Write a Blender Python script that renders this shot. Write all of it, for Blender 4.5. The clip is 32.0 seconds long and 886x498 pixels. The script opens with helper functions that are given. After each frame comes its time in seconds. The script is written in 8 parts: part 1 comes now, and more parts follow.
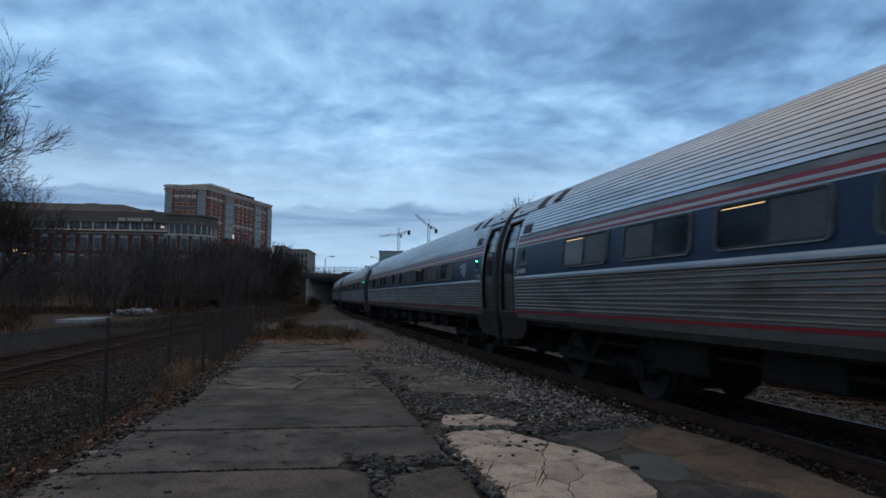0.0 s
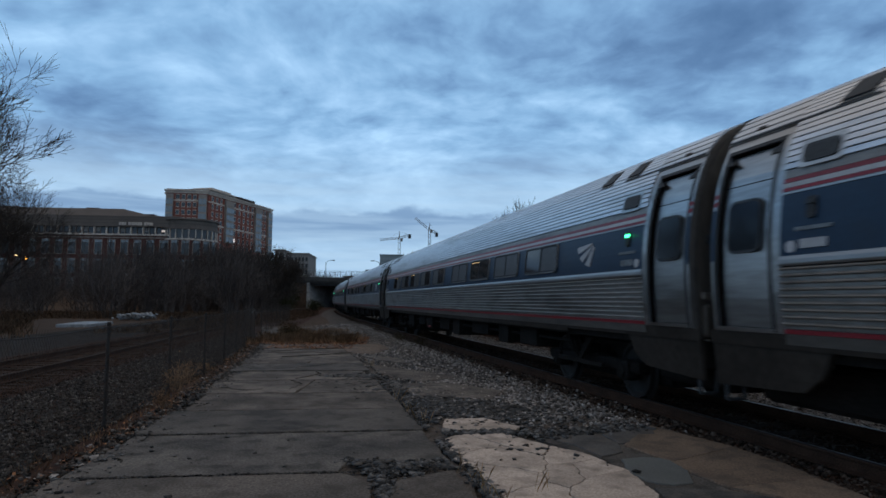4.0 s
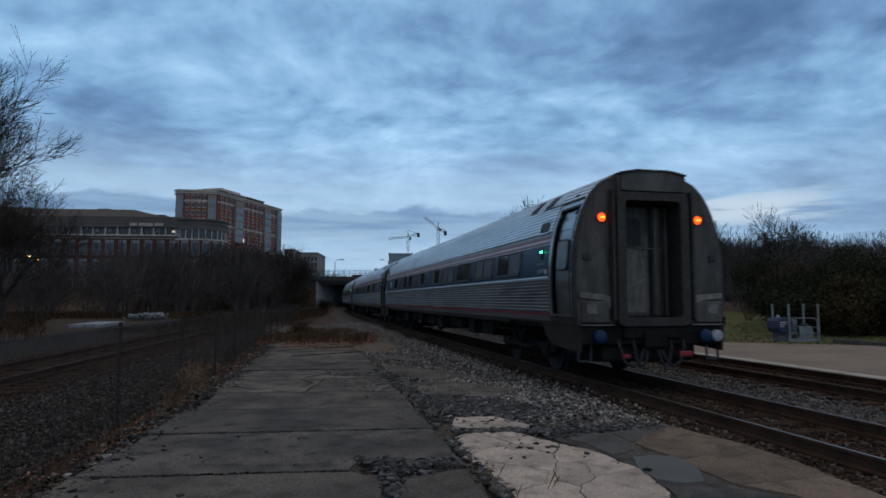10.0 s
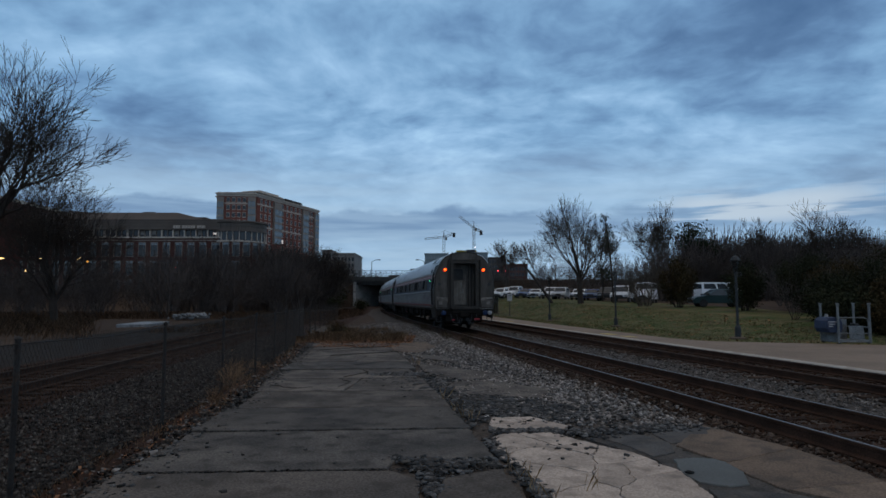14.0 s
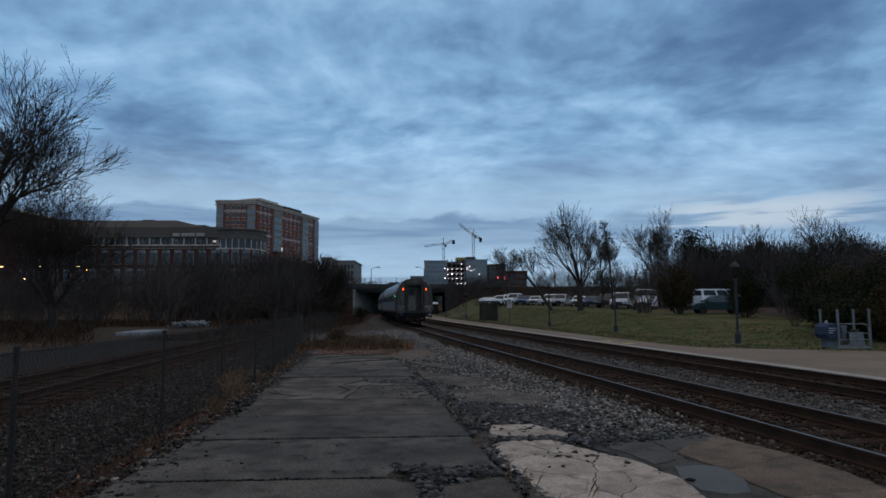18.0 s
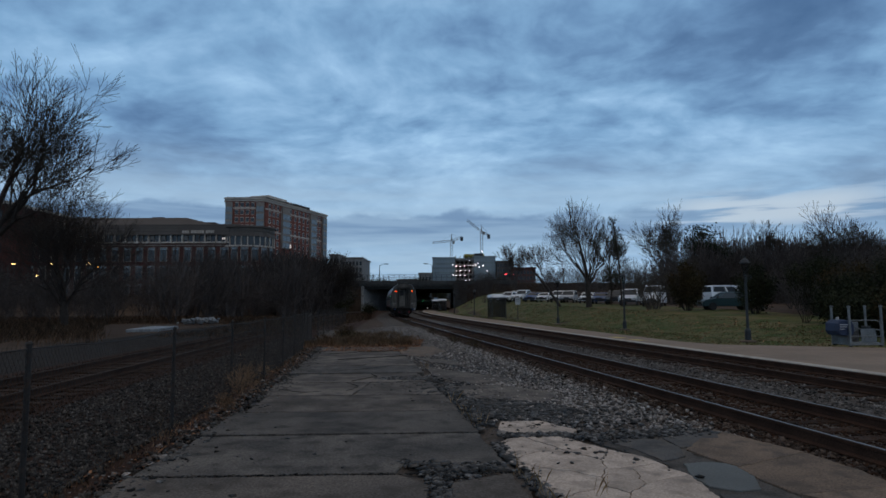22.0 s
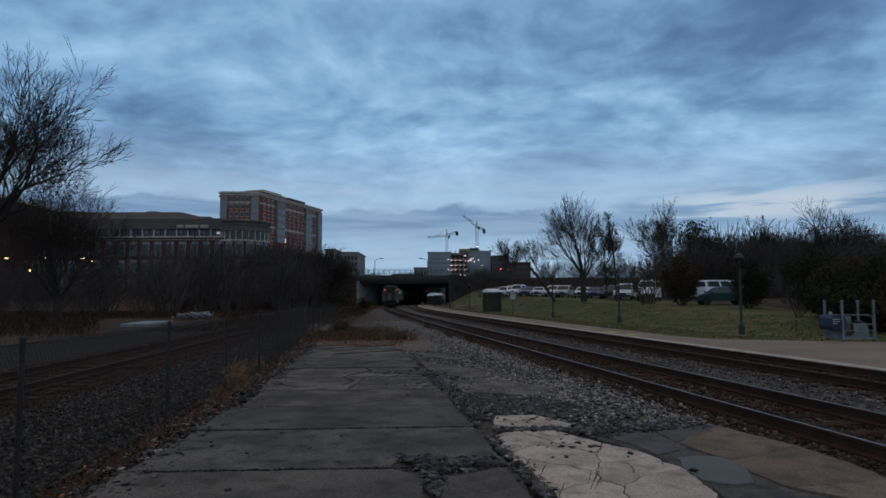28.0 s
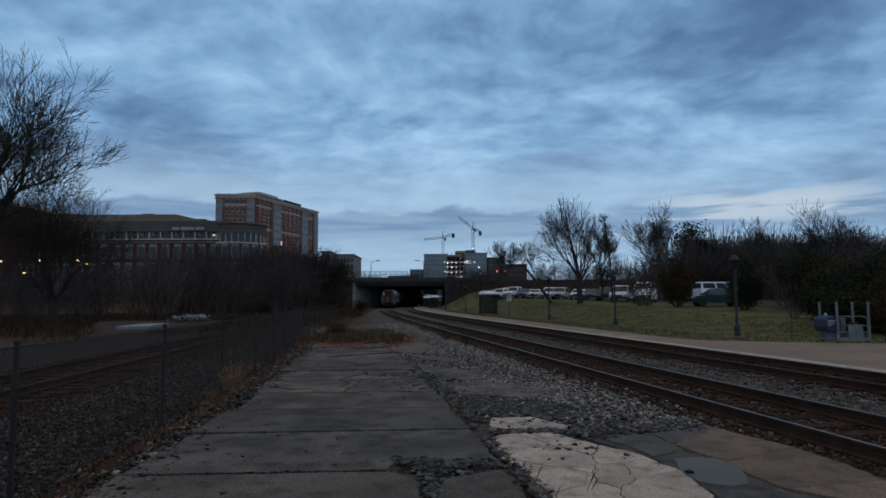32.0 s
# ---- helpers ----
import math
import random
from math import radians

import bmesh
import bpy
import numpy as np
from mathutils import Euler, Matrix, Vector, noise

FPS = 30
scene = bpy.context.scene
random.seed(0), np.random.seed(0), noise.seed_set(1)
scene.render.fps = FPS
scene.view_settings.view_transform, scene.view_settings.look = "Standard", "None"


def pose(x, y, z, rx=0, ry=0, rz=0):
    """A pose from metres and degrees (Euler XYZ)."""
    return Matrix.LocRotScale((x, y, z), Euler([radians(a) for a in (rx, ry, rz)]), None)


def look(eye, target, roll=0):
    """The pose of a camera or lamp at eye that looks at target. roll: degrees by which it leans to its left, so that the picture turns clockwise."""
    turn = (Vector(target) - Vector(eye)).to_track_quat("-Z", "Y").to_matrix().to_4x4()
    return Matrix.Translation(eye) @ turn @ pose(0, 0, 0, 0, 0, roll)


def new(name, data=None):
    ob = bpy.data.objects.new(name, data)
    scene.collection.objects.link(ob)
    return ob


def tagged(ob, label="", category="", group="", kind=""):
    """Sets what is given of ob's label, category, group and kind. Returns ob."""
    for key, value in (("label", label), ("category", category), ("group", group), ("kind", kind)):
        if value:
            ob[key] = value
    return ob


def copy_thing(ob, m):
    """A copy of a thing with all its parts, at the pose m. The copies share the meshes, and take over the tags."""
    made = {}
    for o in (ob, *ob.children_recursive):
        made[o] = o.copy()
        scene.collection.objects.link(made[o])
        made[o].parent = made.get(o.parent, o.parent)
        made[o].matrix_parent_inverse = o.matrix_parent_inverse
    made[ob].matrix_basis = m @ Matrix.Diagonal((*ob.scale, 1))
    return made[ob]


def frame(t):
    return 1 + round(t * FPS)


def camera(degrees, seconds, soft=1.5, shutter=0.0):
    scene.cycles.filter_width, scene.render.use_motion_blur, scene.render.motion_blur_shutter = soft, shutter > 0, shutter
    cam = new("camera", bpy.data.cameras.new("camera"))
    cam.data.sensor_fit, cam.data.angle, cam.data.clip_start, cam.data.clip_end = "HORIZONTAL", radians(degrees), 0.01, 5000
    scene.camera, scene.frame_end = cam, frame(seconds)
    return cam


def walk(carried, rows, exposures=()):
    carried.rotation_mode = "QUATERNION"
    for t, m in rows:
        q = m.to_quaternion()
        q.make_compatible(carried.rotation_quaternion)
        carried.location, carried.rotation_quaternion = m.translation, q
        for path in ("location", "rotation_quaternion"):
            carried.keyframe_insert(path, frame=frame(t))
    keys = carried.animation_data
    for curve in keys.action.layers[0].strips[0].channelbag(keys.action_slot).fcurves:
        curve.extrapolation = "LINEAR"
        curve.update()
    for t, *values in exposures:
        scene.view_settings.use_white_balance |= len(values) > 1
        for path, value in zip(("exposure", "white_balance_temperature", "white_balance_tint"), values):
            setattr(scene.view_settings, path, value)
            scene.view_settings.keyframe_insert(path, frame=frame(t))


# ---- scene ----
cam = camera(70.81, 32.0, soft=1.6, shutter=0.5)
walk(cam, [
    (0, pose(0, 0, 1.56, 94.485, -0.527, -4.717)), (0.5, pose(0, 0, 1.56, 94.614, -0.579, -4.776)),
    (1, pose(0, 0, 1.56, 94.619, -0.502, -4.818)), (1.5, pose(0, 0, 1.56, 94.500, -0.438, -4.782)),
    (2, pose(0, 0, 1.56, 94.399, -0.422, -4.709)), (2.5, pose(0, 0, 1.56, 94.432, -0.533, -4.680)),
    (3, pose(0, 0, 1.56, 94.617, -0.608, -4.688)), (3.5, pose(0, 0, 1.56, 94.741, -0.512, -4.687)),
    (5.5, pose(0, 0, 1.56, 94.904, -0.272, -4.546)), (6, pose(0, 0, 1.56, 94.912, -0.286, -4.552)),
    (6.5, pose(0, 0, 1.56, 95.035, -0.197, -4.510)), (7, pose(0, 0, 1.56, 95.166, -0.267, -4.437)),
    (7.5, pose(0, 0, 1.56, 95.248, -0.278, -4.404)), (8, pose(0, 0, 1.56, 95.226, -0.441, -4.422)),
    (8.5, pose(0, 0, 1.56, 95.179, -0.367, -4.496)), (9, pose(0, 0, 1.56, 95.175, -0.401, -4.539)),
    (9.5, pose(0, 0, 1.56, 95.014, -0.303, -4.447)), (10, pose(0, 0, 1.56, 94.677, -0.112, -3.821)),
    (10.5, pose(0, 0, 1.56, 94.675, -0.189, -3.059)), (11, pose(0, 0, 1.56, 94.789, -0.128, -2.576)),
    (11.5, pose(0, 0, 1.56, 94.933, 0.006, -2.155)), (12, pose(0, 0, 1.56, 95.103, 0.120, -1.322)),
    (12.5, pose(0, 0, 1.56, 95.142, 0.197, -0.570)), (13, pose(0, 0, 1.56, 94.972, 0.098, -0.345)),
    (13.5, pose(0, 0, 1.56, 94.813, 0.055, -0.504)), (14, pose(0, 0, 1.56, 94.659, 0.030, -0.502)),
    (14.5, pose(0, 0, 1.56, 94.560, -0.038, -0.503)), (16.5, pose(0, 0, 1.56, 94.869, -0.007, -0.636)),
    (17, pose(0, 0, 1.56, 95.087, 0.021, -0.690)), (17.5, pose(0, 0, 1.56, 95.309, 0.063, -0.710)),
    (18, pose(0, 0, 1.56, 95.320, 0.170, -0.533)), (18.5, pose(0, 0, 1.56, 95.271, 0.159, -0.268)),
    (19, pose(0, 0, 1.56, 95.225, 0.088, -0.060)), (19.5, pose(0, 0, 1.56, 95.138, 0.070, 0.013)),
    (20, pose(0, 0, 1.56, 95.092, 0.164, 0.103)), (20.5, pose(0, 0, 1.56, 95.060, 0.263, 0.196)),
    (21, pose(0, 0, 1.56, 95.037, 0.282, 0.307)), (21.5, pose(0, 0, 1.56, 95.022, 0.176, 0.326)),
    (22, pose(0, 0, 1.56, 95.014, 0.214, 0.223)), (22.5, pose(0, 0, 1.56, 95.001, 0.212, 0.082)),
    (23, pose(0, 0, 1.56, 94.975, 0.294, 0.026)), (23.5, pose(0, 0, 1.56, 94.916, 0.355, 0.033)),
    (24, pose(0, 0, 1.56, 94.879, 0.299, 0.069)), (24.5, pose(0, 0, 1.56, 94.993, 0.167, 0.023)),
    (25, pose(0, 0, 1.56, 95.085, 0.220, -0.094)), (25.5, pose(0, 0, 1.56, 95.126, 0.274, -0.164)),
    (27.5, pose(0, 0, 1.56, 94.641, 0.277, -0.118)), (28, pose(0, 0, 1.56, 94.523, 0.194, -0.211)),
    (28.5, pose(0, 0, 1.56, 94.506, 0.310, -0.293)), (29, pose(0, 0, 1.56, 94.492, 0.345, -0.332)),
    (29.5, pose(0, 0, 1.56, 94.396, 0.345, -0.354)), (30, pose(0, 0, 1.56, 94.452, 0.313, -0.452)),
    (30.5, pose(0, 0, 1.56, 94.599, 0.215, -0.520)), (31, pose(0, 0, 1.56, 94.731, 0.177, -0.521)),
    (31.5, pose(0, 0, 1.56, 94.789, 0.285, -0.536)), (32, pose(0, 0, 1.56, 94.716, 0.284, -0.557))], exposures=[(0, 0.22), (6, 0.18), (9, 0.12), (11, 0.02), (13, -0.06), (19, -0.09), (25, -0.11), (32, -0.10)])

# ---------------------------------------------------------------- light
SUN_EL, SUN_AZ = radians(38), radians(150)


def make_world():
    w = bpy.data.worlds.new("dusk_sky")
    scene.world = w
    w.use_nodes = True
    nt = w.node_tree
    nt.nodes.clear()
    N, L = nt.nodes.new, nt.links.new
    out, bg = N("ShaderNodeOutputWorld"), N("ShaderNodeBackground")
    tc = N("ShaderNodeTexCoord")
    sep = N("ShaderNodeSeparateXYZ")
    L(tc.outputs["Generated"], sep.inputs[0])

    def m(op, a, b=None, c=None):
        n = N("ShaderNodeMath")
        n.operation = op
        for i, v in enumerate((a, b, c)):
            if v is None:
                continue
            if isinstance(v, (int, float)):
                n.inputs[i].default_value = v
            else:
                L(v, n.inputs[i])
        return n.outputs[0]

    up = m("MAXIMUM", sep.outputs[2], 0.0)
    h = m("ADD", up, 0.20)
    px, py = m("DIVIDE", sep.outputs[0], h), m("DIVIDE", sep.outputs[1], h)
    comb = N("ShaderNodeCombineXYZ")
    L(px, comb.inputs[0]), L(py, comb.inputs[1])

    def clouds(scale, sx, sy, rot, detail, dist, off):
        mp = N("ShaderNodeMapping")
        mp.inputs["Scale"].default_value = (sx, sy, 1)
        mp.inputs["Rotation"].default_value = (0, 0, rot)
        mp.inputs["Location"].default_value = (off, off * 1.7, 0)
        L(comb.outputs[0], mp.inputs[0])
        n = N("ShaderNodeTexNoise")
        n.inputs["Scale"].default_value = scale
        n.inputs["Detail"].default_value = detail
        n.inputs["Roughness"].default_value = 0.55
        n.inputs["Distortion"].default_value = dist
        L(mp.outputs[0], n.inputs["Vector"])
        return n.outputs["Fac"]

    # slow swirls bend all the finer layers
    warp = N("ShaderNodeTexNoise")
    warp.inputs["Scale"].default_value, warp.inputs["Detail"].default_value = 0.6, 2.0
    L(comb.outputs[0], warp.inputs["Vector"])
    bent = N("ShaderNodeVectorMath")
    bent.operation = "MULTIPLY_ADD"
    L(warp.outputs["Color"], bent.inputs[0])
    bent.inputs[1].default_value = (0.7, 0.6, 0)
    L(comb.outputs[0], bent.inputs[2])
    comb = bent
    big = clouds(0.8, 0.9, 0.9, 0.1, 2.0, 0.2, 3.1)
    billow = clouds(2.0, 0.85, 0.8, 0.12, 3.0, 0.2, 7.3)
    puff = clouds(4.6, 0.8, 0.85, 0.2, 4.0, 0.25, 5.2)
    fine = clouds(12.0, 0.75, 0.8, 0.10, 5.0, 0.3, 1.9)
    mp = N("ShaderNodeMapping")
    mp.inputs["Rotation"].default_value = (0, 0, 0.14)
    L(comb.outputs[0], mp.inputs[0])
    roll = N("ShaderNodeTexWave")
    roll.wave_type, roll.bands_direction, roll.wave_profile = "BANDS", "Y", "SIN"
    for k, val in (("Scale", 1.25), ("Distortion", 4.0), ("Detail", 2.0), ("Detail Scale", 1.0), ("Detail Roughness", 0.5)):
        roll.inputs[k].default_value = val
    L(mp.outputs[0], roll.inputs["Vector"])
    v = m("ADD", m("ADD", m("MULTIPLY", big, 0.30), m("MULTIPLY", roll.outputs["Fac"], 0.022)), m("ADD", m("MULTIPLY", billow, 0.30), m("MULTIPLY", puff, 0.25)))
    v = m("ADD", v, m("MULTIPLY", fine, 0.17))
    v = m("SUBTRACT", v, 0.018)

    def grade(src, a, b, c, d, smooth_=True):
        n = N("ShaderNodeMapRange")
        if smooth_:
            n.interpolation_type = "SMOOTHSTEP"
        for k, val in zip(("From Min", "From Max", "To Min", "To Max"), (a, b, c, d)):
            if isinstance(val, (int, float)):
                n.inputs[k].default_value = val
            else:
                L(val, n.inputs[k])
        L(src, n.inputs[0])
        return n.outputs[0]

    def blend(f, a, col):
        n = N("ShaderNodeMix")
        n.data_type = "RGBA"
        L(f, n.inputs["Factor"])
        L(a, n.inputs["A"])
        n.inputs["B"].default_value = (*col, 1)
        return n.outputs["Result"]

    # the sky darkens to both sides, standing in for the lens's vignetting
    v = m("SUBTRACT", v, grade(sep.outputs[0], 0.15, 0.75, 0.0, 0.035))
    v = m("SUBTRACT", v, grade(sep.outputs[0], -0.12, -0.62, 0.0, 0.05))
    ramp = N("ShaderNodeValToRGB")
    L(v, ramp.inputs[0])
    e = ramp.color_ramp
    e.elements[0].position, e.elements[0].color = 0.30, (0.06, 0.135, 0.28, 1)
    e.elements[1].position, e.elements[1].color = 0.64, (0.475, 0.735, 0.98, 1)
    for p, c in ((0.385, (0.10, 0.2, 0.375, 1)), (0.44, (0.148, 0.285, 0.495, 1)), (0.50, (0.222, 0.41, 0.65, 1)), (0.565, (0.325, 0.54, 0.80, 1))):
        k = e.elements.new(p)
        k.color = c
    # paler sky close to the horizon, with thin level streaks
    mp = N("ShaderNodeMapping")
    mp.inputs["Scale"].default_value = (5, 5, 60)
    L(tc.outputs["Generated"], mp.inputs[0])
    thin = N("ShaderNodeTexNoise")
    thin.inputs["Scale"].default_value, thin.inputs["Detail"].default_value = 1.0, 4.0
    L(mp.outputs[0], thin.inputs["Vector"])
    streak = grade(thin.outputs["Fac"], 0.35, 0.65, 0.72, 1.0)
    pale = m("MULTIPLY", grade(sep.outputs[2], 0.13, 0.27, 0.9, 0.0), grade(sep.outputs[0], 0.2, 0.55, 1.0, 0.6))
    col = blend(m("MULTIPLY", pale, streak), ramp.outputs[0], (0.40, 0.575, 0.76))
    # a low bank of darker cloud with a lumpy upper edge
    mp = N("ShaderNodeMapping")
    mp.inputs["Scale"].default_value = (9, 9, 16)
    L(tc.outputs["Generated"], mp.inputs[0])
    lump = N("ShaderNodeTexNoise")
    lump.inputs["Scale"].default_value, lump.inputs["Detail"].default_value = 1.3, 6.0
    L(mp.outputs[0], lump.inputs["Vector"])
    height = m("ADD", sep.outputs[2], m("MULTIPLY", m("SUBTRACT", lump.outputs["Fac"], 0.5), 0.055))
    height = m("SUBTRACT", height, m("MULTIPLY", grade(sep.outputs[0], -0.1, -0.5, 0.0, 1.0), 0.012))
    bank = m("MULTIPLY", grade(height, 0.146, 0.134, 0.0, 1.0), grade(sep.outputs[2], 0.085, 0.115, 0.15, 1.0))
    bank = m("MULTIPLY", bank, grade(sep.outputs[0], 0.05, 0.45, 0.85, 0.55))
    bank = m("MULTIPLY", bank, grade(thin.outputs["Fac"], 0.40, 0.65, 1.0, 0.6))
    col = blend(bank, col, (0.15, 0.26, 0.44))

    gap = m("MULTIPLY", grade(thin.outputs["Fac"], 0.46, 0.58, 0.0, 0.8), m("MULTIPLY", grade(sep.outputs[2], 0.10, 0.122, 0.0, 1.0), grade(sep.outputs[2], 0.168, 0.138, 0.0, 1.0)))
    gap = m("MULTIPLY", gap, m("MULTIPLY", grade(sep.outputs[0], 0.30, 0.40, 0.0, 1.0), grade(sep.outputs[0], 0.62, 0.52, 0.0, 1.0)))
    col = blend(gap, col, (0.56, 0.66, 0.76))
    # the cloud deck overhead is thicker, greyer and brighter
    zen = N("ShaderNodeMapRange")
    zen.interpolation_type = "SMOOTHSTEP"
    zen.inputs["From Min"].default_value, zen.inputs["From Max"].default_value = 0.42, 0.78
    L(sep.outputs[2], zen.inputs[0])
    mz = N("ShaderNodeMix")
    mz.data_type = "RGBA"
    L(zen.outputs[0], mz.inputs["Factor"])
    L(col, mz.inputs["A"])
    mz.inputs["B"].default_value = (0.44, 0.41, 0.39, 1)
    sky = N("ShaderNodeTexSky")
    sky.sky_type, sky.sun_disc = "NISHITA", False
    sky.sun_elevation, sky.sun_rotation = SUN_EL, SUN_AZ
    add = N("ShaderNodeMix")
    add.data_type, add.blend_type = "RGBA", "ADD"
    add.inputs["Factor"].default_value = 0.004
    L(mz.outputs["Result"], add.inputs["A"])
    L(sky.outputs[0], add.inputs["B"])
    L(add.outputs["Result"], bg.inputs["Color"])
    bg.inputs["Strength"].default_value = 1.0
    L(bg.outputs[0], out.inputs[0])


make_world()
sun = new("sun", bpy.data.lights.new("sun", "SUN"))
sun.data.energy, sun.data.angle, sun.data.color = 0.12, radians(60), (1.0, 0.93, 0.86)
sun.matrix_world = look((0, 0, 50), (0 - math.sin(SUN_AZ) * 40, 0 - math.cos(SUN_AZ) * 40, 50 - 50 * math.tan(SUN_EL)))


# ---------------------------------------------------------------- materials
def mat(name, c1, c2=None, rough=0.85, metal=0.0, scale=1.5, fine=30.0, bump=0.25, dist=0.01, vary=0.0, island=0.0,
        dirt=None, dirt_amount=0.0, stretch=(1, 1, 1), spec=0.4, grain=0.35):
    """Two scales of noise between two colours, fine grain, relief and stains."""
    c2 = c2 or tuple(0.75 * v for v in c1)
    mt = bpy.data.materials.new(name)
    mt.use_nodes = True
    nt = mt.node_tree
    N, L = nt.nodes.new, nt.links.new
    b = nt.nodes["Principled BSDF"]
    b.inputs["Roughness"].default_value = rough
    b.inputs["Metallic"].default_value = metal
    b.inputs["Specular IOR Level"].default_value = spec if rough < 0.8 else min(spec, 0.1)
    tc, mp = N("ShaderNodeTexCoord"), N("ShaderNodeMapping")
    mp.inputs["Scale"].default_value = stretch
    oi = N("ShaderNodeObjectInfo")
    va = N("ShaderNodeVectorMath")
    va.operation = "MULTIPLY_ADD"
    va.inputs[0].default_value = (31, 17, 23)
    L(tc.outputs["Object"], mp.inputs[0])
    cmb = N("ShaderNodeCombineXYZ")
    for i in range(3):
        L(oi.outputs["Random"], cmb.inputs[i])
    L(cmb.outputs[0], va.inputs[1]), L(mp.outputs[0], va.inputs[2])

    def tex(s, d=4.0):
        n = N("ShaderNodeTexNoise")
        n.inputs["Scale"].default_value, n.inputs["Detail"].default_value = s, d
        L(va.outputs[0], n.inputs["Vector"])
        return n.outputs["Fac"]

    def rng(src, a, b_, c, d):
        n = N("ShaderNodeMapRange")
        for k, v in zip(("From Min", "From Max", "To Min", "To Max"), (a, b_, c, d)):
            n.inputs[k].default_value = v
        L(src, n.inputs[0])
        return n.outputs[0]

    def mixc(f, a, b_, blend="MIX"):
        n = N("ShaderNodeMix")
        n.data_type, n.blend_type = "RGBA", blend
        for k, v in (("Factor", f), ("A", a), ("B", b_)):
            if isinstance(v, (int, float)):
                n.inputs[k].default_value = v
            elif isinstance(v, tuple):
                n.inputs[k].default_value = (*v[:3], 1)
            else:
                L(v, n.inputs[k])
        return n.outputs["Result"]

    big, small = tex(scale), tex(fine, 2.0)
    col = mixc(rng(big, 0.35, 0.65, 0, 1), c1, c2)
    g = rng(small, 0.3, 0.7, 1 - grain, 1 + grain)
    col = mixc(1.0, col, g, "MULTIPLY")
    if vary:
        col = mixc(1.0, col, rng(oi.outputs["Random"], 0, 1, 1 - vary, 1 + vary), "MULTIPLY")
    if island:
        geo = N("ShaderNodeNewGeometry")
        col = mixc(1.0, col, rng(geo.outputs["Random Per Island"], 0, 1, 1 - island, 1 + island), "MULTIPLY")
    if dirt:
        col = mixc(rng(tex(scale * 2.7, 6.0), 0.5, 0.68, 0, dirt_amount), col, dirt)
    L(col, b.inputs["Base Color"])
    if bump:
        bp = N("ShaderNodeBump")
        bp.inputs["Strength"].default_value, bp.inputs["Distance"].default_value = bump, dist
        L(small, bp.inputs["Height"])
        L(bp.outputs[0], b.inputs["Normal"])
    return mt


def glow(name, colour, strength):
    mt = bpy.data.materials.new(name)
    mt.use_nodes = True
    b = mt.node_tree.nodes["Principled BSDF"]
    b.inputs["Base Color"].default_value = (*colour, 1)
    b.inputs["Emission Color"].default_value = (*colour, 1)
    b.inputs["Emission Strength"].default_value = strength
    return mt


def glassy(name, colour, rough=0.06, spec=0.6):
    mt = bpy.data.materials.new(name)
    mt.use_nodes = True
    b = mt.node_tree.nodes["Principled BSDF"]
    b.inputs["Base Color"].default_value = (*colour, 1)
    b.inputs["Roughness"].default_value = rough
    b.inputs["Specular IOR Level"].default_value = spec
    return mt


M = {}
M["asphalt"] = mat("old_asphalt", (0.0755, 0.0652, 0.0572), (0.1658, 0.1418, 0.1223), 0.9, scale=1.3, fine=45, bump=0.6, dist=0.006, vary=0.16, stretch=(1, 1, 1),
                   dirt=(0.05085, 0.0452, 0.04068), dirt_amount=0.75, grain=0.4)
M["asphalt_black"] = mat("tarred_asphalt", (0.06134, 0.056, 0.052), (0.1227, 0.1093, 0.09734), 0.9, scale=1.3, fine=45, bump=0.6, dist=0.006, vary=0.12,
                         dirt=(0.0339, 0.03164, 0.02938), dirt_amount=0.7, grain=0.4)
M["tar"] = mat("black_joint_grit", (0.014, 0.013, 0.012), (0.03, 0.028, 0.026), 0.9, scale=9, fine=60, bump=0.3, island=0.6)
M["asphalt_brown"] = mat("worn_brown_asphalt", (0.1262, 0.1075, 0.0935), (0.0841, 0.0738, 0.0654), 0.9, scale=1.2, fine=45, bump=0.6, dist=0.006, vary=0.1, stretch=(1, 1, 1),
                         dirt=(0.06, 0.051, 0.044), dirt_amount=0.75, grain=0.4)
M["asphalt_dark"] = mat("patched_asphalt", (0.0565, 0.05424, 0.05311), (0.09605, 0.0904, 0.08588), 0.85, scale=2.5, fine=70, bump=0.5, dist=0.006, vary=0.2,
                        dirt=(0.1469, 0.122, 0.09944), dirt_amount=0.45)
M["grey_patch"] = mat("smooth_grey_patch", (0.105, 0.11, 0.105), (0.085, 0.088, 0.084), 0.75, scale=1.6, fine=40, bump=0.2, dist=0.004, grain=0.15)
M["concrete"] = mat("pale_broken_concrete", (0.495, 0.407, 0.341), (0.341, 0.2805, 0.2343), 0.85, scale=1.6, fine=45, bump=0.4, dist=0.005, vary=0.08,
                    dirt=(0.21, 0.175, 0.147), dirt_amount=0.8, grain=0.25)
M["concrete_brown"] = mat("stained_concrete", (0.185, 0.135, 0.1), (0.11, 0.084, 0.065), 0.85, scale=1.3, fine=45, bump=0.35, dist=0.005, vary=0.1,
                          dirt=(0.075, 0.063, 0.053), dirt_amount=0.7)
M["gravel"] = mat("ballast_bed", (0.06215, 0.05311, 0.04633), (0.1073, 0.09153, 0.08023), 0.95, scale=6, fine=28, bump=1.0, dist=0.03, dirt=(0.0904, 0.0678, 0.05311), dirt_amount=0.6)
M["path_gravel"] = mat("grey_path_gravel", (0.034, 0.02975, 0.02635), (0.0221, 0.0187, 0.01615), 0.95, scale=2, fine=28, bump=1.0, dist=0.03, dirt=(0.036, 0.024, 0.017), dirt_amount=0.7)
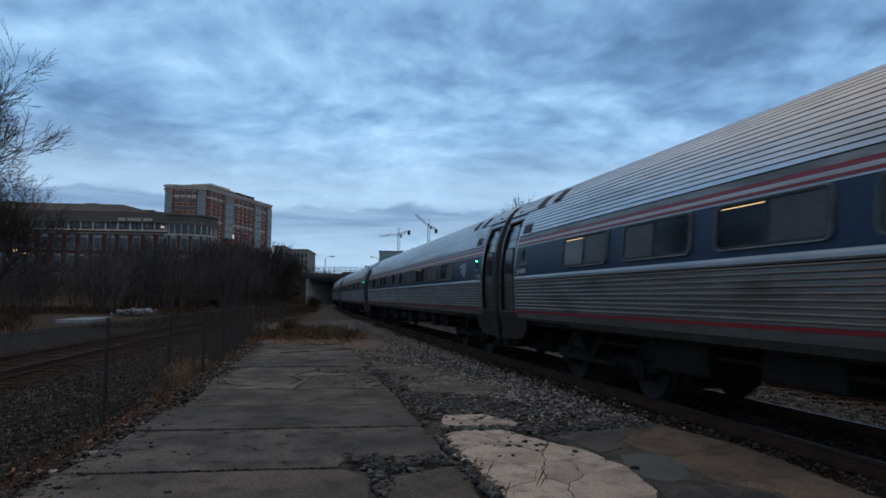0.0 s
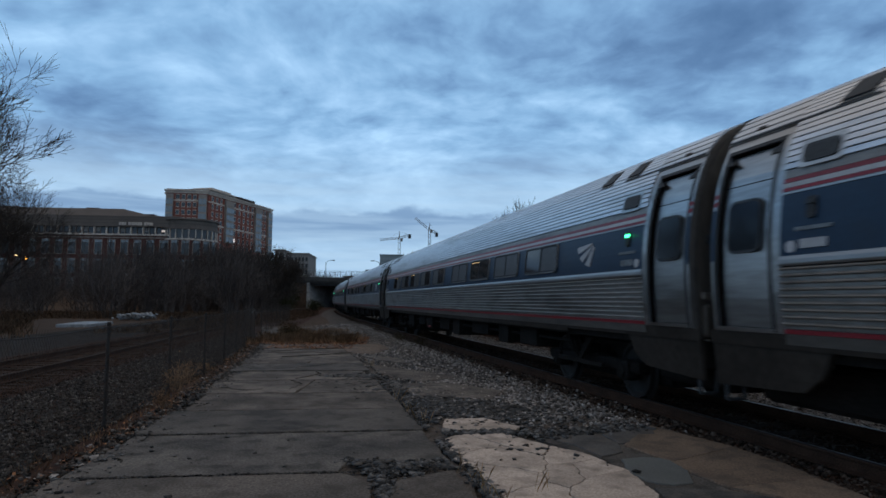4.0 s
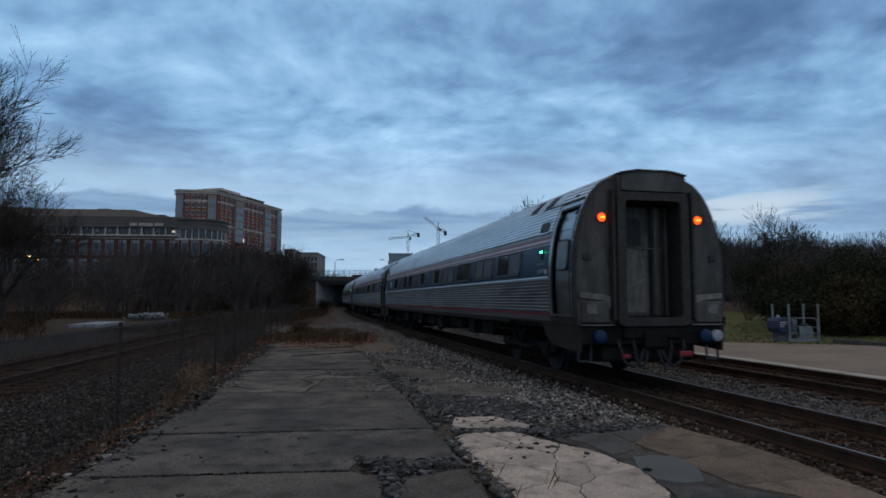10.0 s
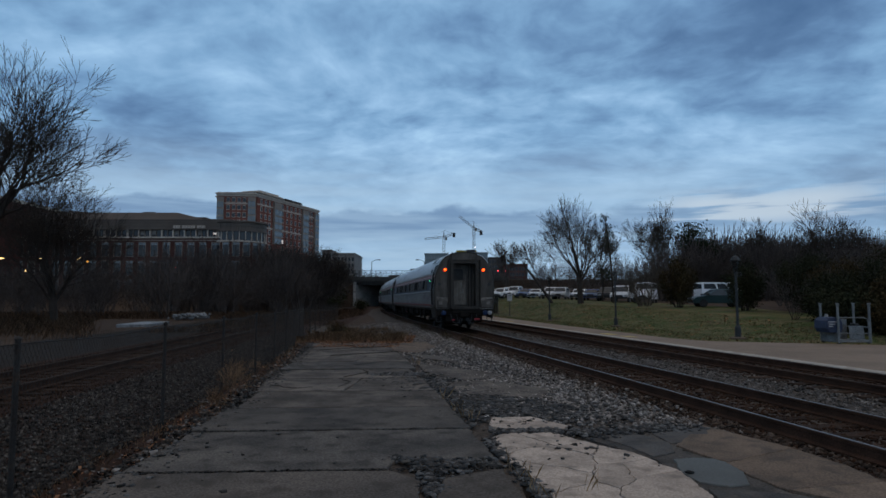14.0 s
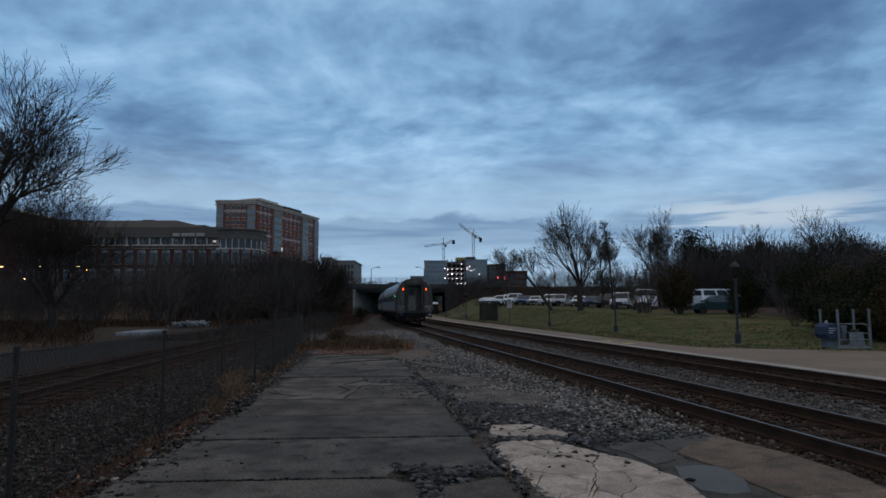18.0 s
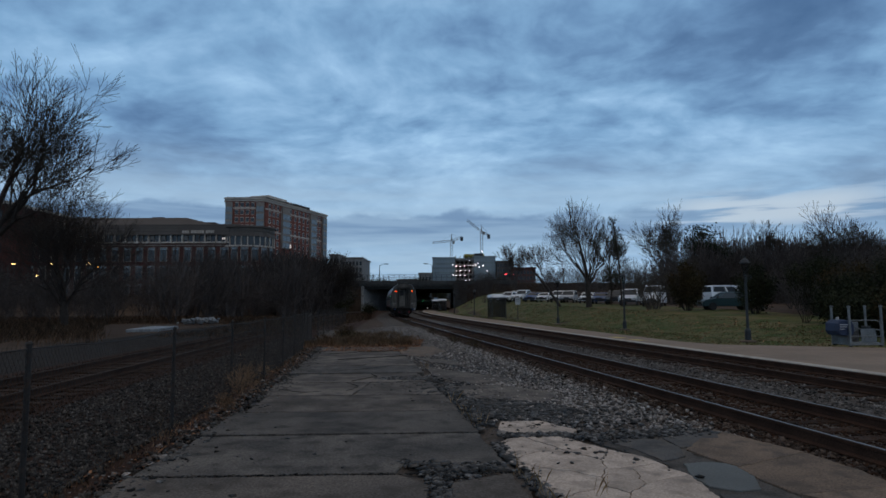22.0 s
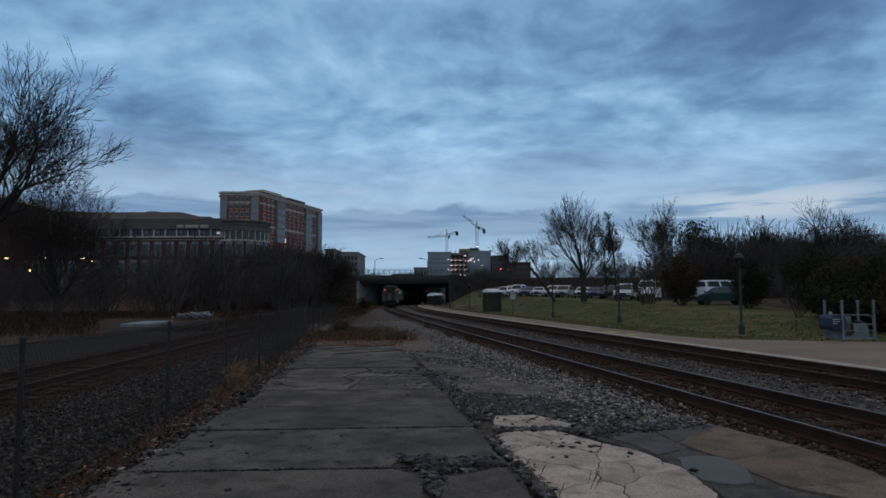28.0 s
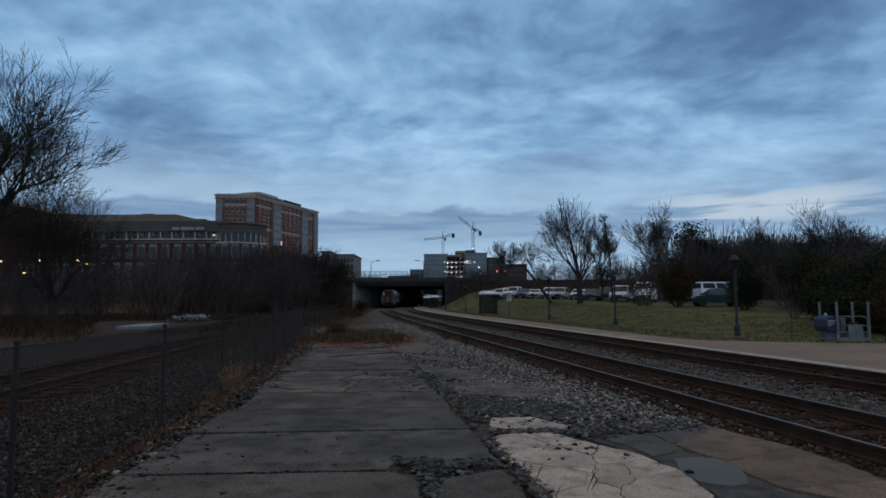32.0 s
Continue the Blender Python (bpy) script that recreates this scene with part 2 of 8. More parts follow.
M["rust_gravel"] = mat("rusty_ballast_bed", (0.036, 0.018, 0.0115), (0.052, 0.028, 0.018), 0.95, scale=3, fine=28, bump=1.0, dist=0.03)
M["stone"] = mat("ballast_stone", (0.3169, 0.2834, 0.2573), (0.1057, 0.09198, 0.08328), 0.9, scale=14, fine=60, bump=0.3, island=0.75)
# besides dirt, holds some of the lens falloff at the lower left
M["stone_dark"] = mat("dim_dirty_ballast_stone", (0.1025, 0.08856, 0.0779), (0.00738, 0.00574, 0.00492), 0.9, scale=16, fine=60, bump=0.3, island=0.9)
M["stone_rust"] = mat("rusty_ballast_stone", (0.05, 0.026, 0.016), (0.026, 0.015, 0.010), 0.95, scale=9, fine=60, bump=0.3, island=0.6)
M["stone_mid"] = mat("dull_ballast_stone", (0.17, 0.15, 0.135), (0.05, 0.043, 0.038), 0.9, scale=14, fine=60, bump=0.3, island=0.8)
M["stone_brown"] = mat("oily_brown_stone", (0.10, 0.075, 0.06), (0.028, 0.019, 0.014), 0.9, scale=12, fine=60, bump=0.3, island=0.85)
M["crumb"] = mat("asphalt_crumb", (0.04418, 0.04418, 0.04418), (0.1105, 0.104, 0.09876), 0.85, scale=14, fine=60, bump=0.4, island=0.8)
M["earth"] = mat("damp_earth", (0.055, 0.036, 0.025), (0.08, 0.054, 0.038), 0.95, scale=0.35, fine=9, bump=0.8, dist=0.03, dirt=(0.05, 0.037, 0.027), dirt_amount=0.7)
M["dry_grass"] = mat("dry_grass", (0.3, 0.19, 0.11), (0.15, 0.092, 0.056), 0.95, scale=1, fine=20, island=0.6, bump=0)
M["straw"] = mat("pale_straw", (0.55, 0.37, 0.19), (0.36, 0.23, 0.12), 0.9, scale=1, fine=20, island=0.35, bump=0)
M["field_grass"] = mat("dead_field_grass", (0.15, 0.095, 0.06), (0.09, 0.057, 0.037), 0.95, scale=1, fine=20, island=0.6, bump=0)
M["dry_leaf"] = mat("dry_leaf", (0.27, 0.125, 0.06), (0.11, 0.058, 0.036), 0.9, scale=2, fine=20, island=0.75, bump=0)
M["green_grass"] = mat("winter_lawn", (0.048, 0.078, 0.022), (0.142, 0.117, 0.056), 0.95, scale=0.55, fine=6, bump=0.9, dist=0.06, dirt=(0.15, 0.112, 0.066), dirt_amount=0.75)
M["grass_blade"] = mat("lawn_blade", (0.054, 0.086, 0.024), (0.168, 0.136, 0.07), 0.95, scale=0.55, fine=9, bump=0, island=0.5)
M["rail"] = mat("rusty_rail", (0.070, 0.037, 0.024), (0.045, 0.025, 0.017), 0.9, 0.1, scale=3, fine=60, spec=0.2)
M["rail_dull"] = mat("dull_rail_head", (0.055, 0.036, 0.028), (0.038, 0.026, 0.02), 0.8, 0.1, scale=2, fine=30, bump=0.05, spec=0.3)
M["rail_head"] = mat("polished_rail_head", (0.24, 0.24, 0.245), (0.16, 0.16, 0.165), 0.42, 1.0, scale=2, fine=30, stretch=(1, 1, 1), bump=0.05, grain=0.1)
M["tie"] = mat("weathered_tie", (0.036, 0.022, 0.015), (0.055, 0.035, 0.025), 0.95, scale=3, fine=40, bump=0.6, vary=0.35)
M["platform"] = mat("pale_platform", (0.264, 0.2006, 0.1514), (0.2068, 0.1584, 0.1214), 0.85, scale=0.5, fine=30, bump=0.2, dirt=(0.176, 0.1408, 0.11), dirt_amount=0.5, grain=0.15)
M["white_edge"] = mat("white_edge_paint", (0.46, 0.42, 0.37), (0.36, 0.32, 0.28), 0.85, scale=2, fine=30, dirt=(0.22, 0.19, 0.16), dirt_amount=0.6, grain=0.15)
M["yellow_paint"] = mat("worn_yellow_paint", (0.5, 0.36, 0.08), (0.36, 0.27, 0.1), 0.7, scale=6, fine=40)
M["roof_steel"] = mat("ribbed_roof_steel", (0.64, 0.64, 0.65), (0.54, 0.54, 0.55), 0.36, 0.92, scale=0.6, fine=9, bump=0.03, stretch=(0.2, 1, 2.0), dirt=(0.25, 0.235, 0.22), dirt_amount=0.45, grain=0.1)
M["steel"] = mat("brushed_stainless_steel", (0.42, 0.41, 0.40), (0.32, 0.315, 0.31), 0.3, 1.0, scale=0.7, fine=9, bump=0.04, stretch=(0.25, 1, 2.0),
                 dirt=(0.14, 0.125, 0.11), dirt_amount=0.5, grain=0.12)
M["belt_steel"] = mat("smooth_belt_steel", (0.36, 0.36, 0.36), (0.29, 0.29, 0.29), 0.38, 0.8, scale=0.8, fine=9, bump=0.03, stretch=(0.3, 1, 1), dirt=(0.24, 0.23, 0.22), dirt_amount=0.4, grain=0.1)
# sides darker than roof: mirrored dark trees are put into this colour, besides grime
M["steel_dim_dirty"] = mat("dim_grimy_stainless_steel", (0.25, 0.232, 0.212), (0.19, 0.176, 0.16), 0.42, 0.65, scale=0.8, fine=12, bump=0.05, stretch=(0.4, 1, 1.5),
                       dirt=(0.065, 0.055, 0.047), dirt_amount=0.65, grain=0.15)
M["end_grime"] = mat("sooty_steel_end", (0.112, 0.098, 0.083), (0.056, 0.048, 0.041), 0.62, 0.2, scale=1.6, fine=12, bump=0.03, stretch=(1, 1, 0.35),
                     dirt=(0.034, 0.028, 0.023), dirt_amount=0.65, grain=0.2)
M["sill_steel"] = mat("muddy_steel_sill", (0.095, 0.082, 0.07), (0.066, 0.057, 0.048), 0.6, 0.2, scale=0.8, fine=12, bump=0.05, stretch=(0.4, 1, 1.5), dirt=(0.04, 0.034, 0.03), dirt_amount=0.6, grain=0.15)
M["skirt_grime"] = mat("mud_brown_skirt", (0.040, 0.033, 0.027), (0.027, 0.022, 0.018), 0.85, 0.0, scale=1.4, fine=12, bump=0.05, dirt=(0.03, 0.025, 0.021), dirt_amount=0.6, grain=0.2)
M["end_dark"] = mat("blackened_steel_frame", (0.03, 0.026, 0.022), (0.045, 0.038, 0.032), 0.7, 0.2, scale=1.5, fine=12, bump=0.03)
M["door_grime"] = mat("streaked_pale_door", (0.15, 0.134, 0.118), (0.06, 0.052, 0.044), 0.7, 0.1, scale=2.2, fine=14, bump=0.03, stretch=(1, 1, 0.25), dirt=(0.036, 0.03, 0.025), dirt_amount=0.75)
M["door_pale"] = mat("pale_streaked_panel", (0.22, 0.195, 0.165), (0.10, 0.088, 0.074), 0.65, 0.15, scale=2.0, fine=14, bump=0.03, stretch=(1, 1, 0.25), dirt=(0.06, 0.05, 0.042), dirt_amount=0.7)
M["ledge_grime"] = mat("worn_pale_steel", (0.22, 0.195, 0.17), (0.15, 0.132, 0.115), 0.55, 0.3, scale=2.0, fine=14, bump=0.03, dirt=(0.08, 0.07, 0.06), dirt_amount=0.5)
M["brown_glass"] = glassy("brown_door_glass", (0.010, 0.006, 0.004), 0.4, 0.15)
M["blue"] = mat("navy_blue_band", (0.012, 0.030, 0.060), (0.016, 0.037, 0.068), 0.4, 0.0, scale=0.8, fine=20, bump=0.02, dirt=(0.02, 0.03, 0.045), dirt_amount=0.4, grain=0.1, spec=0.25)
M["red"] = mat("red_stripe", (0.25, 0.016, 0.026), (0.19, 0.014, 0.022), 0.4, 0.0, scale=1.0, fine=20, bump=0.02, grain=0.12)
M["white_stripe"] = mat("pale_stripe", (0.42, 0.41, 0.41), (0.34, 0.33, 0.33), 0.4, 0.0, scale=1.0, fine=20, bump=0.02, grain=0.1)
M["train_glass"] = glassy("dark_train_glass", (0.010, 0.012, 0.015), 0.07, 0.3)
M["train_blind"] = mat("drawn_window_blind", (0.055, 0.052, 0.052), (0.04, 0.038, 0.038), 0.35, spec=0.3, bump=0)
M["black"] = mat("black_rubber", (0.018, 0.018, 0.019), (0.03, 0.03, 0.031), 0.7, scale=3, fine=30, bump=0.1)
M["under"] = mat("grimy_underframe", (0.011, 0.0095, 0.008), (0.02, 0.017, 0.015), 0.9, 0.0, scale=2, fine=25, bump=0.2)
M["wheel"] = mat("wheel_steel", (0.022, 0.019, 0.017), (0.014, 0.012, 0.011), 0.75, 0.1, scale=3, fine=25)
M["tread"] = mat("polished_wheel_tread", (0.35, 0.35, 0.36), None, 0.35, 0.9, bump=0)
M["amber"] = glow("amber_marker_lamp", (1.0, 0.06, 0.005), 3.0)
M["filament"] = glow("bright_lamp_core", (1.0, 0.36, 0.03), 3.2)
M["green_lamp"] = glow("green_door_lamp", (0.04, 1.0, 0.30), 7.0)
M["warm_strip"] = glow("warm_ceiling_light", (1.0, 0.62, 0.28), 0.75)
M["blue_lens"] = glassy("blue_lens", (0.006, 0.022, 0.07), 0.4, 0.3)
M["white_lens"] = mat("white_plastic_disc", (0.36, 0.36, 0.37), None, 0.5, bump=0)
M["dark_metal"] = mat("dark_painted_metal", (0.022, 0.025, 0.027), (0.034, 0.037, 0.04), 0.65, 0.0, scale=3, fine=25)
M["galv"] = mat("dull_galvanised_steel", (0.034, 0.030, 0.027), (0.022, 0.018, 0.016), 0.65, 0.3, scale=5, fine=40, dirt=(0.06, 0.034, 0.022), dirt_amount=0.7)
M["wire"] = mat("fence_wire", (0.0595, 0.0532, 0.049), (0.0385, 0.0322, 0.028), 0.8, 0.1, scale=4, fine=40, bump=0)
M["grey_metal"] = mat("grey_aluminium", (0.21, 0.215, 0.215), (0.14, 0.145, 0.145), 0.5, 0.5, scale=3, fine=30)
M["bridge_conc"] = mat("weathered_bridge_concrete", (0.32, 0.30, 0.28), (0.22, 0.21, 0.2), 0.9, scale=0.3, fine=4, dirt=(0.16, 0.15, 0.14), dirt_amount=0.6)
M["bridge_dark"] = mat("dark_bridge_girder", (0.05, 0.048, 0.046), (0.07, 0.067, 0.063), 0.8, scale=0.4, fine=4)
M["brick"] = mat("red_brick", (0.23, 0.085, 0.063), (0.18, 0.066, 0.05), 0.9, scale=0.6, fine=9, bump=0.3, dist=0.02)
M["brick_dark"] = mat("dark_brown_brick", (0.092, 0.042, 0.035), (0.068, 0.031, 0.026), 0.9, scale=0.4, fine=9, bump=0.3, dist=0.02)
M["trim"] = mat("pale_stone_trim", (0.52, 0.45, 0.38), (0.42, 0.36, 0.31), 0.8, scale=0.6, fine=8, grain=0.12)
# distance haze is mixed into this pale colour
M["far_panel"] = mat("hazy_pale_panel", (0.24, 0.225, 0.21), (0.19, 0.18, 0.17), 0.8, scale=0.3, fine=6, grain=0.12)
M["fascia"] = mat("brown_grey_fascia", (0.12, 0.098, 0.082), (0.095, 0.078, 0.066), 0.75, scale=0.3, fine=6, grain=0.12)
M["panel_brown"] = mat("brown_metal_panel", (0.07, 0.055, 0.047), (0.056, 0.044, 0.038), 0.7, scale=0.3, fine=6, grain=0.12)
M["trim_dull"] = mat("weathered_stone_trim", (0.27, 0.23, 0.2), (0.21, 0.18, 0.155), 0.8, scale=0.6, fine=8, grain=0.12)
M["panel_grey"] = mat("grey_facade_panel", (0.15, 0.1395, 0.129), (0.12, 0.111, 0.105), 0.7, scale=0.3, fine=6, grain=0.12)
M["win"] = glassy("window_glass", (0.03, 0.036, 0.042), 0.12, 0.45)
M["win_pale"] = glassy("pale_bay_glass", (0.15, 0.175, 0.19), 0.12, 0.7)
M["win_lit"] = glow("lit_window", (1.0, 0.82, 0.72), 0.4)
M["glass_tower"] = mat("blue_grey_curtain_wall", (0.17, 0.20, 0.205), (0.13, 0.155, 0.165), 0.25, 0.2, scale=0.15, fine=3, bump=0, grain=0.1)
M["work_light"] = glow("site_work_light", (1.0, 0.84, 0.86), 6.0)
M["crane"] = mat("crane_steel", (0.22, 0.22, 0.21), (0.16, 0.16, 0.155), 0.7, scale=1, fine=5)
M["crane_yellow"] = mat("yellow_formwork", (0.35, 0.30, 0.07), (0.27, 0.23, 0.07), 0.8, scale=0.5, fine=4)
M["bark"] = mat("grey_brown_bark", (0.04, 0.032, 0.027), (0.058, 0.047, 0.04), 0.95, scale=3, fine=25, bump=0.4)
M["twig"] = mat("bare_twig", (0.088, 0.074, 0.068), (0.06, 0.05, 0.046), 0.95, scale=1, fine=8, bump=0, vary=0.3, spec=0.2)
M["twig_pale"] = mat("pale_bare_twig", (0.10, 0.085, 0.07), (0.075, 0.062, 0.05), 0.95, scale=1, fine=8, bump=0, vary=0.2)
M["needle"] = mat("pine_needles", (0.014, 0.022, 0.013), (0.022, 0.032, 0.016), 0.9, scale=0.6, fine=5, bump=0, island=0.4)
M["ever"] = mat("evergreen_leaves", (0.018, 0.022, 0.011), (0.032, 0.032, 0.015), 0.85, scale=0.6, fine=5, bump=0, island=0.5, spec=0.2)
M["russet"] = mat("russet_leaves", (0.06, 0.038, 0.017), (0.036, 0.03, 0.013), 0.9, scale=0.6, fine=5, bump=0, island=0.5, spec=0.2)
M["street_glow"] = glow("street_lamp_glow", (1.0, 0.55, 0.2), 7.0)
M["red_glow"] = glow("red_signal", (1.0, 0.05, 0.06), 6.0)
M["green_glow"] = glow("green_signal", (0.06, 1.0, 0.6), 3.0)
M["amber_glow"] = glow("amber_signal", (1.0, 0.4, 0.06), 4.0)
M["smoked"] = glassy("smoked_shelter_panel", (0.022, 0.019, 0.017), 0.3, 0.25)
M["smoked"].node_tree.nodes["Principled BSDF"].inputs["Alpha"].default_value = 0.4
M["white_roof"] = mat("white_dome_plastic", (0.7, 0.71, 0.73), None, 0.45, bump=0, grain=0.05)
M["tarp"] = mat("blue_canvas_cover", (0.03, 0.045, 0.09), (0.022, 0.032, 0.065), 0.7, scale=4, fine=40)
M["sheet"] = mat("pale_old_concrete", (0.20, 0.205, 0.21), (0.15, 0.155, 0.16), 0.5, scale=0.4, fine=6)


# ---------------------------------------------------------------- mesh tools
class Shape:
    """Vertices and faces gathered for one mesh."""

    def __init__(self):
        self.v, self.f = [], []

    def add(self, vs, fs):
        o = len(self.v)
        self.v.extend(tuple(p) for p in vs)
        self.f.extend(tuple(i + o for i in q) for q in fs)
        return self

    def box(self, x0, x1, y0, y1, z0, z1, bev=0.0, m=None):
        if bev:
            b = min(bev, (x1 - x0) * 0.45, (y1 - y0) * 0.45, (z1 - z0) * 0.45)
            vs, fs = [], []
            for z, i in ((z0, b), (z0 + b, 0), (z1 - b, 0), (z1, b)):
                vs += [(x0 + i, y0 + i, z), (x1 - i, y0 + i, z), (x1 - i, y1 - i, z), (x0 + i, y1 - i, z)]
            for k in range(3):
                for j in range(4):
                    a, c = 4 * k + j, 4 * k + (j + 1) % 4
                    fs.append((a, c, c + 4, a + 4))
            fs += [(3, 2, 1, 0), (12, 13, 14, 15)]
        else:
            vs = [(x, y, z) for z in (z0, z1) for x, y in ((x0, y0), (x1, y0), (x1, y1), (x0, y1))]
            fs = [(3, 2, 1, 0), (4, 5, 6, 7), (0, 1, 5, 4), (1, 2, 6, 5), (2, 3, 7, 6), (3, 0, 4, 7)]
        if m is not None:
            vs = [m @ Vector(p) for p in vs]
        return self.add(vs, fs)

    def tube(self, a, b, r0, r1=None, n=8, caps=True):
        r1 = r0 if r1 is None else r1
        a, b = Vector(a), Vector(b)
        d = (b - a).normalized()
        u = d.orthogonal().normalized()
        w = d.cross(u)
        vs = []
        for p, r in ((a, r0), (b, r1)):
            for k in range(n):
                t = 2 * math.pi * k / n
                vs.append(p + (u * math.cos(t) + w * math.sin(t)) * r)
        fs = [(k, (k + 1) % n, n + (k + 1) % n, n + k) for k in range(n)]
        if caps:
            fs += [tuple(range(n - 1, -1, -1)), tuple(range(n, 2 * n))]
        return self.add(vs, fs)

    def path(self, pts, r, n=6):
        for a, b in zip(pts, pts[1:]):
            self.tube(a, b, r, r, n)
        return self

    def lathe(self, prof, n=16, m=None):
        """prof: rows of radius and height."""
        vs = [(r * math.cos(2 * math.pi * k / n), r * math.sin(2 * math.pi * k / n), z) for r, z in prof for k in range(n)]
        fs = [(i * n + k, i * n + (k + 1) % n, (i + 1) * n + (k + 1) % n, (i + 1) * n + k) for i in range(len(prof) - 1) for k in range(n)]
        fs += [tuple(range(n - 1, -1, -1)), tuple(range((len(prof) - 1) * n, len(prof) * n))]
        if m is not None:
            vs = [m @ Vector(p) for p in vs]
        return self.add(vs, fs)

    def prism(self, poly, z0, z1, m=None, inset=0.0):
        """A flat polygon (x, y) given depth; inset draws in the upper edge."""
        n = len(poly)
        cx, cy = sum(p[0] for p in poly) / n, sum(p[1] for p in poly) / n
        vs = [(x, y, z0) for x, y in poly]
        if inset:
            vs += [(x, y, z1 - inset) for x, y in poly]
            vs += [(x + (cx - x) * inset / max(0.05, math.hypot(cx - x, cy - y)), y + (cy - y) * inset / max(0.05, math.hypot(cx - x, cy - y)), z1) for x, y in poly]
        else:
            vs += [(x, y, z1) for x, y in poly]
        k = len(vs) // n
        fs = [(i * n + j, i * n + (j + 1) % n, (i + 1) * n + (j + 1) % n, (i + 1) * n + j) for i in range(k - 1) for j in range(n)]
        fs += [tuple(range(n - 1, -1, -1)), tuple(range((k - 1) * n, k * n))]
        if m is not None:
            vs = [m @ Vector(p) for p in vs]
        return self.add(vs, fs)

    def mesh(self, name, material=None, smooth=False):
        me = bpy.data.meshes.new(name)
        me.from_pydata(self.v, [], self.f)
        if material:
            me.materials.append(material)
        if smooth:
            me.shade_smooth()
        me.update()
        return me


def part(name, shape, material, parent, label="", smooth=False, m=None):
    """One mesh object under a thing or a part."""
    me = shape.mesh(name, material, smooth) if isinstance(shape, Shape) else shape
    ob = new(name, me)
    ob.parent = parent
    if m is not None:
        ob.matrix_basis = m
    if label:
        tagged(ob, label)
    return ob


def thing(name, label, category, m=None, group="", kind="", shape=None, material=None, smooth=False):
    ob = new(name, shape.mesh(name, material, smooth) if shape else None)
    if m is not None:
        ob.matrix_basis = m
    return tagged(ob, label, category, group, kind)


def big_mesh(name, verts, faces, material, smooth=False):
    """A mesh from numpy arrays of vertices and equal-sized faces."""
    verts, faces = np.asarray(verts, np.float32), np.asarray(faces, np.int32)
    me = bpy.data.meshes.new(name)
    n, k = faces.shape
    me.vertices.add(len(verts)), me.loops.add(n * k), me.polygons.add(n)
    me.vertices.foreach_set("co", verts.ravel())
    me.loops.foreach_set("vertex_index", faces.ravel())
    me.polygons.foreach_set("loop_start", np.arange(0, n * k, k, dtype=np.int32))
    me.materials.append(material)
    me.update(calc_edges=True)
    if smooth:
        me.shade_smooth()
    return me


# ---------------------------------------------------------------- the line of the main track
HEAD, OFFSET, BEND, SPIRAL = -0.15889, 6.502, -1.2019e-4, 1.351e-5
DS = 0.25
S = np.arange(-60, 460, DS)
S0 = int(np.argmin(abs(S)))
_bend = (BEND + SPIRAL * np.minimum(S, 165.0)) * np.interp(S, [165, 215], [1.0, 0.35])
THETA = np.cumsum(_bend) * DS
THETA += HEAD - THETA[S0]
CX, CY = np.cumsum(np.sin(THETA)) * DS, np.cumsum(np.cos(THETA)) * DS
CX += OFFSET - CX[S0]
CY -= CY[S0]


def on_track(s, off=0.0, z=0.0):
    """The point at s metres along the line and off metres to its right."""
    th = float(np.interp(s, S, THETA))
    return Vector((float(np.interp(s, S, CX)) + off * math.cos(th), float(np.interp(s, S, CY)) - off * math.sin(th), z))


def track_pose(s, off=0.0, z=0.0):
    """x runs along the line, y to its left."""
    p = on_track(s, off, z)
    return pose(*p, 0, 0, 90 - math.degrees(float(np.interp(s, S, THETA))))


def off_of(x, y):
    """Distance to the right of the line, for arrays."""
    step = 8
    cx, cy, th = CX[::step], CY[::step], THETA[::step]
    x, y = np.asarray(x, float).ravel(), np.asarray(y, float).ravel()
    k = np.array([int(np.argmin((cx - a) ** 2 + (cy - b) ** 2)) for a, b in zip(x, y)])
    return (x - cx[k]) * np.cos(th[k]) - (y - cy[k]) * np.sin(th[k]), S[::step][k]


def ribbon(samples, offs_z, name, material, smooth=True, line=on_track):
    """A band swept along the line: offs_z are rows of offset and height."""
    vs, k = [], len(offs_z)
    for s in samples:
        for o, z in offs_z:
            vs.append(line(s, o, z))
    fs = [(i * k + j, i * k + j + 1, (i + 1) * k + j + 1, (i + 1) * k + j) for i in range(len(samples) - 1) for j in range(k - 1)]
    sh = Shape().add(vs, fs)
    return sh.mesh(name, material, smooth)


# ---------------------------------------------------------------- ground
def smooth(a, b, v):
    t = np.clip((v - a) / (b - a), 0, 1)
    return t * t * (3 - 2 * t)


def ground_height(x, y):
    x, y = np.asarray(x, float).ravel(), np.asarray(y, float).ravel()
    off, s = off_of(x, y)
    lot = 0.95 + 0.019 * np.clip(y - 55, 0, 90) - 0.034 * np.clip(55 - y, 0, 30) + 0.2 * smooth(118, 156, y)
    z = -0.36 + (lot + 0.36) * smooth(10.0, 21.0, off) * smooth(-30, 20, y)
    z += 1.6 * smooth(14, 28, off) * smooth(118, 154, y)
    z += 4.6 * smooth(126, 154, y) * smooth(-17, -28, off)
    z += 3.5 * smooth(285, 340, y) * np.maximum(smooth(-9, -20, off), smooth(14, 26, off))
    return z


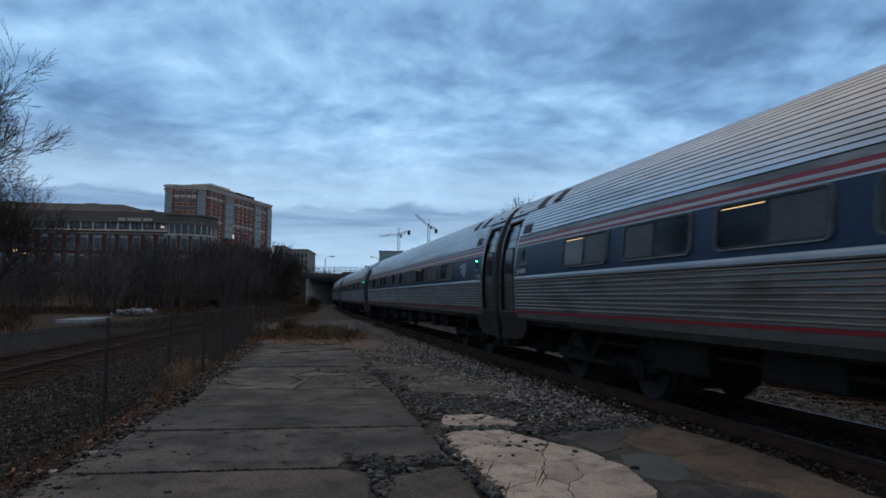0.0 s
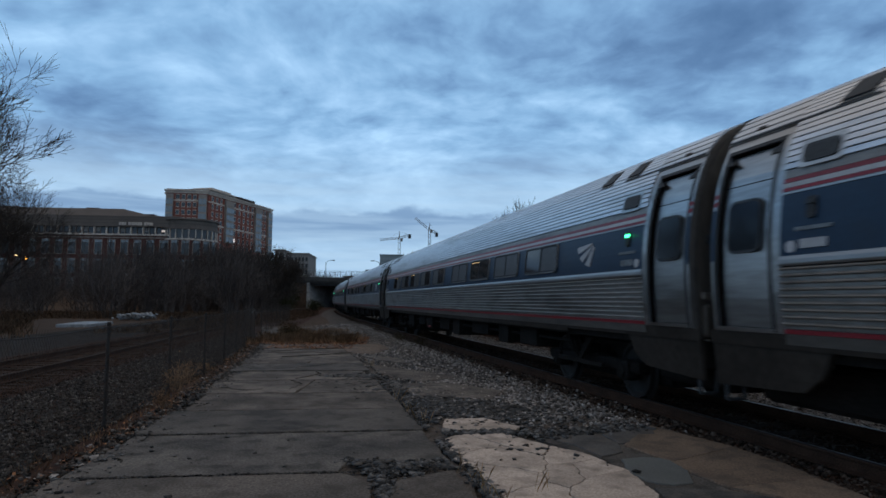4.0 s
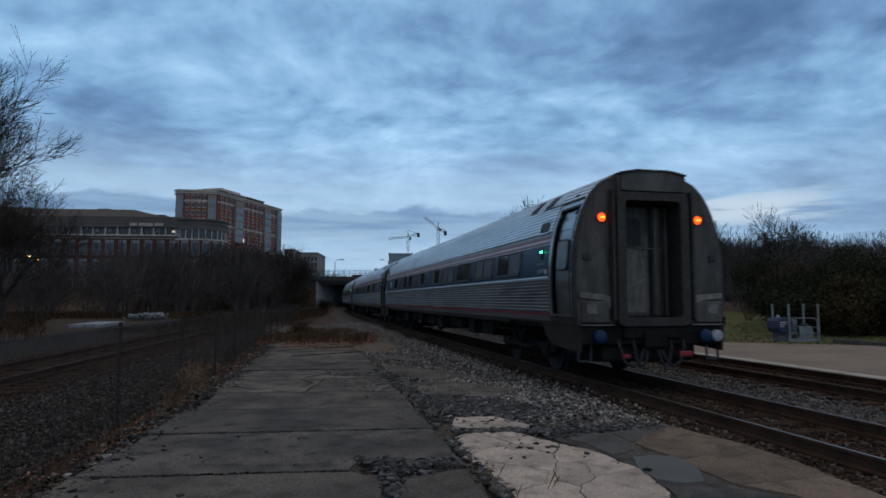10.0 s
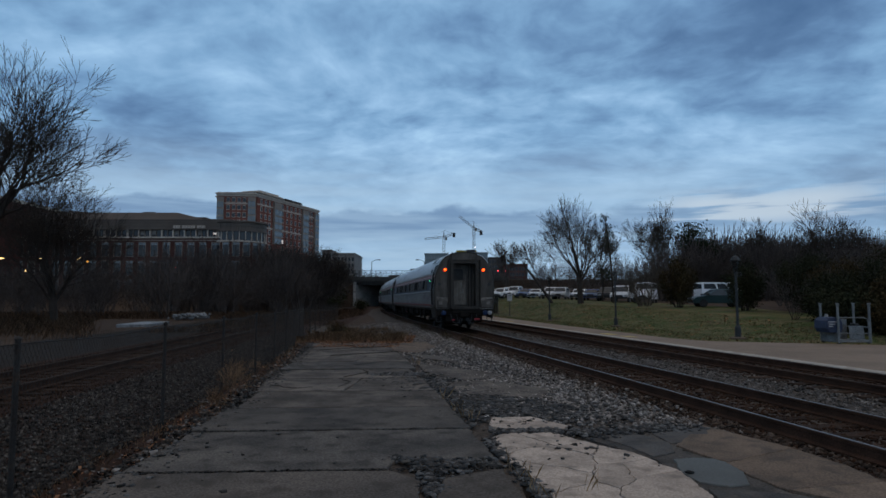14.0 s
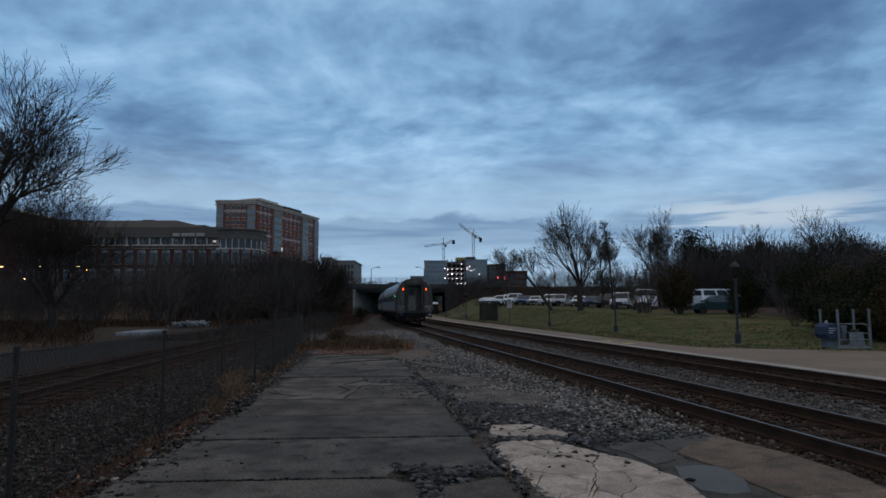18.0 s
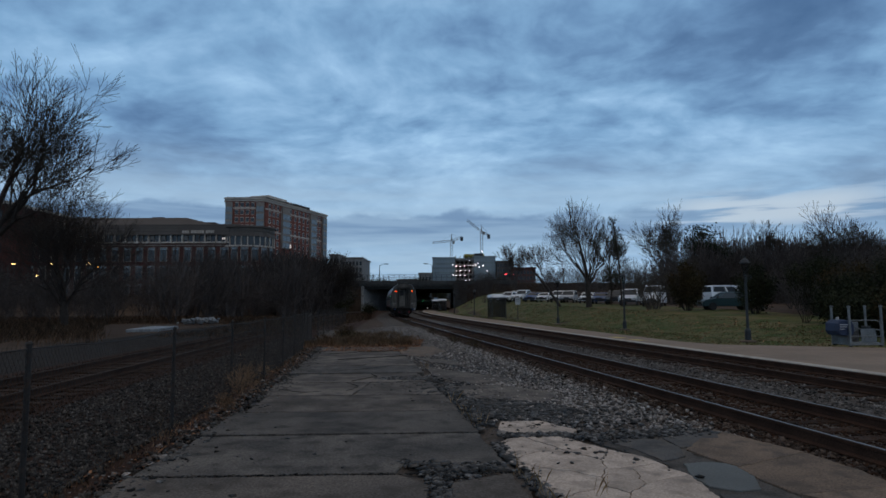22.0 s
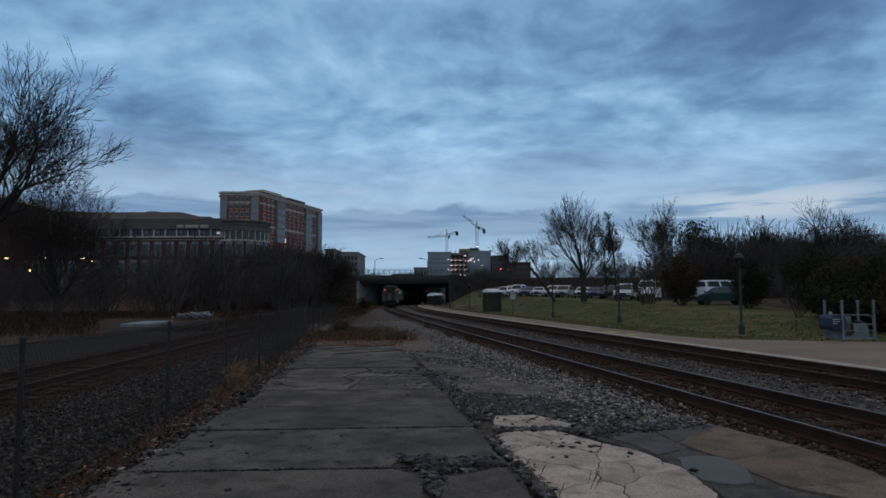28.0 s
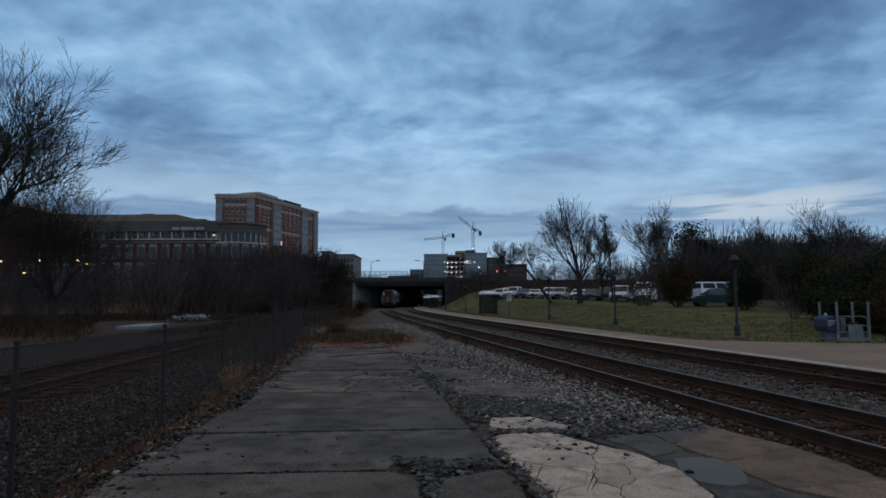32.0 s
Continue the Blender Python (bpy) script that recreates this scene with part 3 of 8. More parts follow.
def make_ground():
    far = [60, 66, 73, 82, 92, 104, 118, 134, 152, 172, 196, 224, 260, 300, 360, 440, 600, 900, 1500, 2600]
    xs = np.array([-v for v in far[::-1]] + list(np.arange(-57, 58, 3.0)) + far, float)
    ys = np.array([-1500, -600, -250, -120, -70, -45] + list(np.arange(-30, 120, 3.0)) + list(np.arange(120, 262, 6.0)) + [280, 310, 350, 420, 520, 700, 1000, 1600, 2900], float)
    X, Y = np.meshgrid(xs, ys)
    near = (abs(X.ravel()) < 400) & (Y.ravel() > -100) & (Y.ravel() < 450)
    Z = np.full(X.size, -0.36)
    Z[near] = ground_height(X.ravel()[near], Y.ravel()[near])
    rng = np.random.RandomState(4)
    Z += (rng.rand(X.size) - 0.5) * 0.05
    nx = len(xs)
    i = np.arange(len(ys) - 1)[:, None] * nx + np.arange(nx - 1)[None, :]
    i = i.ravel()
    me = big_mesh("ground", np.stack([X.ravel(), Y.ravel(), Z], 1), np.stack([i, i + 1, i + 1 + nx, i + nx], 1), M["earth"], True)
    tagged(new("ground", me), "damp brown winter ground with dead grass", "ground", kind="structure")


make_ground()


def lawn():
    ss = np.arange(4, 200, 2.0)
    offs = np.arange(8.6, 27, 1.2)
    P = np.array([on_track(s, o) for s in ss for o in offs])
    z = ground_height(P[:, 0], P[:, 1]) + 0.05 + (np.random.RandomState(8).rand(len(P)) - 0.5) * 0.05
    z = np.maximum(z, -0.22)
    k = len(offs)
    i = (np.arange(len(ss) - 1)[:, None] * k + np.arange(k - 1)[None, :]).ravel()
    me = big_mesh("lawn", np.c_[P[:, :2], z], np.stack([i, i + 1, i + 1 + k, i + k], 1), M["green_grass"], True)
    tagged(new("lawn", me), "patchy green and straw coloured lawn sloping up to the car park", "lawn", kind="structure")


lawn()


# ---------------------------------------------------------------- tracks
def left_line(y, off=0.0, z=0.0):
    x = -7.5 - 0.085 * y + 1.7e-4 * max(y - 40, 0) ** 2
    return Vector((x + off, y, z))


RAIL_SECTION = [(-0.07, -0.165), (-0.07, -0.15), (-0.012, -0.13), (-0.012, -0.045), (-0.035, -0.035), (-0.037, -0.008)]
RAIL_SECTION = RAIL_SECTION + [(-o, z) for o, z in RAIL_SECTION[::-1]]
HEAD_SECTION = [(-0.037, -0.012), (-0.034, -0.002), (-0.02, 0.0), (0.02, 0.0), (0.034, -0.002), (0.037, -0.012)]


def tie_mesh():
    sh = Shape().box(-0.115, 0.115, -1.3, 1.3, -0.36, -0.172, 0.012)
    return sh.mesh("tie", M["tie"])


TIE = tie_mesh()


def make_track(name, label, line, s0, s1, ties, shine=True):
    t = thing(name, label, "railway track", kind="structure")
    samples = list(np.arange(s0, 60, 1.0)) + list(np.arange(60, s1, 4.0))
    for side in (-0.755, 0.755):
        r = part("rail", ribbon(samples, [(o + side, z) for o, z in RAIL_SECTION], "rail", M["rail"], False, line), None, t)
        part("rail_head", ribbon(samples, [(o + side, z + 0.002) for o, z in HEAD_SECTION], "rail_head", M["rail_dull"], False, line), None, r, "rusty brown rail head")
        if shine:
            part("running_surface", ribbon(samples, [(side - 0.017, 0.001), (side - 0.013, 0.004), (side + 0.013, 0.004), (side + 0.017, 0.001)], "running_surface", M["rail_head"], False, line), None, r, "narrow polished running strip")
    rng = random.Random(len(name))
    for k in range(ties):
        s = s0 + 0.56 * k
        a, b = line(s, -1), line(s, 1)
        ang = math.degrees(math.atan2(b.y - a.y, b.x - a.x))
        c = line(s, rng.uniform(-0.06, 0.06))
        part("tie", TIE, None, t, m=pose(c.x, c.y, rng.uniform(-0.012, 0.012), 0, 0, ang - 90 + rng.uniform(-1, 1)))
    return t


make_track("railway_track", "main line track with shiny rail heads and dark wooden ties", on_track, 1.5, 330, 200)
make_track("railway_track", "second track beside the platform with dull dark rails", lambda s, o=0.0, z=0.0: on_track(s, o + 4.11, z), 6, 330, 150, False)
make_track("railway_track", "rusty siding beyond the chain-link fence", left_line, 4, 260, 110, False)

# beds of crushed stone
SAMPLES = list(np.arange(-40, 60, 1.5)) + list(np.arange(60, 360, 5.0))
bed = [(-3.6, -0.42), (-2.4, -0.25), (-1.6, -0.19), (0.0, -0.182), (1.4, -0.185), (2.6, -0.215), (4.1, -0.182), (5.6, -0.2), (6.2, -0.4)]
tagged(new("ballast_bed", ribbon(SAMPLES, bed, "ballast_bed", M["gravel"])), "grey crushed stone ballast bed under two tracks", "ballast", kind="structure")
bed2 = [(-4.6, -0.45), (-3.0, -0.25), (-1.4, -0.2), (1.4, -0.2), (2.6, -0.24), (4.6, -0.34)]
tagged(new("ballast_bed", ribbon(list(np.arange(-20, 250, 3.0)), bed2, "ballast_bed", M["rust_gravel"], True, left_line)), "dark rusty ballast bed under the siding", "ballast", kind="structure")
tagged(new("gravel_path", ribbon(list(np.arange(-20, 150, 3.0)), [(-8.5, -0.33), (-7.6, -0.27), (-2.9, -0.22), (-2.3, -0.26)], "gravel_path", M["path_gravel"], True, left_line)), "grey gravel service path beyond the siding", "path", kind="structure")

OCTA = np.array([(1, 0, 0), (-1, 0, 0), (0, 1, 0), (0, -1, 0), (0, 0, 1), (0, 0, -1)], float)
OCTF = np.array([(0, 2, 4), (2, 1, 4), (1, 3, 4), (3, 0, 4), (2, 0, 5), (1, 2, 5), (3, 1, 5), (0, 3, 5)])


def stones(name, label, P, size, material, seed, flat=0.7):
    """Crushed stones at the places P, each one with its own shape."""
    rng = np.random.RandomState(seed)
    n = len(P)
    sz = size[0] + (size[1] - size[0]) * rng.rand(n, 1, 1) ** 2
    V = OCTA[None] * (0.6 + 0.8 * rng.rand(n, 6, 1)) + (rng.rand(n, 6, 3) - 0.5) * 0.7
    a, b = rng.rand(n) * 6.28, rng.rand(n) * 6.28
    ca, sa, cb, sb = np.cos(a), np.sin(a), np.cos(b), np.sin(b)
    x, y, z = V[..., 0], V[..., 1], V[..., 2]
    x, y = x * ca[:, None] - y * sa[:, None], x * sa[:, None] + y * ca[:, None]
    y, z = y * cb[:, None] - z * sb[:, None], y * sb[:, None] + z * cb[:, None]
    V = np.stack([x, y, z * flat], -1) * sz + P[:, None, :]
    F = OCTF[None] + (np.arange(n) * 6)[:, None, None]
    me = big_mesh(name, V.reshape(-1, 3), F.reshape(-1, 3), material)
    return tagged(new(name, me), label, "gravel", kind="stuff")


def track_points(n, s0, s1, o0, o1, z, seed, power=1.6):
    rng = np.random.RandomState(seed)
    s, o = s0 + (s1 - s0) * rng.rand(n) ** power, o0 + (o1 - o0) * rng.rand(n)
    th = np.interp(s, S, THETA)
    return np.stack([np.interp(s, S, CX) + o * np.cos(th), np.interp(s, S, CY) - o * np.sin(th), np.full(n, z) if np.isscalar(z) else z(s, o)], 1)


def bed_height(s, o):
    return np.interp(o, [b[0] for b in bed], [b[1] for b in bed]) + 0.008


stones("ballast", "loose grey crushed stone beside the main track", track_points(22000, 3, 48, -3.1, -1.35, lambda s, o: np.maximum(bed_height(s, o), -0.17), 1), (0.018, 0.05), M["stone"], 2)
stones("ballast", "oily brown stone along the near rail", track_points(9000, 3, 48, -1.62, -0.86, lambda s, o: np.maximum(bed_height(s, o), -0.172), 21), (0.018, 0.05), M["stone_brown"], 22)
stones("ballast", "rust-stained stone between the rails", track_points(15000, 3, 40, -1.3, 0.72, -0.178, 3), (0.018, 0.045), M["stone_rust"], 4)
stones("ballast", "grey crushed stone between the two tracks", track_points(13000, 5, 55, 0.85, 3.3, -0.195, 5), (0.018, 0.05), M["stone_mid"], 6)
stones("ballast", "dirty stone on the track by the platform", track_points(9000, 6, 50, 3.3, 5.55, -0.178, 7), (0.018, 0.045), M["stone_rust"], 8)


def left_points(n, y0, y1, o0, o1, z, seed, power=1.5):
    rng = np.random.RandomState(seed)
    y, o = y0 + (y1 - y0) * rng.rand(n) ** power, o0 + (o1 - o0) * rng.rand(n)
    x = -7.5 - 0.085 * y + 1.7e-4 * np.maximum(y - 40, 0) ** 2 + o
    return np.stack([x, y, np.interp(o, [b[0] for b in bed2], [b[1] for b in bed2]) + z], 1)


stones("ballast", "loose grey stone between the fence and the siding", left_points(26000, 4, 34, 1.75, 4.2, 0.01, 9), (0.016, 0.046), M["stone_dark"], 10)
stones("ballast", "rust-stained stone on the siding", left_points(13000, 5, 40, -2.2, 1.9, 0.012, 11), (0.015, 0.04), M["stone_rust"], 12)


# ---------------------------------------------------------------- the old platform
def plat_left(y):
    return -2.75 - 0.03 * y - 0.0025 * y * y


def plat_right(y):
    return 1.6 - 0.145 * y


PZ = -0.10
base = Shape()
ys = list(np.arange(-14, 44, 1.0))
vs, fs = [], []
for y in ys:
    vs += [(plat_left(max(y, 0)) - 0.35, y, -0.30), (plat_left(max(y, 0)) + 0.05, y, -0.2), (plat_right(max(y, 0)) - 0.1, y, -0.2), (plat_right(max(y, 0)) + 0.4, y, -0.15),
           (on_track(y, -2.3).x if y > -38 else 8, y, -0.15), (on_track(y, -1.4).x, y, -0.24)]
for i in range(len(ys) - 1):
    fs += [(6 * i + j, 6 * i + j + 1, 6 * i + j + 7, 6 * i + j + 6) for j in range(5)]
tagged(new("platform_bed", Shape().add(vs, fs).mesh("platform_bed", M["gravel"], True)), "gravel and dirt under the broken old platform", "platform", kind="structure")


def ragged(corners, rng, step=0.22, amount=0.02):
    """The outline through the corners with a slightly broken edge."""
    out = []
    for (x0, y0), (x1, y1) in zip(corners, corners[1:] + corners[:1]):
        n = max(1, int(math.hypot(x1 - x0, y1 - y0) / step))
        for k in range(n):
            t = k / n
            a = amount if k else amount * 0.4
            out.append((x0 + (x1 - x0) * t + rng.uniform(-a, a), y0 + (y1 - y0) * t + rng.uniform(-a, a)))
    return out


platform = thing("old_platform", "abandoned low platform of cracked dark asphalt slabs with weedy joints", "platform", kind="structure")
rng = random.Random(5)
joints = [-6.4, -4.6, -2.8, -1.0, 0.9, 2.7, 4.5, 6.33, 8.22, 9.9, 11.65, 13.55, 15.3, 17.1, 18.9, 20.7, 22.6, 24.7]
ends = random.Random(81)
for i, (a, b) in enumerate(zip(joints, joints[1:])):
    gap = (0.044, 0.028, 0.038, 0.03)[i % 4]
    la, lb, ra, rb = plat_left(max(a, 0)), plat_left(max(b, 0)), plat_right(max(a, 0)), plat_right(max(b, 0))
    la, lb = la + ends.uniform(-0.06, 0.2), lb + ends.uniform(-0.06, 0.2)
    s = 0.047
    cut = rng.uniform(-0.1, 0.1)
    if 4 < a < 6:
        cs = [[(la, a + la * s + gap), (-0.14, a - 0.14 * s + gap), (-0.16, 5.9), (-0.45, b - 0.5 * s - gap), (lb, b + lb * s - gap)]]
        cs.append([(0.02, a + gap), (ra - 0.1, a + gap), (0.64, 6.34), (0.34, 6.17), (0.06, 6.0), (0.0, 5.5)])
    elif 6 < a < 7:
        cs = [[(la, a + la * s + gap), (-0.5, a + gap - 0.02), (-0.42, 6.72), (-0.05, 6.58), (0.25, 6.64), (0.6, 6.46), (ra - 0.02, 6.42), (rb + cut, b + rb * s - gap), (lb, b + lb * s - gap)]]
    elif i % 3 == 1 and a > 8:
        mid = la + (ra - la) * rng.uniform(0.35, 0.7)
        cs = [[(la, a + la * s + gap), (mid - 0.015, a + mid * s + gap), (mid + 0.1, b + mid * s - gap), (lb, b + lb * s - gap)],
              [(mid + 0.012, a + mid * s + gap), (ra + cut, a + ra * s + gap), (rb + cut, b + rb * s - gap), (mid + 0.128, b + mid * s - gap)]]
    else:
        cs = [[(la, a + la * s + gap), (ra + cut, a + ra * s + gap), (rb + cut, b + rb * s - gap), (lb, b + lb * s - gap)]]
    for c in cs:
        cx, cy = sum(p[0] for p in c) / len(c), sum(p[1] for p in c) / len(c)
        poly = ragged([(x - cx, y - cy) for x, y in c], rng, 0.12, 0.02)
        part("slab", Shape().prism(poly, -0.12, 0.0, inset=0.012), M["asphalt_brown" if a < 5 else "asphalt_black" if 6 < a < 9.5 or i % 5 == 2 else "asphalt"], platform,
             m=pose(cx, cy, PZ + rng.uniform(-0.008, 0.008), rng.uniform(-0.25, 0.25), rng.uniform(-0.2, 0.2), 0))

# fine cracks running over the slabs, filled with grit
CRACKS = [((-1.9, 12.0), (-1.75, 12.8), (-2.1, 13.4)), ((-2.0, 13.7), (-1.6, 14.5), (-1.8, 15.2)), ((-2.9, 15.5), (-2.0, 16.2), (-1.4, 17.0)),
          ((-3.2, 18.9), (-2.2, 19.6), (-1.2, 20.4)), ((-3.3, 12.4), (-2.7, 11.9), (-2.3, 12.1)), ((-3.9, 20.9), (-3.0, 21.8), (-1.6, 22.3))]
for line_ in CRACKS:
    pts = []
    for a, b in zip(line_, line_[1:]):
        n = max(3, int(math.hypot(b[0] - a[0], b[1] - a[1]) / 0.07))
        pts += [(a[0] + (b[0] - a[0]) * k / n + rng.uniform(-0.03, 0.03), a[1] + (b[1] - a[1]) * k / n + rng.uniform(-0.03, 0.03)) for k in range(n)]
    vs = []
    for k, (x, y) in enumerate(pts):
        w = 0.0055 * (0.3 + rng.random()) * math.sin(math.pi * (k + 0.5) / len(pts)) ** 0.5
        vs += [(x - w, y - w, 0.0), (x + w, y + w, 0.0), (x + w, y + w, -0.03), (x - w, y - w, -0.03)]
    fs = [(4 * k + j, 4 * k + (j + 1) % 4, 4 * k + 4 + (j + 1) % 4, 4 * k + 4 + j) for k in range(len(pts) - 1) for j in range(4)]
    part("crack_filling", Shape().add(vs, fs), M["tar"], platform, "black grit in a narrow crack", m=pose(0, 0, PZ + 0.012))

# broken pieces between the slabs and the track
K = dict(A=(0.67, 8.42), B=(0.77, 8.98), C=(1.34, 9.06), D=(1.74, 8.43), E=(1.62, 8.16), F=(1.04, 8.15), a=(0.6, 7.67), b=(0.93, 8.05), c=(1.44, 8.08), d=(1.61, 7.74), e=(1.85, 7.31), f=(2.16, 6.99),
         g=(2.24, 6.74), h=(2.38, 6.24), i=(2.36, 5.46), j=(2.1, 4.5), k=(1.45, 4.4), l=(1.0, 4.6), l1=(0.68, 6.81), l2=(0.83, 6.32), l3=(0.91, 5.85), l4=(0.98, 5.48), m=(1.16, 7.66), n=(1.36, 7.27), o=(1.66, 6.84),
         p=(1.64, 6.5), q=(1.5, 6.17), r=(1.47, 5.86), s=(1.18, 5.7), u=(1.88, 6.52), v=(1.86, 5.94), w=(1.62, 5.66), x=(1.0, 7.2), y=(0.95, 6.55))
PALE = ["A B C D E F", "a b m n x l1", "x n o p q y l1", "l1 y q r s l4 l3 l2", "b c d e o n m", "e f g u p o", "g h v u", "p u v w r q", "h i j k w v", "s r w k l l4"]


def crack(p, q):
    """The broken line between two corners, the same for both pieces."""
    (a, b), flip = (sorted((p, q)), p > q)
    r = random.Random(int(a[0] * 991 + a[1] * 7919 + b[0] * 131 + b[1] * 17))
    L = math.hypot(b[0] - a[0], b[1] - a[1])
    n = max(2, int(L / 0.05))
    nx, ny = (b[1] - a[1]) / L, (a[0] - b[0]) / L
    w1, w2, f1, f2 = r.uniform(-0.05, 0.05) * L, r.uniform(-0.03, 0.03) * L, r.uniform(1, 2), r.uniform(2.5, 4)
    out = [a]
    for k in range(1, n):
        t = k / n
        e = math.sin(math.pi * t) * (w1 * math.sin(f1 * math.pi * t) + w2 * math.sin(f2 * math.pi * t)) + r.uniform(-0.011, 0.011)
        out.append((a[0] + (b[0] - a[0]) * t + nx * e, a[1] + (b[1] - a[1]) * t + ny * e))
    out.append(b)
    return (out[::-1] if flip else out)[:-1]


for names in PALE:
    c = [K[k] for k in names.split()]
    poly = [p for a, b in zip(c, c[1:] + c[:1]) for p in crack(a, b)]
    cx, cy = sum(p[0] for p in poly) / len(poly), sum(p[1] for p in poly) / len(poly)
    draw = []
    for x, y in poly:
        d = math.hypot(x - cx, y - cy)
        k = 1 - rng.uniform(0.004, 0.011) / d
        draw.append(((x - cx) * k, (y - cy) * k))
    part("broken_slab", Shape().prism(draw, -0.09, 0.0, inset=0.004), M["concrete"], platform, "pale cracked concrete piece", m=pose(cx, cy, PZ - 0.006 + rng.uniform(-0.004, 0.004), rng.uniform(-0.3, 0.3), rng.uniform(-0.3, 0.3), 0))
DARKP = [[(1.97, 7.79), (2.5, 7.98), (2.71, 7.47), (2.62, 7.05), (2.32, 6.85), (2.21, 7.28)], [(2.72, 7.95), (3.23, 8.18), (3.5, 8.34), (3.36, 7.86), (3.10, 7.54), (2.75, 7.46)],
         [(2.42, 5.62), (2.95, 5.52), (3.3, 5.3), (3.0, 4.4), (2.3, 4.6)]]
PATCHP = [[(2.49, 6.67), (2.72, 6.74), (2.95, 6.69), (3.0, 6.27), (2.84, 5.83), (2.64, 5.77), (2.43, 5.9), (2.39, 6.17)]]
TARP = [[(1.84, 7.71), (2.9, 8.2), (3.1, 7.6), (2.75, 7.1), (3.0, 6.72), (3.08, 5.62), (3.4, 5.36), (3.2, 4.2), (2.3, 4.2), (2.29, 5.98), (2.34, 6.7)]]
BROWNP = [[(2.78, 7.33), (3.18, 7.92), (3.55, 8.42), (3.69, 7.95), (3.98, 7.18), (3.02, 6.6), (2.93, 6.78)], [(3.0, 6.54), (3.99, 7.12), (4.12, 6.38), (4.1, 5.9), (3.12, 5.66), (3.02, 6.1)], [(3.14, 5.6), (4.1, 5.84), (4.2, 4.6), (3.5, 4.0), (3.44, 5.3)]]
FARP = [[(0.1, 12.9), (1.15, 13.05), (2.05, 11.85), (1.72, 10.9), (0.5, 11.4)], [(-0.5, 16.6), (0.66, 15.2), (1.48, 14.1), (0.6, 13.35), (-0.2, 14.4)], [(-0.95, 19.6), (0.2, 18.6), (0.5, 17.0), (-0.35, 18.05)]]
PALEFAR = [[(-1.7, 22.8), (-1.2, 24.6), (-0.5, 24.9), (-0.1, 22.4), (-0.6, 20.3), (-1.35, 20.6)]]
for polys, mt, lab in ((TARP, "asphalt_black", "black tarred base"), (DARKP, "asphalt_dark", "dark asphalt patch"), (PATCHP, "grey_patch", "smooth grey patch with rounded outline"), (BROWNP, "concrete_brown", "brown stained concrete piece"),
                       (FARP, "asphalt", "grey broken slab"), (PALEFAR, "concrete_brown", "pale worn slab")):
    for c in polys:
        cx, cy = sum(p[0] for p in c) / len(c), sum(p[1] for p in c) / len(c)
        poly = ragged([((x - cx) * 1.055, (y - cy) * 1.055) for x, y in c], rng, 0.09, 0.012)
        part("broken_slab", Shape().prism(poly, -0.09, 0.0, inset=0.008), M[mt], platform, lab, m=pose(cx, cy, PZ - (0.03 if polys is TARP else 0.01) + rng.uniform(-0.004, 0.004), rng.uniform(-0.2, 0.2), rng.uniform(-0.2, 0.2), 0))


def scatter(n, x0, y0, x1, y1, spread, z, seed):
    r = np.random.RandomState(seed)
    t = r.rand(n)
    return np.stack([x0 + (x1 - x0) * t + r.randn(n) * spread, y0 + (y1 - y0) * t + r.randn(n) * spread, np.full(n, z)], 1)


part("rubble_bed", Shape().prism(ragged([(-0.6, 4.6), (0.75, 4.6), (0.8, 6.75), (-0.6, 6.85)], rng), -0.21, -0.135), M["gravel"], platform)
hole = np.concatenate([scatter(260, -0.42, 6.72, 0.3, 6.5, 0.07, -0.105, 1), scatter(160, 0.1, 6.5, 0.6, 6.62, 0.06, -0.1, 2), scatter(200, -0.1, 6.4, -0.02, 5.5, 0.06, -0.11, 3), scatter(160, -0.15, 6.5, 0.2, 6.2, 0.09, -0.105, 4)])
stones("crumbled_asphalt", "dark broken asphalt in a hole of the platform", hole, (0.012, 0.06), M["crumb"], 13, 0.4)
plates = np.concatenate([scatter(22, -0.35, 6.62, 0.25, 6.4, 0.1, -0.085, 31), scatter(260, 0.45, 10.9, 1.7, 9.4, 0.42, -0.115, 32), scatter(90, -1.1, 14.2, -0.2, 13.9, 0.16, -0.1, 33), scatter(130, -0.9, 13.8, 0.2, 11.6, 0.14, -0.11, 34)])
stones("asphalt_plates", "flat grey broken plates of asphalt among the rubble", plates, (0.03, 0.11), M["asphalt_dark"], 35, 0.25)
crumbs = np.concatenate([scatter(900, 0.4, 8.6, -1.2, 14.2, 0.16, -0.12, 4), scatter(700, -1.3, 14.2, -0.3, 14.1, 0.12, -0.1, 5), scatter(2600, 0.4, 10.4, 2.0, 9.4, 0.45, -0.13, 6),
                         scatter(2000, -0.4, 13.5, 1.2, 10.4, 0.4, -0.13, 7), scatter(600, 1.8, 13.0, -0.6, 20.0, 0.5, -0.13, 8), scatter(500, 1.6, 7.9, 3.3, 8.4, 0.12, -0.11, 9),
                         scatter(500, 0.62, 7.7, 0.95, 5.4, 0.05, -0.12, 10), scatter(420, 0.7, 8.08, 1.6, 8.12, 0.05, -0.105, 11)])
stones("crumbled_asphalt", "dark crumbled asphalt along the broken edges", crumbs, (0.012, 0.075), M["crumb"], 14, 0.4)
seam = []
for k, y in enumerate(joints[4:]):
    a, b = plat_left(y), plat_right(y)
    seam.append(scatter(520, a, y + a * 0.047, b, y + b * 0.047, 0.028, PZ - 0.008, 300 + k))
stones("joint_debris", "black grit filling the platform joints", np.concatenate(seam), (0.008, 0.028), M["tar"], 41, 0.35)
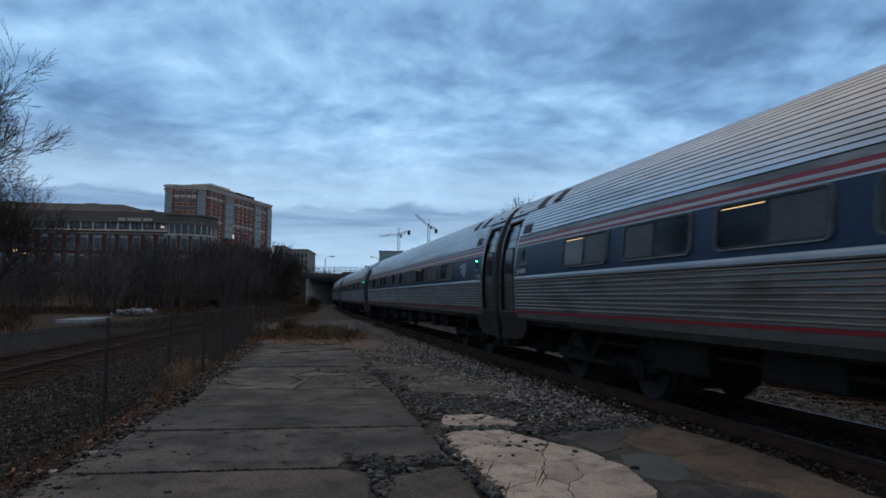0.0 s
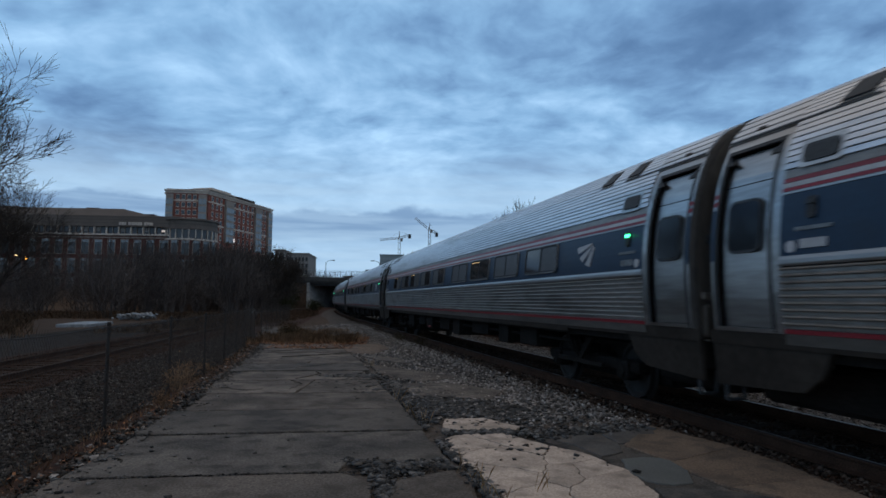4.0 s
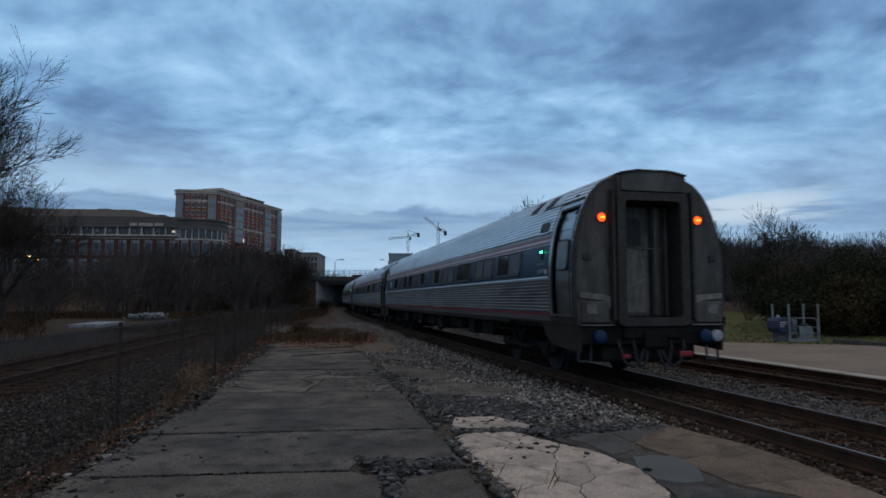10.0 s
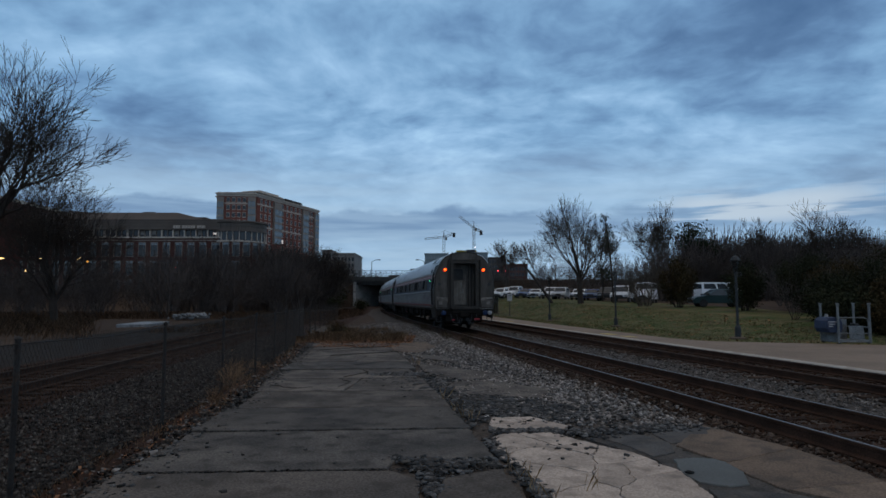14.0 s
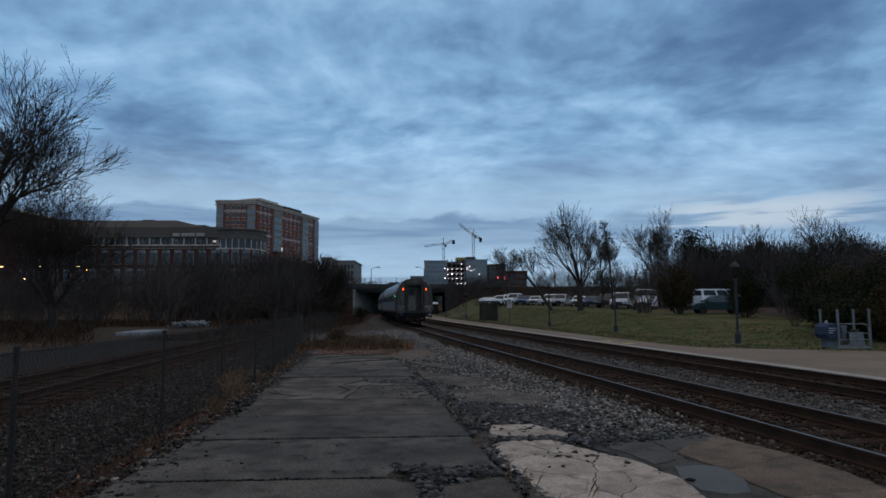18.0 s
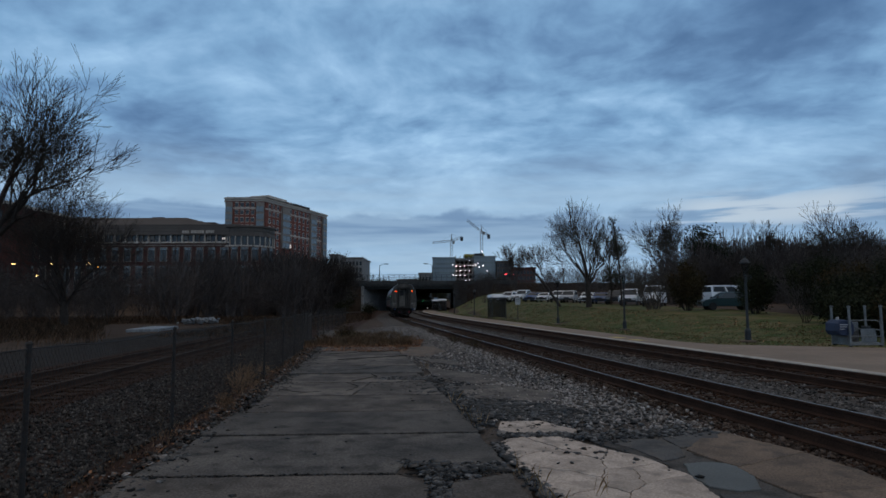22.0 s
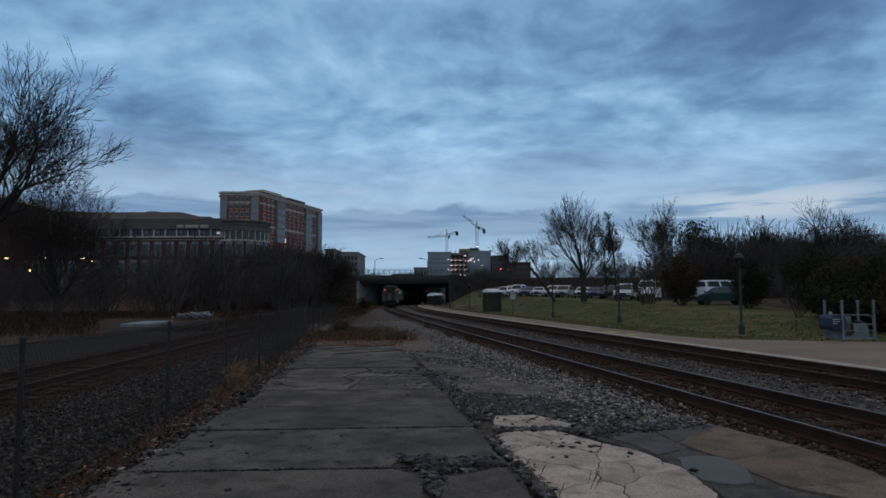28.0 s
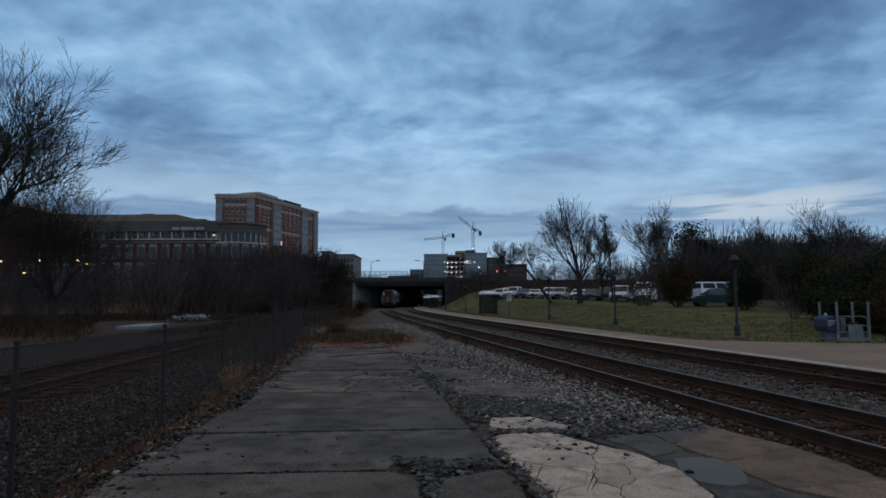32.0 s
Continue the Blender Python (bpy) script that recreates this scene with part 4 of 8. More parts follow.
bits = np.concatenate([scatter(70, -2.6, 6, -3.6, 20, 0.5, PZ + 0.006, 51), scatter(60, -1.5, 5, -1.8, 22, 0.9, PZ + 0.004, 52), scatter(30, 0.8, 8.6, 1.6, 8.5, 0.2, PZ + 0.002, 12), scatter(30, 1.0, 7.6, 2.2, 6.6, 0.3, PZ + 0.002, 54)])
stones("loose_bits", "dark bits of asphalt lying on the slabs", bits, (0.012, 0.05), M["crumb"], 53, 0.4)
kerb = 4 + 23 * np.random.RandomState(61).rand(260)
stones("edge_rubble", "pale broken concrete bits along the fence", np.stack([plat_left(kerb) - 0.2 + np.random.RandomState(62).randn(260) * 0.13, kerb, np.full(260, -0.15)], 1), (0.015, 0.07), M["stone"], 63, 0.5)
edge_y = np.random.RandomState(14).rand(3500) * 22 + 4
edge = np.stack([plat_left(edge_y) - 0.12 + np.random.RandomState(15).randn(3500) * 0.14, edge_y, np.full(3500, -0.16)], 1)
over_y = 4 + 21 * np.random.RandomState(17).rand(1300)
over = np.stack([plat_left(over_y) + 0.12 + np.random.RandomState(18).randn(1300) * 0.13, over_y, np.full(1300, PZ + 0.004)], 1)
stones("edge_rubble", "dark crumbs spilled over the slab ends", over, (0.008, 0.042), M["crumb"], 19, 0.4)
stones("edge_rubble", "rubble and stones along the platform edge", edge, (0.015, 0.06), M["stone_dark"], 16, 0.6)
stones("gravel_patch", "loose gravel spread over the broken platform", np.concatenate([scatter(5000, 1.8, 9.4, -0.6, 22.0, 0.75, -0.135, 17), scatter(3500, 2.4, 9.2, 1.2, 14.0, 0.55, -0.135, 18), scatter(5000, -0.9, 21.0, -3.6, 46.0, 0.9, -0.14, 20)]), (0.016, 0.045), M["stone"], 19)


# ---------------------------------------------------------------- the far platform
def far_platform():
    t = thing("station_platform", "long low station platform with pale surface and white edge", "platform", kind="structure")
    ss = list(np.arange(6, 60, 2.0)) + list(np.arange(60, 215, 4.0))
    back = [float(np.interp(s, [6, 21, 23, 26, 60, 215], [15.0, 14.5, 8.5, 7.75, 8.4, 8.8])) for s in ss]
    z = -0.09
    vs, fs = [], []
    for s, b in zip(ss, back):
        vs += [on_track(s, 5.98, z), on_track(s, b, z), on_track(s, b, z - 0.4)]
    k = 3
    for i in range(len(ss) - 1):
        fs += [(k * i + j, k * i + j + 1, k * i + j + 4, k * i + j + 3) for j in range(2)]
    part("surface", Shape().add(vs, fs), M["platform"], t)
    vs, fs = [], []
    for s in ss:
        vs += [on_track(s, 5.66, z - 0.16), on_track(s, 5.62, z - 0.14), on_track(s, 5.62, z), on_track(s, 5.64, z + 0.012), on_track(s, 5.96, z + 0.012), on_track(s, 5.98, z)]
    for i in range(len(ss) - 1):
        fs += [(6 * i + j, 6 * i + j + 1, 6 * i + j + 7, 6 * i + j + 6) for j in range(5)]
    part("edge_strip", Shape().add(vs, fs), M["white_edge"], t, "white painted platform edge")
    vs, fs = [], []
    for s in ss:
        vs += [on_track(s, 5.68, -0.5), on_track(s, 5.68, z - 0.15)]
    for i in range(len(ss) - 1):
        fs.append((2 * i, 2 * i + 1, 2 * i + 3, 2 * i + 2))
    part("platform_face", Shape().add(vs, fs), M["bridge_dark"], t)
    part("kerb", ribbon([8 + 1.0 * k for k in range(15)], [(14.35, -0.12), (14.35, 0.03), (14.4, 0.05), (14.52, 0.05), (14.56, -0.12)], "kerb", M["bridge_dark"]), None, t, "low dark kerb at the back of the platform")
    for s, ln in ((27.5, 0.9), (29.6, 1.1), (47.5, 0.8), (49.5, 0.5)):
        part("yellow_mark", Shape().box(-ln / 2, ln / 2, -0.25, 0.25, 0, 0.006), M["yellow_paint"], t, "worn yellow paint mark", m=track_pose(s, 6.5, z))


far_platform()


# ---------------------------------------------------------------- bridge
def bridge():
    # unseen depth is stretched so the deck's shade darkens the track and train
    D = 150
    b = thing("road_bridge", "dark concrete road bridge over the tracks with railing", "bridge", pose(-9.6, 158, 0.49, 0, 0, 2) @ Matrix.Diagonal((0.684, 0.684, 0.684, 1)))
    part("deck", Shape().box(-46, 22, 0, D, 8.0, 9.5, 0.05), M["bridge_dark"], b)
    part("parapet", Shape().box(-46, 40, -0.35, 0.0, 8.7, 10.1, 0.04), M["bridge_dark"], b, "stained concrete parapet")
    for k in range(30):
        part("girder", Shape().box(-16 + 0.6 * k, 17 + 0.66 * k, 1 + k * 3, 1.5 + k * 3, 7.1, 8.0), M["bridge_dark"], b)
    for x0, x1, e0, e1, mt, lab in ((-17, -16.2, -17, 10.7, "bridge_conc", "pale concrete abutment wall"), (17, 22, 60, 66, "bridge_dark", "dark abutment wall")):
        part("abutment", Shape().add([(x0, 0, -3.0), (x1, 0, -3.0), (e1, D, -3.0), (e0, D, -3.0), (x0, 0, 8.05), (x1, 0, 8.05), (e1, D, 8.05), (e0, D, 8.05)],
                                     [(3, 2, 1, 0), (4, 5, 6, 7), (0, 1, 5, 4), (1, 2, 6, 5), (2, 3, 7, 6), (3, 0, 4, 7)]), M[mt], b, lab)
    part("wing_wall", Shape().add([(-17, 0.5, -3.0), (-16.1, 0.5, -3.0), (-7.2, 24, -3.0), (-9, 26, -3.0), (-17, 0.5, 8.0), (-16.1, 0.5, 8.0), (-7.2, 24, 8.0), (-9, 26, 8.0)],
                                  [(3, 2, 1, 0), (4, 5, 6, 7), (0, 1, 5, 4), (1, 2, 6, 5), (2, 3, 7, 6), (3, 0, 4, 7)]), M["bridge_conc"], b, "pale concrete wing wall")
    for x0, x1 in ((-70, -17.2), (22.1, 110)):
        part("approach", Shape().box(x0, x1, 0.4, D - 2, -3, 9.2, 0.2), M["earth"], b, "dark earth bank carrying the road")
    for k in range(40):
        x = -42 + k * 1.95
        part("railing_post", Shape().box(x - 0.08, x + 0.08, -0.22, -0.1, 10.1, 12.4), M["dark_metal"], b)
    for z in (10.6, 11.2, 11.8, 12.3):
        part("railing_bar", Shape().box(-44, 36, -0.18, -0.14, z, z + 0.1), M["dark_metal"], b)


bridge()


# ---------------------------------------------------------------- train
CAR = 26.85
OUTLINE = [(1.47, 0.80), (1.515, 1.0), (1.55, 1.3), (1.575, 1.65), (1.58, 1.95), (1.57, 2.25), (1.545, 2.5), (1.505, 2.75), (1.44, 3.02), (1.34, 3.29), (1.20, 3.55), (0.99, 3.77), (0.70, 3.91), (0.35, 3.975), (0.0, 3.99)]


def outline_at(z0, z1, n):
    """Points of the car's outline between two heights, evenly by length."""
    P = np.array(OUTLINE)
    d = np.r_[0, np.cumsum(np.hypot(*np.diff(P, axis=0).T))]
    dd = np.linspace(0, d[-1], 800)
    y, z = np.interp(dd, d, P[:, 0]), np.interp(dd, d, P[:, 1])
    for _ in range(30):
        y[1:-1], z[1:-1] = (y[:-2] + 2 * y[1:-1] + y[2:]) / 4, (z[:-2] + 2 * z[1:-1] + z[2:]) / 4
    a, b = np.interp(z0, z, dd), np.interp(z1, z, dd)
    q = np.linspace(a, b, n)
    return np.stack([np.interp(q, dd, y), np.interp(q, dd, z)], 1)


def proud(P, d):
    """The outline pushed outward by d (a number or a row of them)."""
    t = np.gradient(P, axis=0)
    t /= np.linalg.norm(t, axis=1)[:, None]
    return P + np.stack([t[:, 1], -t[:, 0]], 1) * np.asarray(d).reshape(-1, 1)


BEAD = (0.0, 0.0, 0.0, 0.0, 0.0, 0.9, 1.0, 0.7)
GROOVE = (-1.1, 1.0, 1.0, 1.0, 1.0, 1.0, 1.0, 1.0)


def skin(z0, z1, x0, x1, side, d=0.0, ribs=0, depth=0.014, n=6, thick=0.02, rib=GROOVE):
    """A strip of the car's side; with ribs it is corrugated lengthwise."""
    if ribs:
        w = len(rib)
        n = ribs * w + 1
        P = outline_at(z0, z1, n)
        P = proud(P, [d + depth * rib[k % w] for k in range(n)])
    else:
        P = proud(outline_at(z0, z1, n), d)
    I = proud(P, -thick) if not ribs else proud(outline_at(z0, z1, n), d - thick)
    vs = []
    for x in (x0, x1):
        vs += [(x, side * y, z) for y, z in P] + [(x, side * y, z) for y, z in I]
    m = 2 * n
    fs = [(k, k + 1, m + k + 1, m + k) for k in range(n - 1)]
    fs += [(0, m, m + n, n), (n - 1, 2 * n - 1, m + 2 * n - 1, m + n - 1)]
    fs += [tuple([*range(n), *range(2 * n - 1, n - 1, -1)]), tuple([m + k for k in (*range(n - 1, -1, -1), *range(n, 2 * n))])]
    if side > 0:
        fs = [f[::-1] for f in fs]
    return Shape().add(vs, fs)


def rounded(w, h, r=0.12, n=5):
    """Outline of a rounded rectangle about the middle."""
    out = []
    for cx, cy, a0 in ((w / 2 - r, h / 2 - r, 0), (-w / 2 + r, h / 2 - r, 90), (-w / 2 + r, -h / 2 + r, 180), (w / 2 - r, -h / 2 + r, 270)):
        for k in range(n):
            a = radians(a0 + 90 * k / (n - 1))
            out.append((cx + r * math.cos(a), cy + r * math.sin(a)))
    return out


def plate(poly, x, z, side, z_of=None, d=0.0, thick=0.012, tilt=None):
    """A flat plate on the car's side, its middle at x, z."""
    P = outline_at(z - 0.25, z + 0.25, 3)
    (y0, za), (y1, zb) = P[0], P[2]
    lean = math.atan2(y0 - y1, zb - za)
    yc = P[1][0] + d
    sh = Shape()
    m = Matrix.Translation((x, side * yc, z)) @ Matrix.Rotation(side * lean, 4, "X") @ Matrix.Rotation(radians(90), 4, "X")
    if side > 0:
        m = Matrix.Translation((x, side * yc, z)) @ Matrix.Rotation(lean, 4, "X") @ Matrix.Rotation(radians(-90), 4, "X")
    else:
        m = Matrix.Translation((x, side * yc, z)) @ Matrix.Rotation(-lean, 4, "X") @ Matrix.Rotation(radians(90), 4, "X")
    sh.prism(poly, -thick, thick, m)
    return sh


def frame_ring(w, h, r, t, x, z, side, d):
    """A rounded frame on the car's side."""
    P = outline_at(z - 0.25, z + 0.25, 3)
    lean = math.atan2(P[0][0] - P[2][0], P[2][1] - P[0][1])
    m = Matrix.Translation((x, side * (P[1][0] + d), z)) @ Matrix.Rotation(side * lean, 4, "X") @ Matrix.Rotation(radians(-90 * side), 4, "X")
    a, b = rounded(w, h, r), rounded(w - 2 * t, h - 2 * t, max(r - t, 0.02))
    n = len(a)
    vs = [m @ Vector((*p, -0.01)) for p in a] + [m @ Vector((*p, 0.022)) for p in a] + [m @ Vector((*p, 0.022)) for p in b] + [m @ Vector((*p, -0.01)) for p in b]
    fs = []
    for k in range(n):
        j = (k + 1) % n
        fs += [(k, j, n + j, n + k), (n + k, n + j, 2 * n + j, 2 * n + k), (2 * n + k, 2 * n + j, 3 * n + j, 3 * n + k)]
    return Shape().add(vs, fs)


WINDOWS_A = [3.75, 5.84, 7.93, 10.02, 12.1, 14.87, 17.0, 19.1, 21.24]
WINDOWS_B = [4.99, 7.08, 9.15, 11.23, 13.9, 15.98, 18.07, 20.17, 22.28]


def bogie(car, x):
    b = part("bogie", Shape().box(-1.75, 1.75, -1.02, -0.84, 0.42, 0.62, 0.03).box(-1.75, 1.75, 0.84, 1.02, 0.42, 0.62, 0.03).box(-0.35, 0.35, -1.0, 1.0, 0.4, 0.66, 0.03),
             M["under"], car, m=pose(x, 0, 0))
    # added solid box blocks the bright ballast and darkens the space between wheels
    part("brake_rigging", Shape().box(-2.0, 2.0, -0.62, 0.62, 0.24, 0.92, 0.05), M["under"], b, "black box added between the wheels to keep the underside dark")
    for sx in (-1.3, 1.3):
        w = Shape()
        for sy in (-0.755, 0.755):
            s = -1 if sy < 0 else 1
            m = Matrix.Translation((0, sy, 0)) @ Matrix.Rotation(radians(-90 * s), 4, "X")
            w.lathe([(0.40, -0.07), (0.50, -0.065), (0.49, -0.04), (0.46, -0.03), (0.455, 0.065), (0.40, 0.07), (0.37, 0.03), (0.18, 0.015), (0.16, 0.08), (0.09, 0.09)], 28, m)
        w.tube((0, -0.9, 0), (0, 0.9, 0), 0.075, n=10)
        for k in range(4):
            a = k * math.pi / 2
            w.box(-0.03, 0.03, -0.845, -0.80, -0.03, 0.03, m=Matrix.Rotation(a, 4, "Y") @ Matrix.Translation((0.25, 0, 0)))
        part("wheelset", w, M["wheel"], b, m=pose(sx, 0, 0.46))
        for sy in (-1, 1):
            part("axle_box", Shape().box(sx - 0.17, sx + 0.17, sy * 0.95 - 0.12, sy * 0.95 + 0.12, 0.3, 0.62, 0.04).tube((sx, sy * 1.06, 0.46), (sx, sy * 1.10, 0.46), 0.12, 0.1, 12), M["under"], b)
    for sy in (-1, 1):
        part("spring", Shape().lathe([(0.13, 0.6), (0.17, 0.63), (0.13, 0.66), (0.17, 0.7), (0.13, 0.74), (0.17, 0.78), (0.13, 0.82)], 12, Matrix.Translation((0, sy * 0.95, 0))), M["under"], b)
        part("bracket", Shape().add([(-0.55, sy * 1.16, 0.95), (0.55, sy * 1.16, 0.95), (0.38, sy * 1.16, 0.95), (0.06, sy * 1.16, 0.5), (-0.06, sy * 1.16, 0.5), (-0.38, sy * 1.16, 0.95)] +
                                    [(x_, sy * 1.22, z_) for x_, z_ in ((-0.55, 0.95), (0.55, 0.95), (0.38, 0.95), (0.06, 0.5), (-0.06, 0.5), (-0.38, 0.95))],
                                    [(2, 1, 4, 3), (5, 3, 4, 0), (8, 9, 10, 7), (11, 6, 10, 9), (1, 7, 10, 4), (0, 4, 10, 6), (2, 3, 9, 8), (5, 11, 9, 3)])
             .box(-0.9, 0.9, sy * 1.19 - 0.03, sy * 1.19 + 0.03, 0.46, 0.54, 0.01), M["under"], b, "steel bolster anchor bracket")
    return b


def span(a, b):
    return min(a, b), max(a, b)


def car_end(car, sgn):
    """End wall with its diaphragm, door and fittings; sgn -1 is the rear."""
    P = outline_at(1.10, 3.99, 40)
    full = [(y, z) for y, z in P] + [(-y, z) for y, z in P[::-1][1:]]
    n = len(full)
    X0 = sgn * 13.285
    X1 = sgn * 13.425
    # the wall, drawn in a little all round, and the rounded bow that leads to it
    small = [(y * 0.955, 1.10 + (z - 1.10) * 0.985) for y, z in full]
    flat = Matrix(((0, 0, 1, 0), (1, 0, 0, 0), (0, 1, 0, 0), (0, 0, 0, 1)))
    right = [p for p in small[:n // 2 + 1] if p[0] >= 0.60]
    top = [p for p in small if abs(p[0]) < 0.60]
    xs = span(X0, X0 - sgn * 0.05)
    for g in (1, -1):
        poly = [(g * 0.60, 1.10)] + [(g * y, z) for y, z in right] + [(g * 0.60, top[0][1])]
        part("end_wall", Shape().prism(poly, *xs, flat), M["end_grime"], car, "sooty stainless end wall")
    part("end_wall_top", Shape().prism([(0.60, 3.42), (0.60, top[0][1])] + top + [(-0.60, top[0][1]), (-0.60, 3.42)], *xs, flat), M["end_grime"], car)
    part("end_wall_foot", Shape().box(*xs, -0.60, 0.60, 1.10, 1.24), M["end_dark"], car)
    rows = []
    for k in range(5):
        t = k / 4 * math.pi / 2
        f = 1 - (1 - math.cos(t)) * 0.045
        rows.append([(sgn * (13.215 + 0.072 * math.sin(t)), y * f, 1.10 + (z - 1.10) * (1 - (1 - math.cos(t)) * 0.015)) for y, z in full])
    vs = [p for r in rows for p in r]
    part("end_bow", Shape().add(vs, [(i * n + k, i * n + k + 1, (i + 1) * n + k + 1, (i + 1) * n + k) for i in range(4) for k in range(n - 1)]), M["end_dark"], car, "dark rounded edge of the coach end", True)
    # gangway frame: stands out from the wall round a deep opening
    a, b = rounded(1.50, 2.50, 0.14), rounded(1.14, 2.18, 0.08)
    k = len(a)
    vs = []
    for xx, q in ((X0, a), (X1 - sgn * 0.02, a), (X1, [(y * 0.985, z * 0.99) for y, z in a]), (X1, b), (X0 - sgn * 0.02, b)):
        vs += [(xx, y, 2.33 + z) for y, z in q]
    fs = [(r * k + j, r * k + (j + 1) % k, (r + 1) * k + (j + 1) % k, (r + 1) * k + j) for r in range(4) for j in range(k)]
    part("diaphragm", Shape().add(vs, fs), M["end_dark"], car, "blackened rubber gangway frame")
    # a deep opening, its shade put into black walls, with the inner door at its back, beside folded gate leaves
    D = X0 - sgn * 0.42
    for g in (1, -1):
        part("recess_side", Shape().box(*span(X0 - sgn * 0.052, D), *span(g * 0.60, g * 0.64), 1.2, 3.44), M["end_dark"], car)
    part("recess_head", Shape().box(*span(X0 - sgn * 0.052, D), -0.60, 0.60, 3.42, 3.46), M["end_dark"], car)
    part("recess_floor", Shape().box(*span(X0 - sgn * 0.052, D), -0.60, 0.60, 1.2, 1.24), M["end_dark"], car)
    part("recess_back", Shape().box(*span(D, D - sgn * 0.02), -0.64, 0.64, 1.2, 3.46), M["black"], car)
    Q = -sgn
    part("end_door", Shape().box(*span(D, D + sgn * 0.03), *span(Q * -0.18, Q * 0.56), 1.26, 3.36, 0.01), M["door_grime"], car, "streaked grimy end door")
    part("door_panel", Shape().box(*span(D + sgn * 0.03, D + sgn * 0.045), *span(Q * -0.12, Q * 0.53), 1.32, 2.52, 0.008), M["door_pale"], car, "pale streaked lower door panel")
    turn = Matrix.Translation((D + sgn * 0.042, Q * 0.24, 2.86)) @ Matrix.Rotation(radians(90), 4, "Z") @ Matrix.Rotation(radians(90), 4, "X")
    part("door_window", Shape().prism(rounded(0.44, 0.5, 0.08), -0.008, 0.008, turn), M["brown_glass"], car, "dark brown door window")
    part("window_rim", Shape().prism(rounded(0.52, 0.58, 0.1), -0.012, 0.0, turn), M["black"], car)
    for k, y in enumerate((0.24, 0.33, 0.42, 0.51)):
        part("gate_leaf", Shape().box(*span(D, D + sgn * (0.05, 0.09)[k % 2]), *span(-Q * y, -Q * (y + 0.06)), 1.26, 3.38, 0.012), M["end_grime" if k % 2 else "end_dark"], car, "folded steel gate leaf")
    part("handrail", Shape().path([(X0 - sgn * 0.1, -Q * 0.16, 1.3), (X0 - sgn * 0.1, -Q * 0.16, 3.3)], 0.02), M["end_grime"], car)
    part("crossbar", Shape().path([(X0 - sgn * 0.12, Q * 0.58, 2.58), (X0 - sgn * 0.12, -Q * 0.3, 2.52)], 0.014), M["end_grime"], car)
    part("chain", Shape().path([(X0 - sgn * 0.1, Q * 0.16, 2.55), (X0 - sgn * 0.1, Q * 0.12, 2.25), (X0 - sgn * 0.1, Q * 0.04, 1.96), (X0 - sgn * 0.1, Q * 0.2, 1.9), (X0 - sgn * 0.1, Q * 0.4, 1.8), (X0 - sgn * 0.1, Q * 0.58, 1.68)], 0.013), M["grey_metal"], car, "sagging safety chain")
    # square hood over the gangway with a thin dark roof
    part("roof_hood", Shape().add([(X0, -0.66, 3.56), (X0, 0.66, 3.56), (X0, 0.66, 3.90), (X0, 0.34, 3.965), (X0, -0.34, 3.965), (X0, -0.66, 3.90)] +
                                  [(X1 + sgn * 0.01, y, z) for y, z in ((-0.66, 3.60), (0.66, 3.60), (0.66, 3.895), (0.34, 3.96), (-0.34, 3.96), (-0.66, 3.895))],
                                  [(5, 4, 3, 2, 1, 0), (6, 7, 8, 9, 10, 11)] + [(j, (j + 1) % 6, 6 + (j + 1) % 6, 6 + j) for j in range(6)]), M["end_grime"], car, "square sooty hood over the gangway")
    part("hood_roof", Shape().add([(xx, y, z + dz) for xx in (sgn * 13.2, X1 + sgn * 0.04) for dz in (0.0, 0.035) for y, z in ((-0.69, 3.898), (-0.34, 3.963), (0.34, 3.963), (0.69, 3.898))],
                                  [(0, 1, 9, 8), (1, 2, 10, 9), (2, 3, 11, 10), (4, 12, 13, 5), (5, 13, 14, 6), (6, 14, 15, 7), (8, 9, 13, 12), (9, 10, 14, 13), (10, 11, 15, 14), (0, 8, 12, 4), (3, 7, 15, 11)]), M["end_dark"], car)
    for s in (-1, 1):
        part("side_flange", Shape().box(*span(X0, X0 + sgn * 0.15), *span(s * 0.79, s * 0.84), 1.2, 3.62, 0.012), M["end_dark"], car)
        part("hood_bracket", Shape().box(*span(X0, X1 - sgn * 0.02), *span(s * 0.64, s * 0.70), 3.5, 3.88, 0.015), M["end_grime"], car)
        L_ = [(0.86, 1.64), (0.98, 1.67), (1.46, 1.70), (1.46, 1.62), (1.02, 1.57), (0.86, 1.42)]
        vs = [(X0, s * y, z) for y, z in L_] + [(X0 + sgn * 0.06, s * y, z - 0.01) for y, z in L_]
        part("ledge", Shape().add(vs, [tuple(range(6)), tuple(range(11, 5, -1))] + [(j, (j + 1) % 6, 6 + (j + 1) % 6, 6 + j) for j in range(6)]), M["ledge_grime"], car, "pressed steel ledge")
        part("lower_panel", Shape().box(*span(X0, X0 + sgn * 0.07), *span(s * 0.9, s * 1.44), 1.14, 1.55, 0.03), M["end_grime"], car)
        part("notice", Shape().box(*span(X0 + sgn * 0.07, X0 + sgn * 0.076), *span(s * 1.14, s * 1.34), 1.32, 1.5), M["ledge_grime"], car, "faded pale notice")
        part("latch", Shape().box(*span(X0, X0 + sgn * 0.035), s * 1.30 - 0.07, s * 1.30 + 0.07, 2.3, 2.42, 0.01), M["dark_metal"], car)
        part("sill_line", Shape().box(*span(X0, X0 + sgn * 0.08), *span(s * 0.8, s * 1.44), 1.10, 1.118), M["steel_dim_dirty"], car)
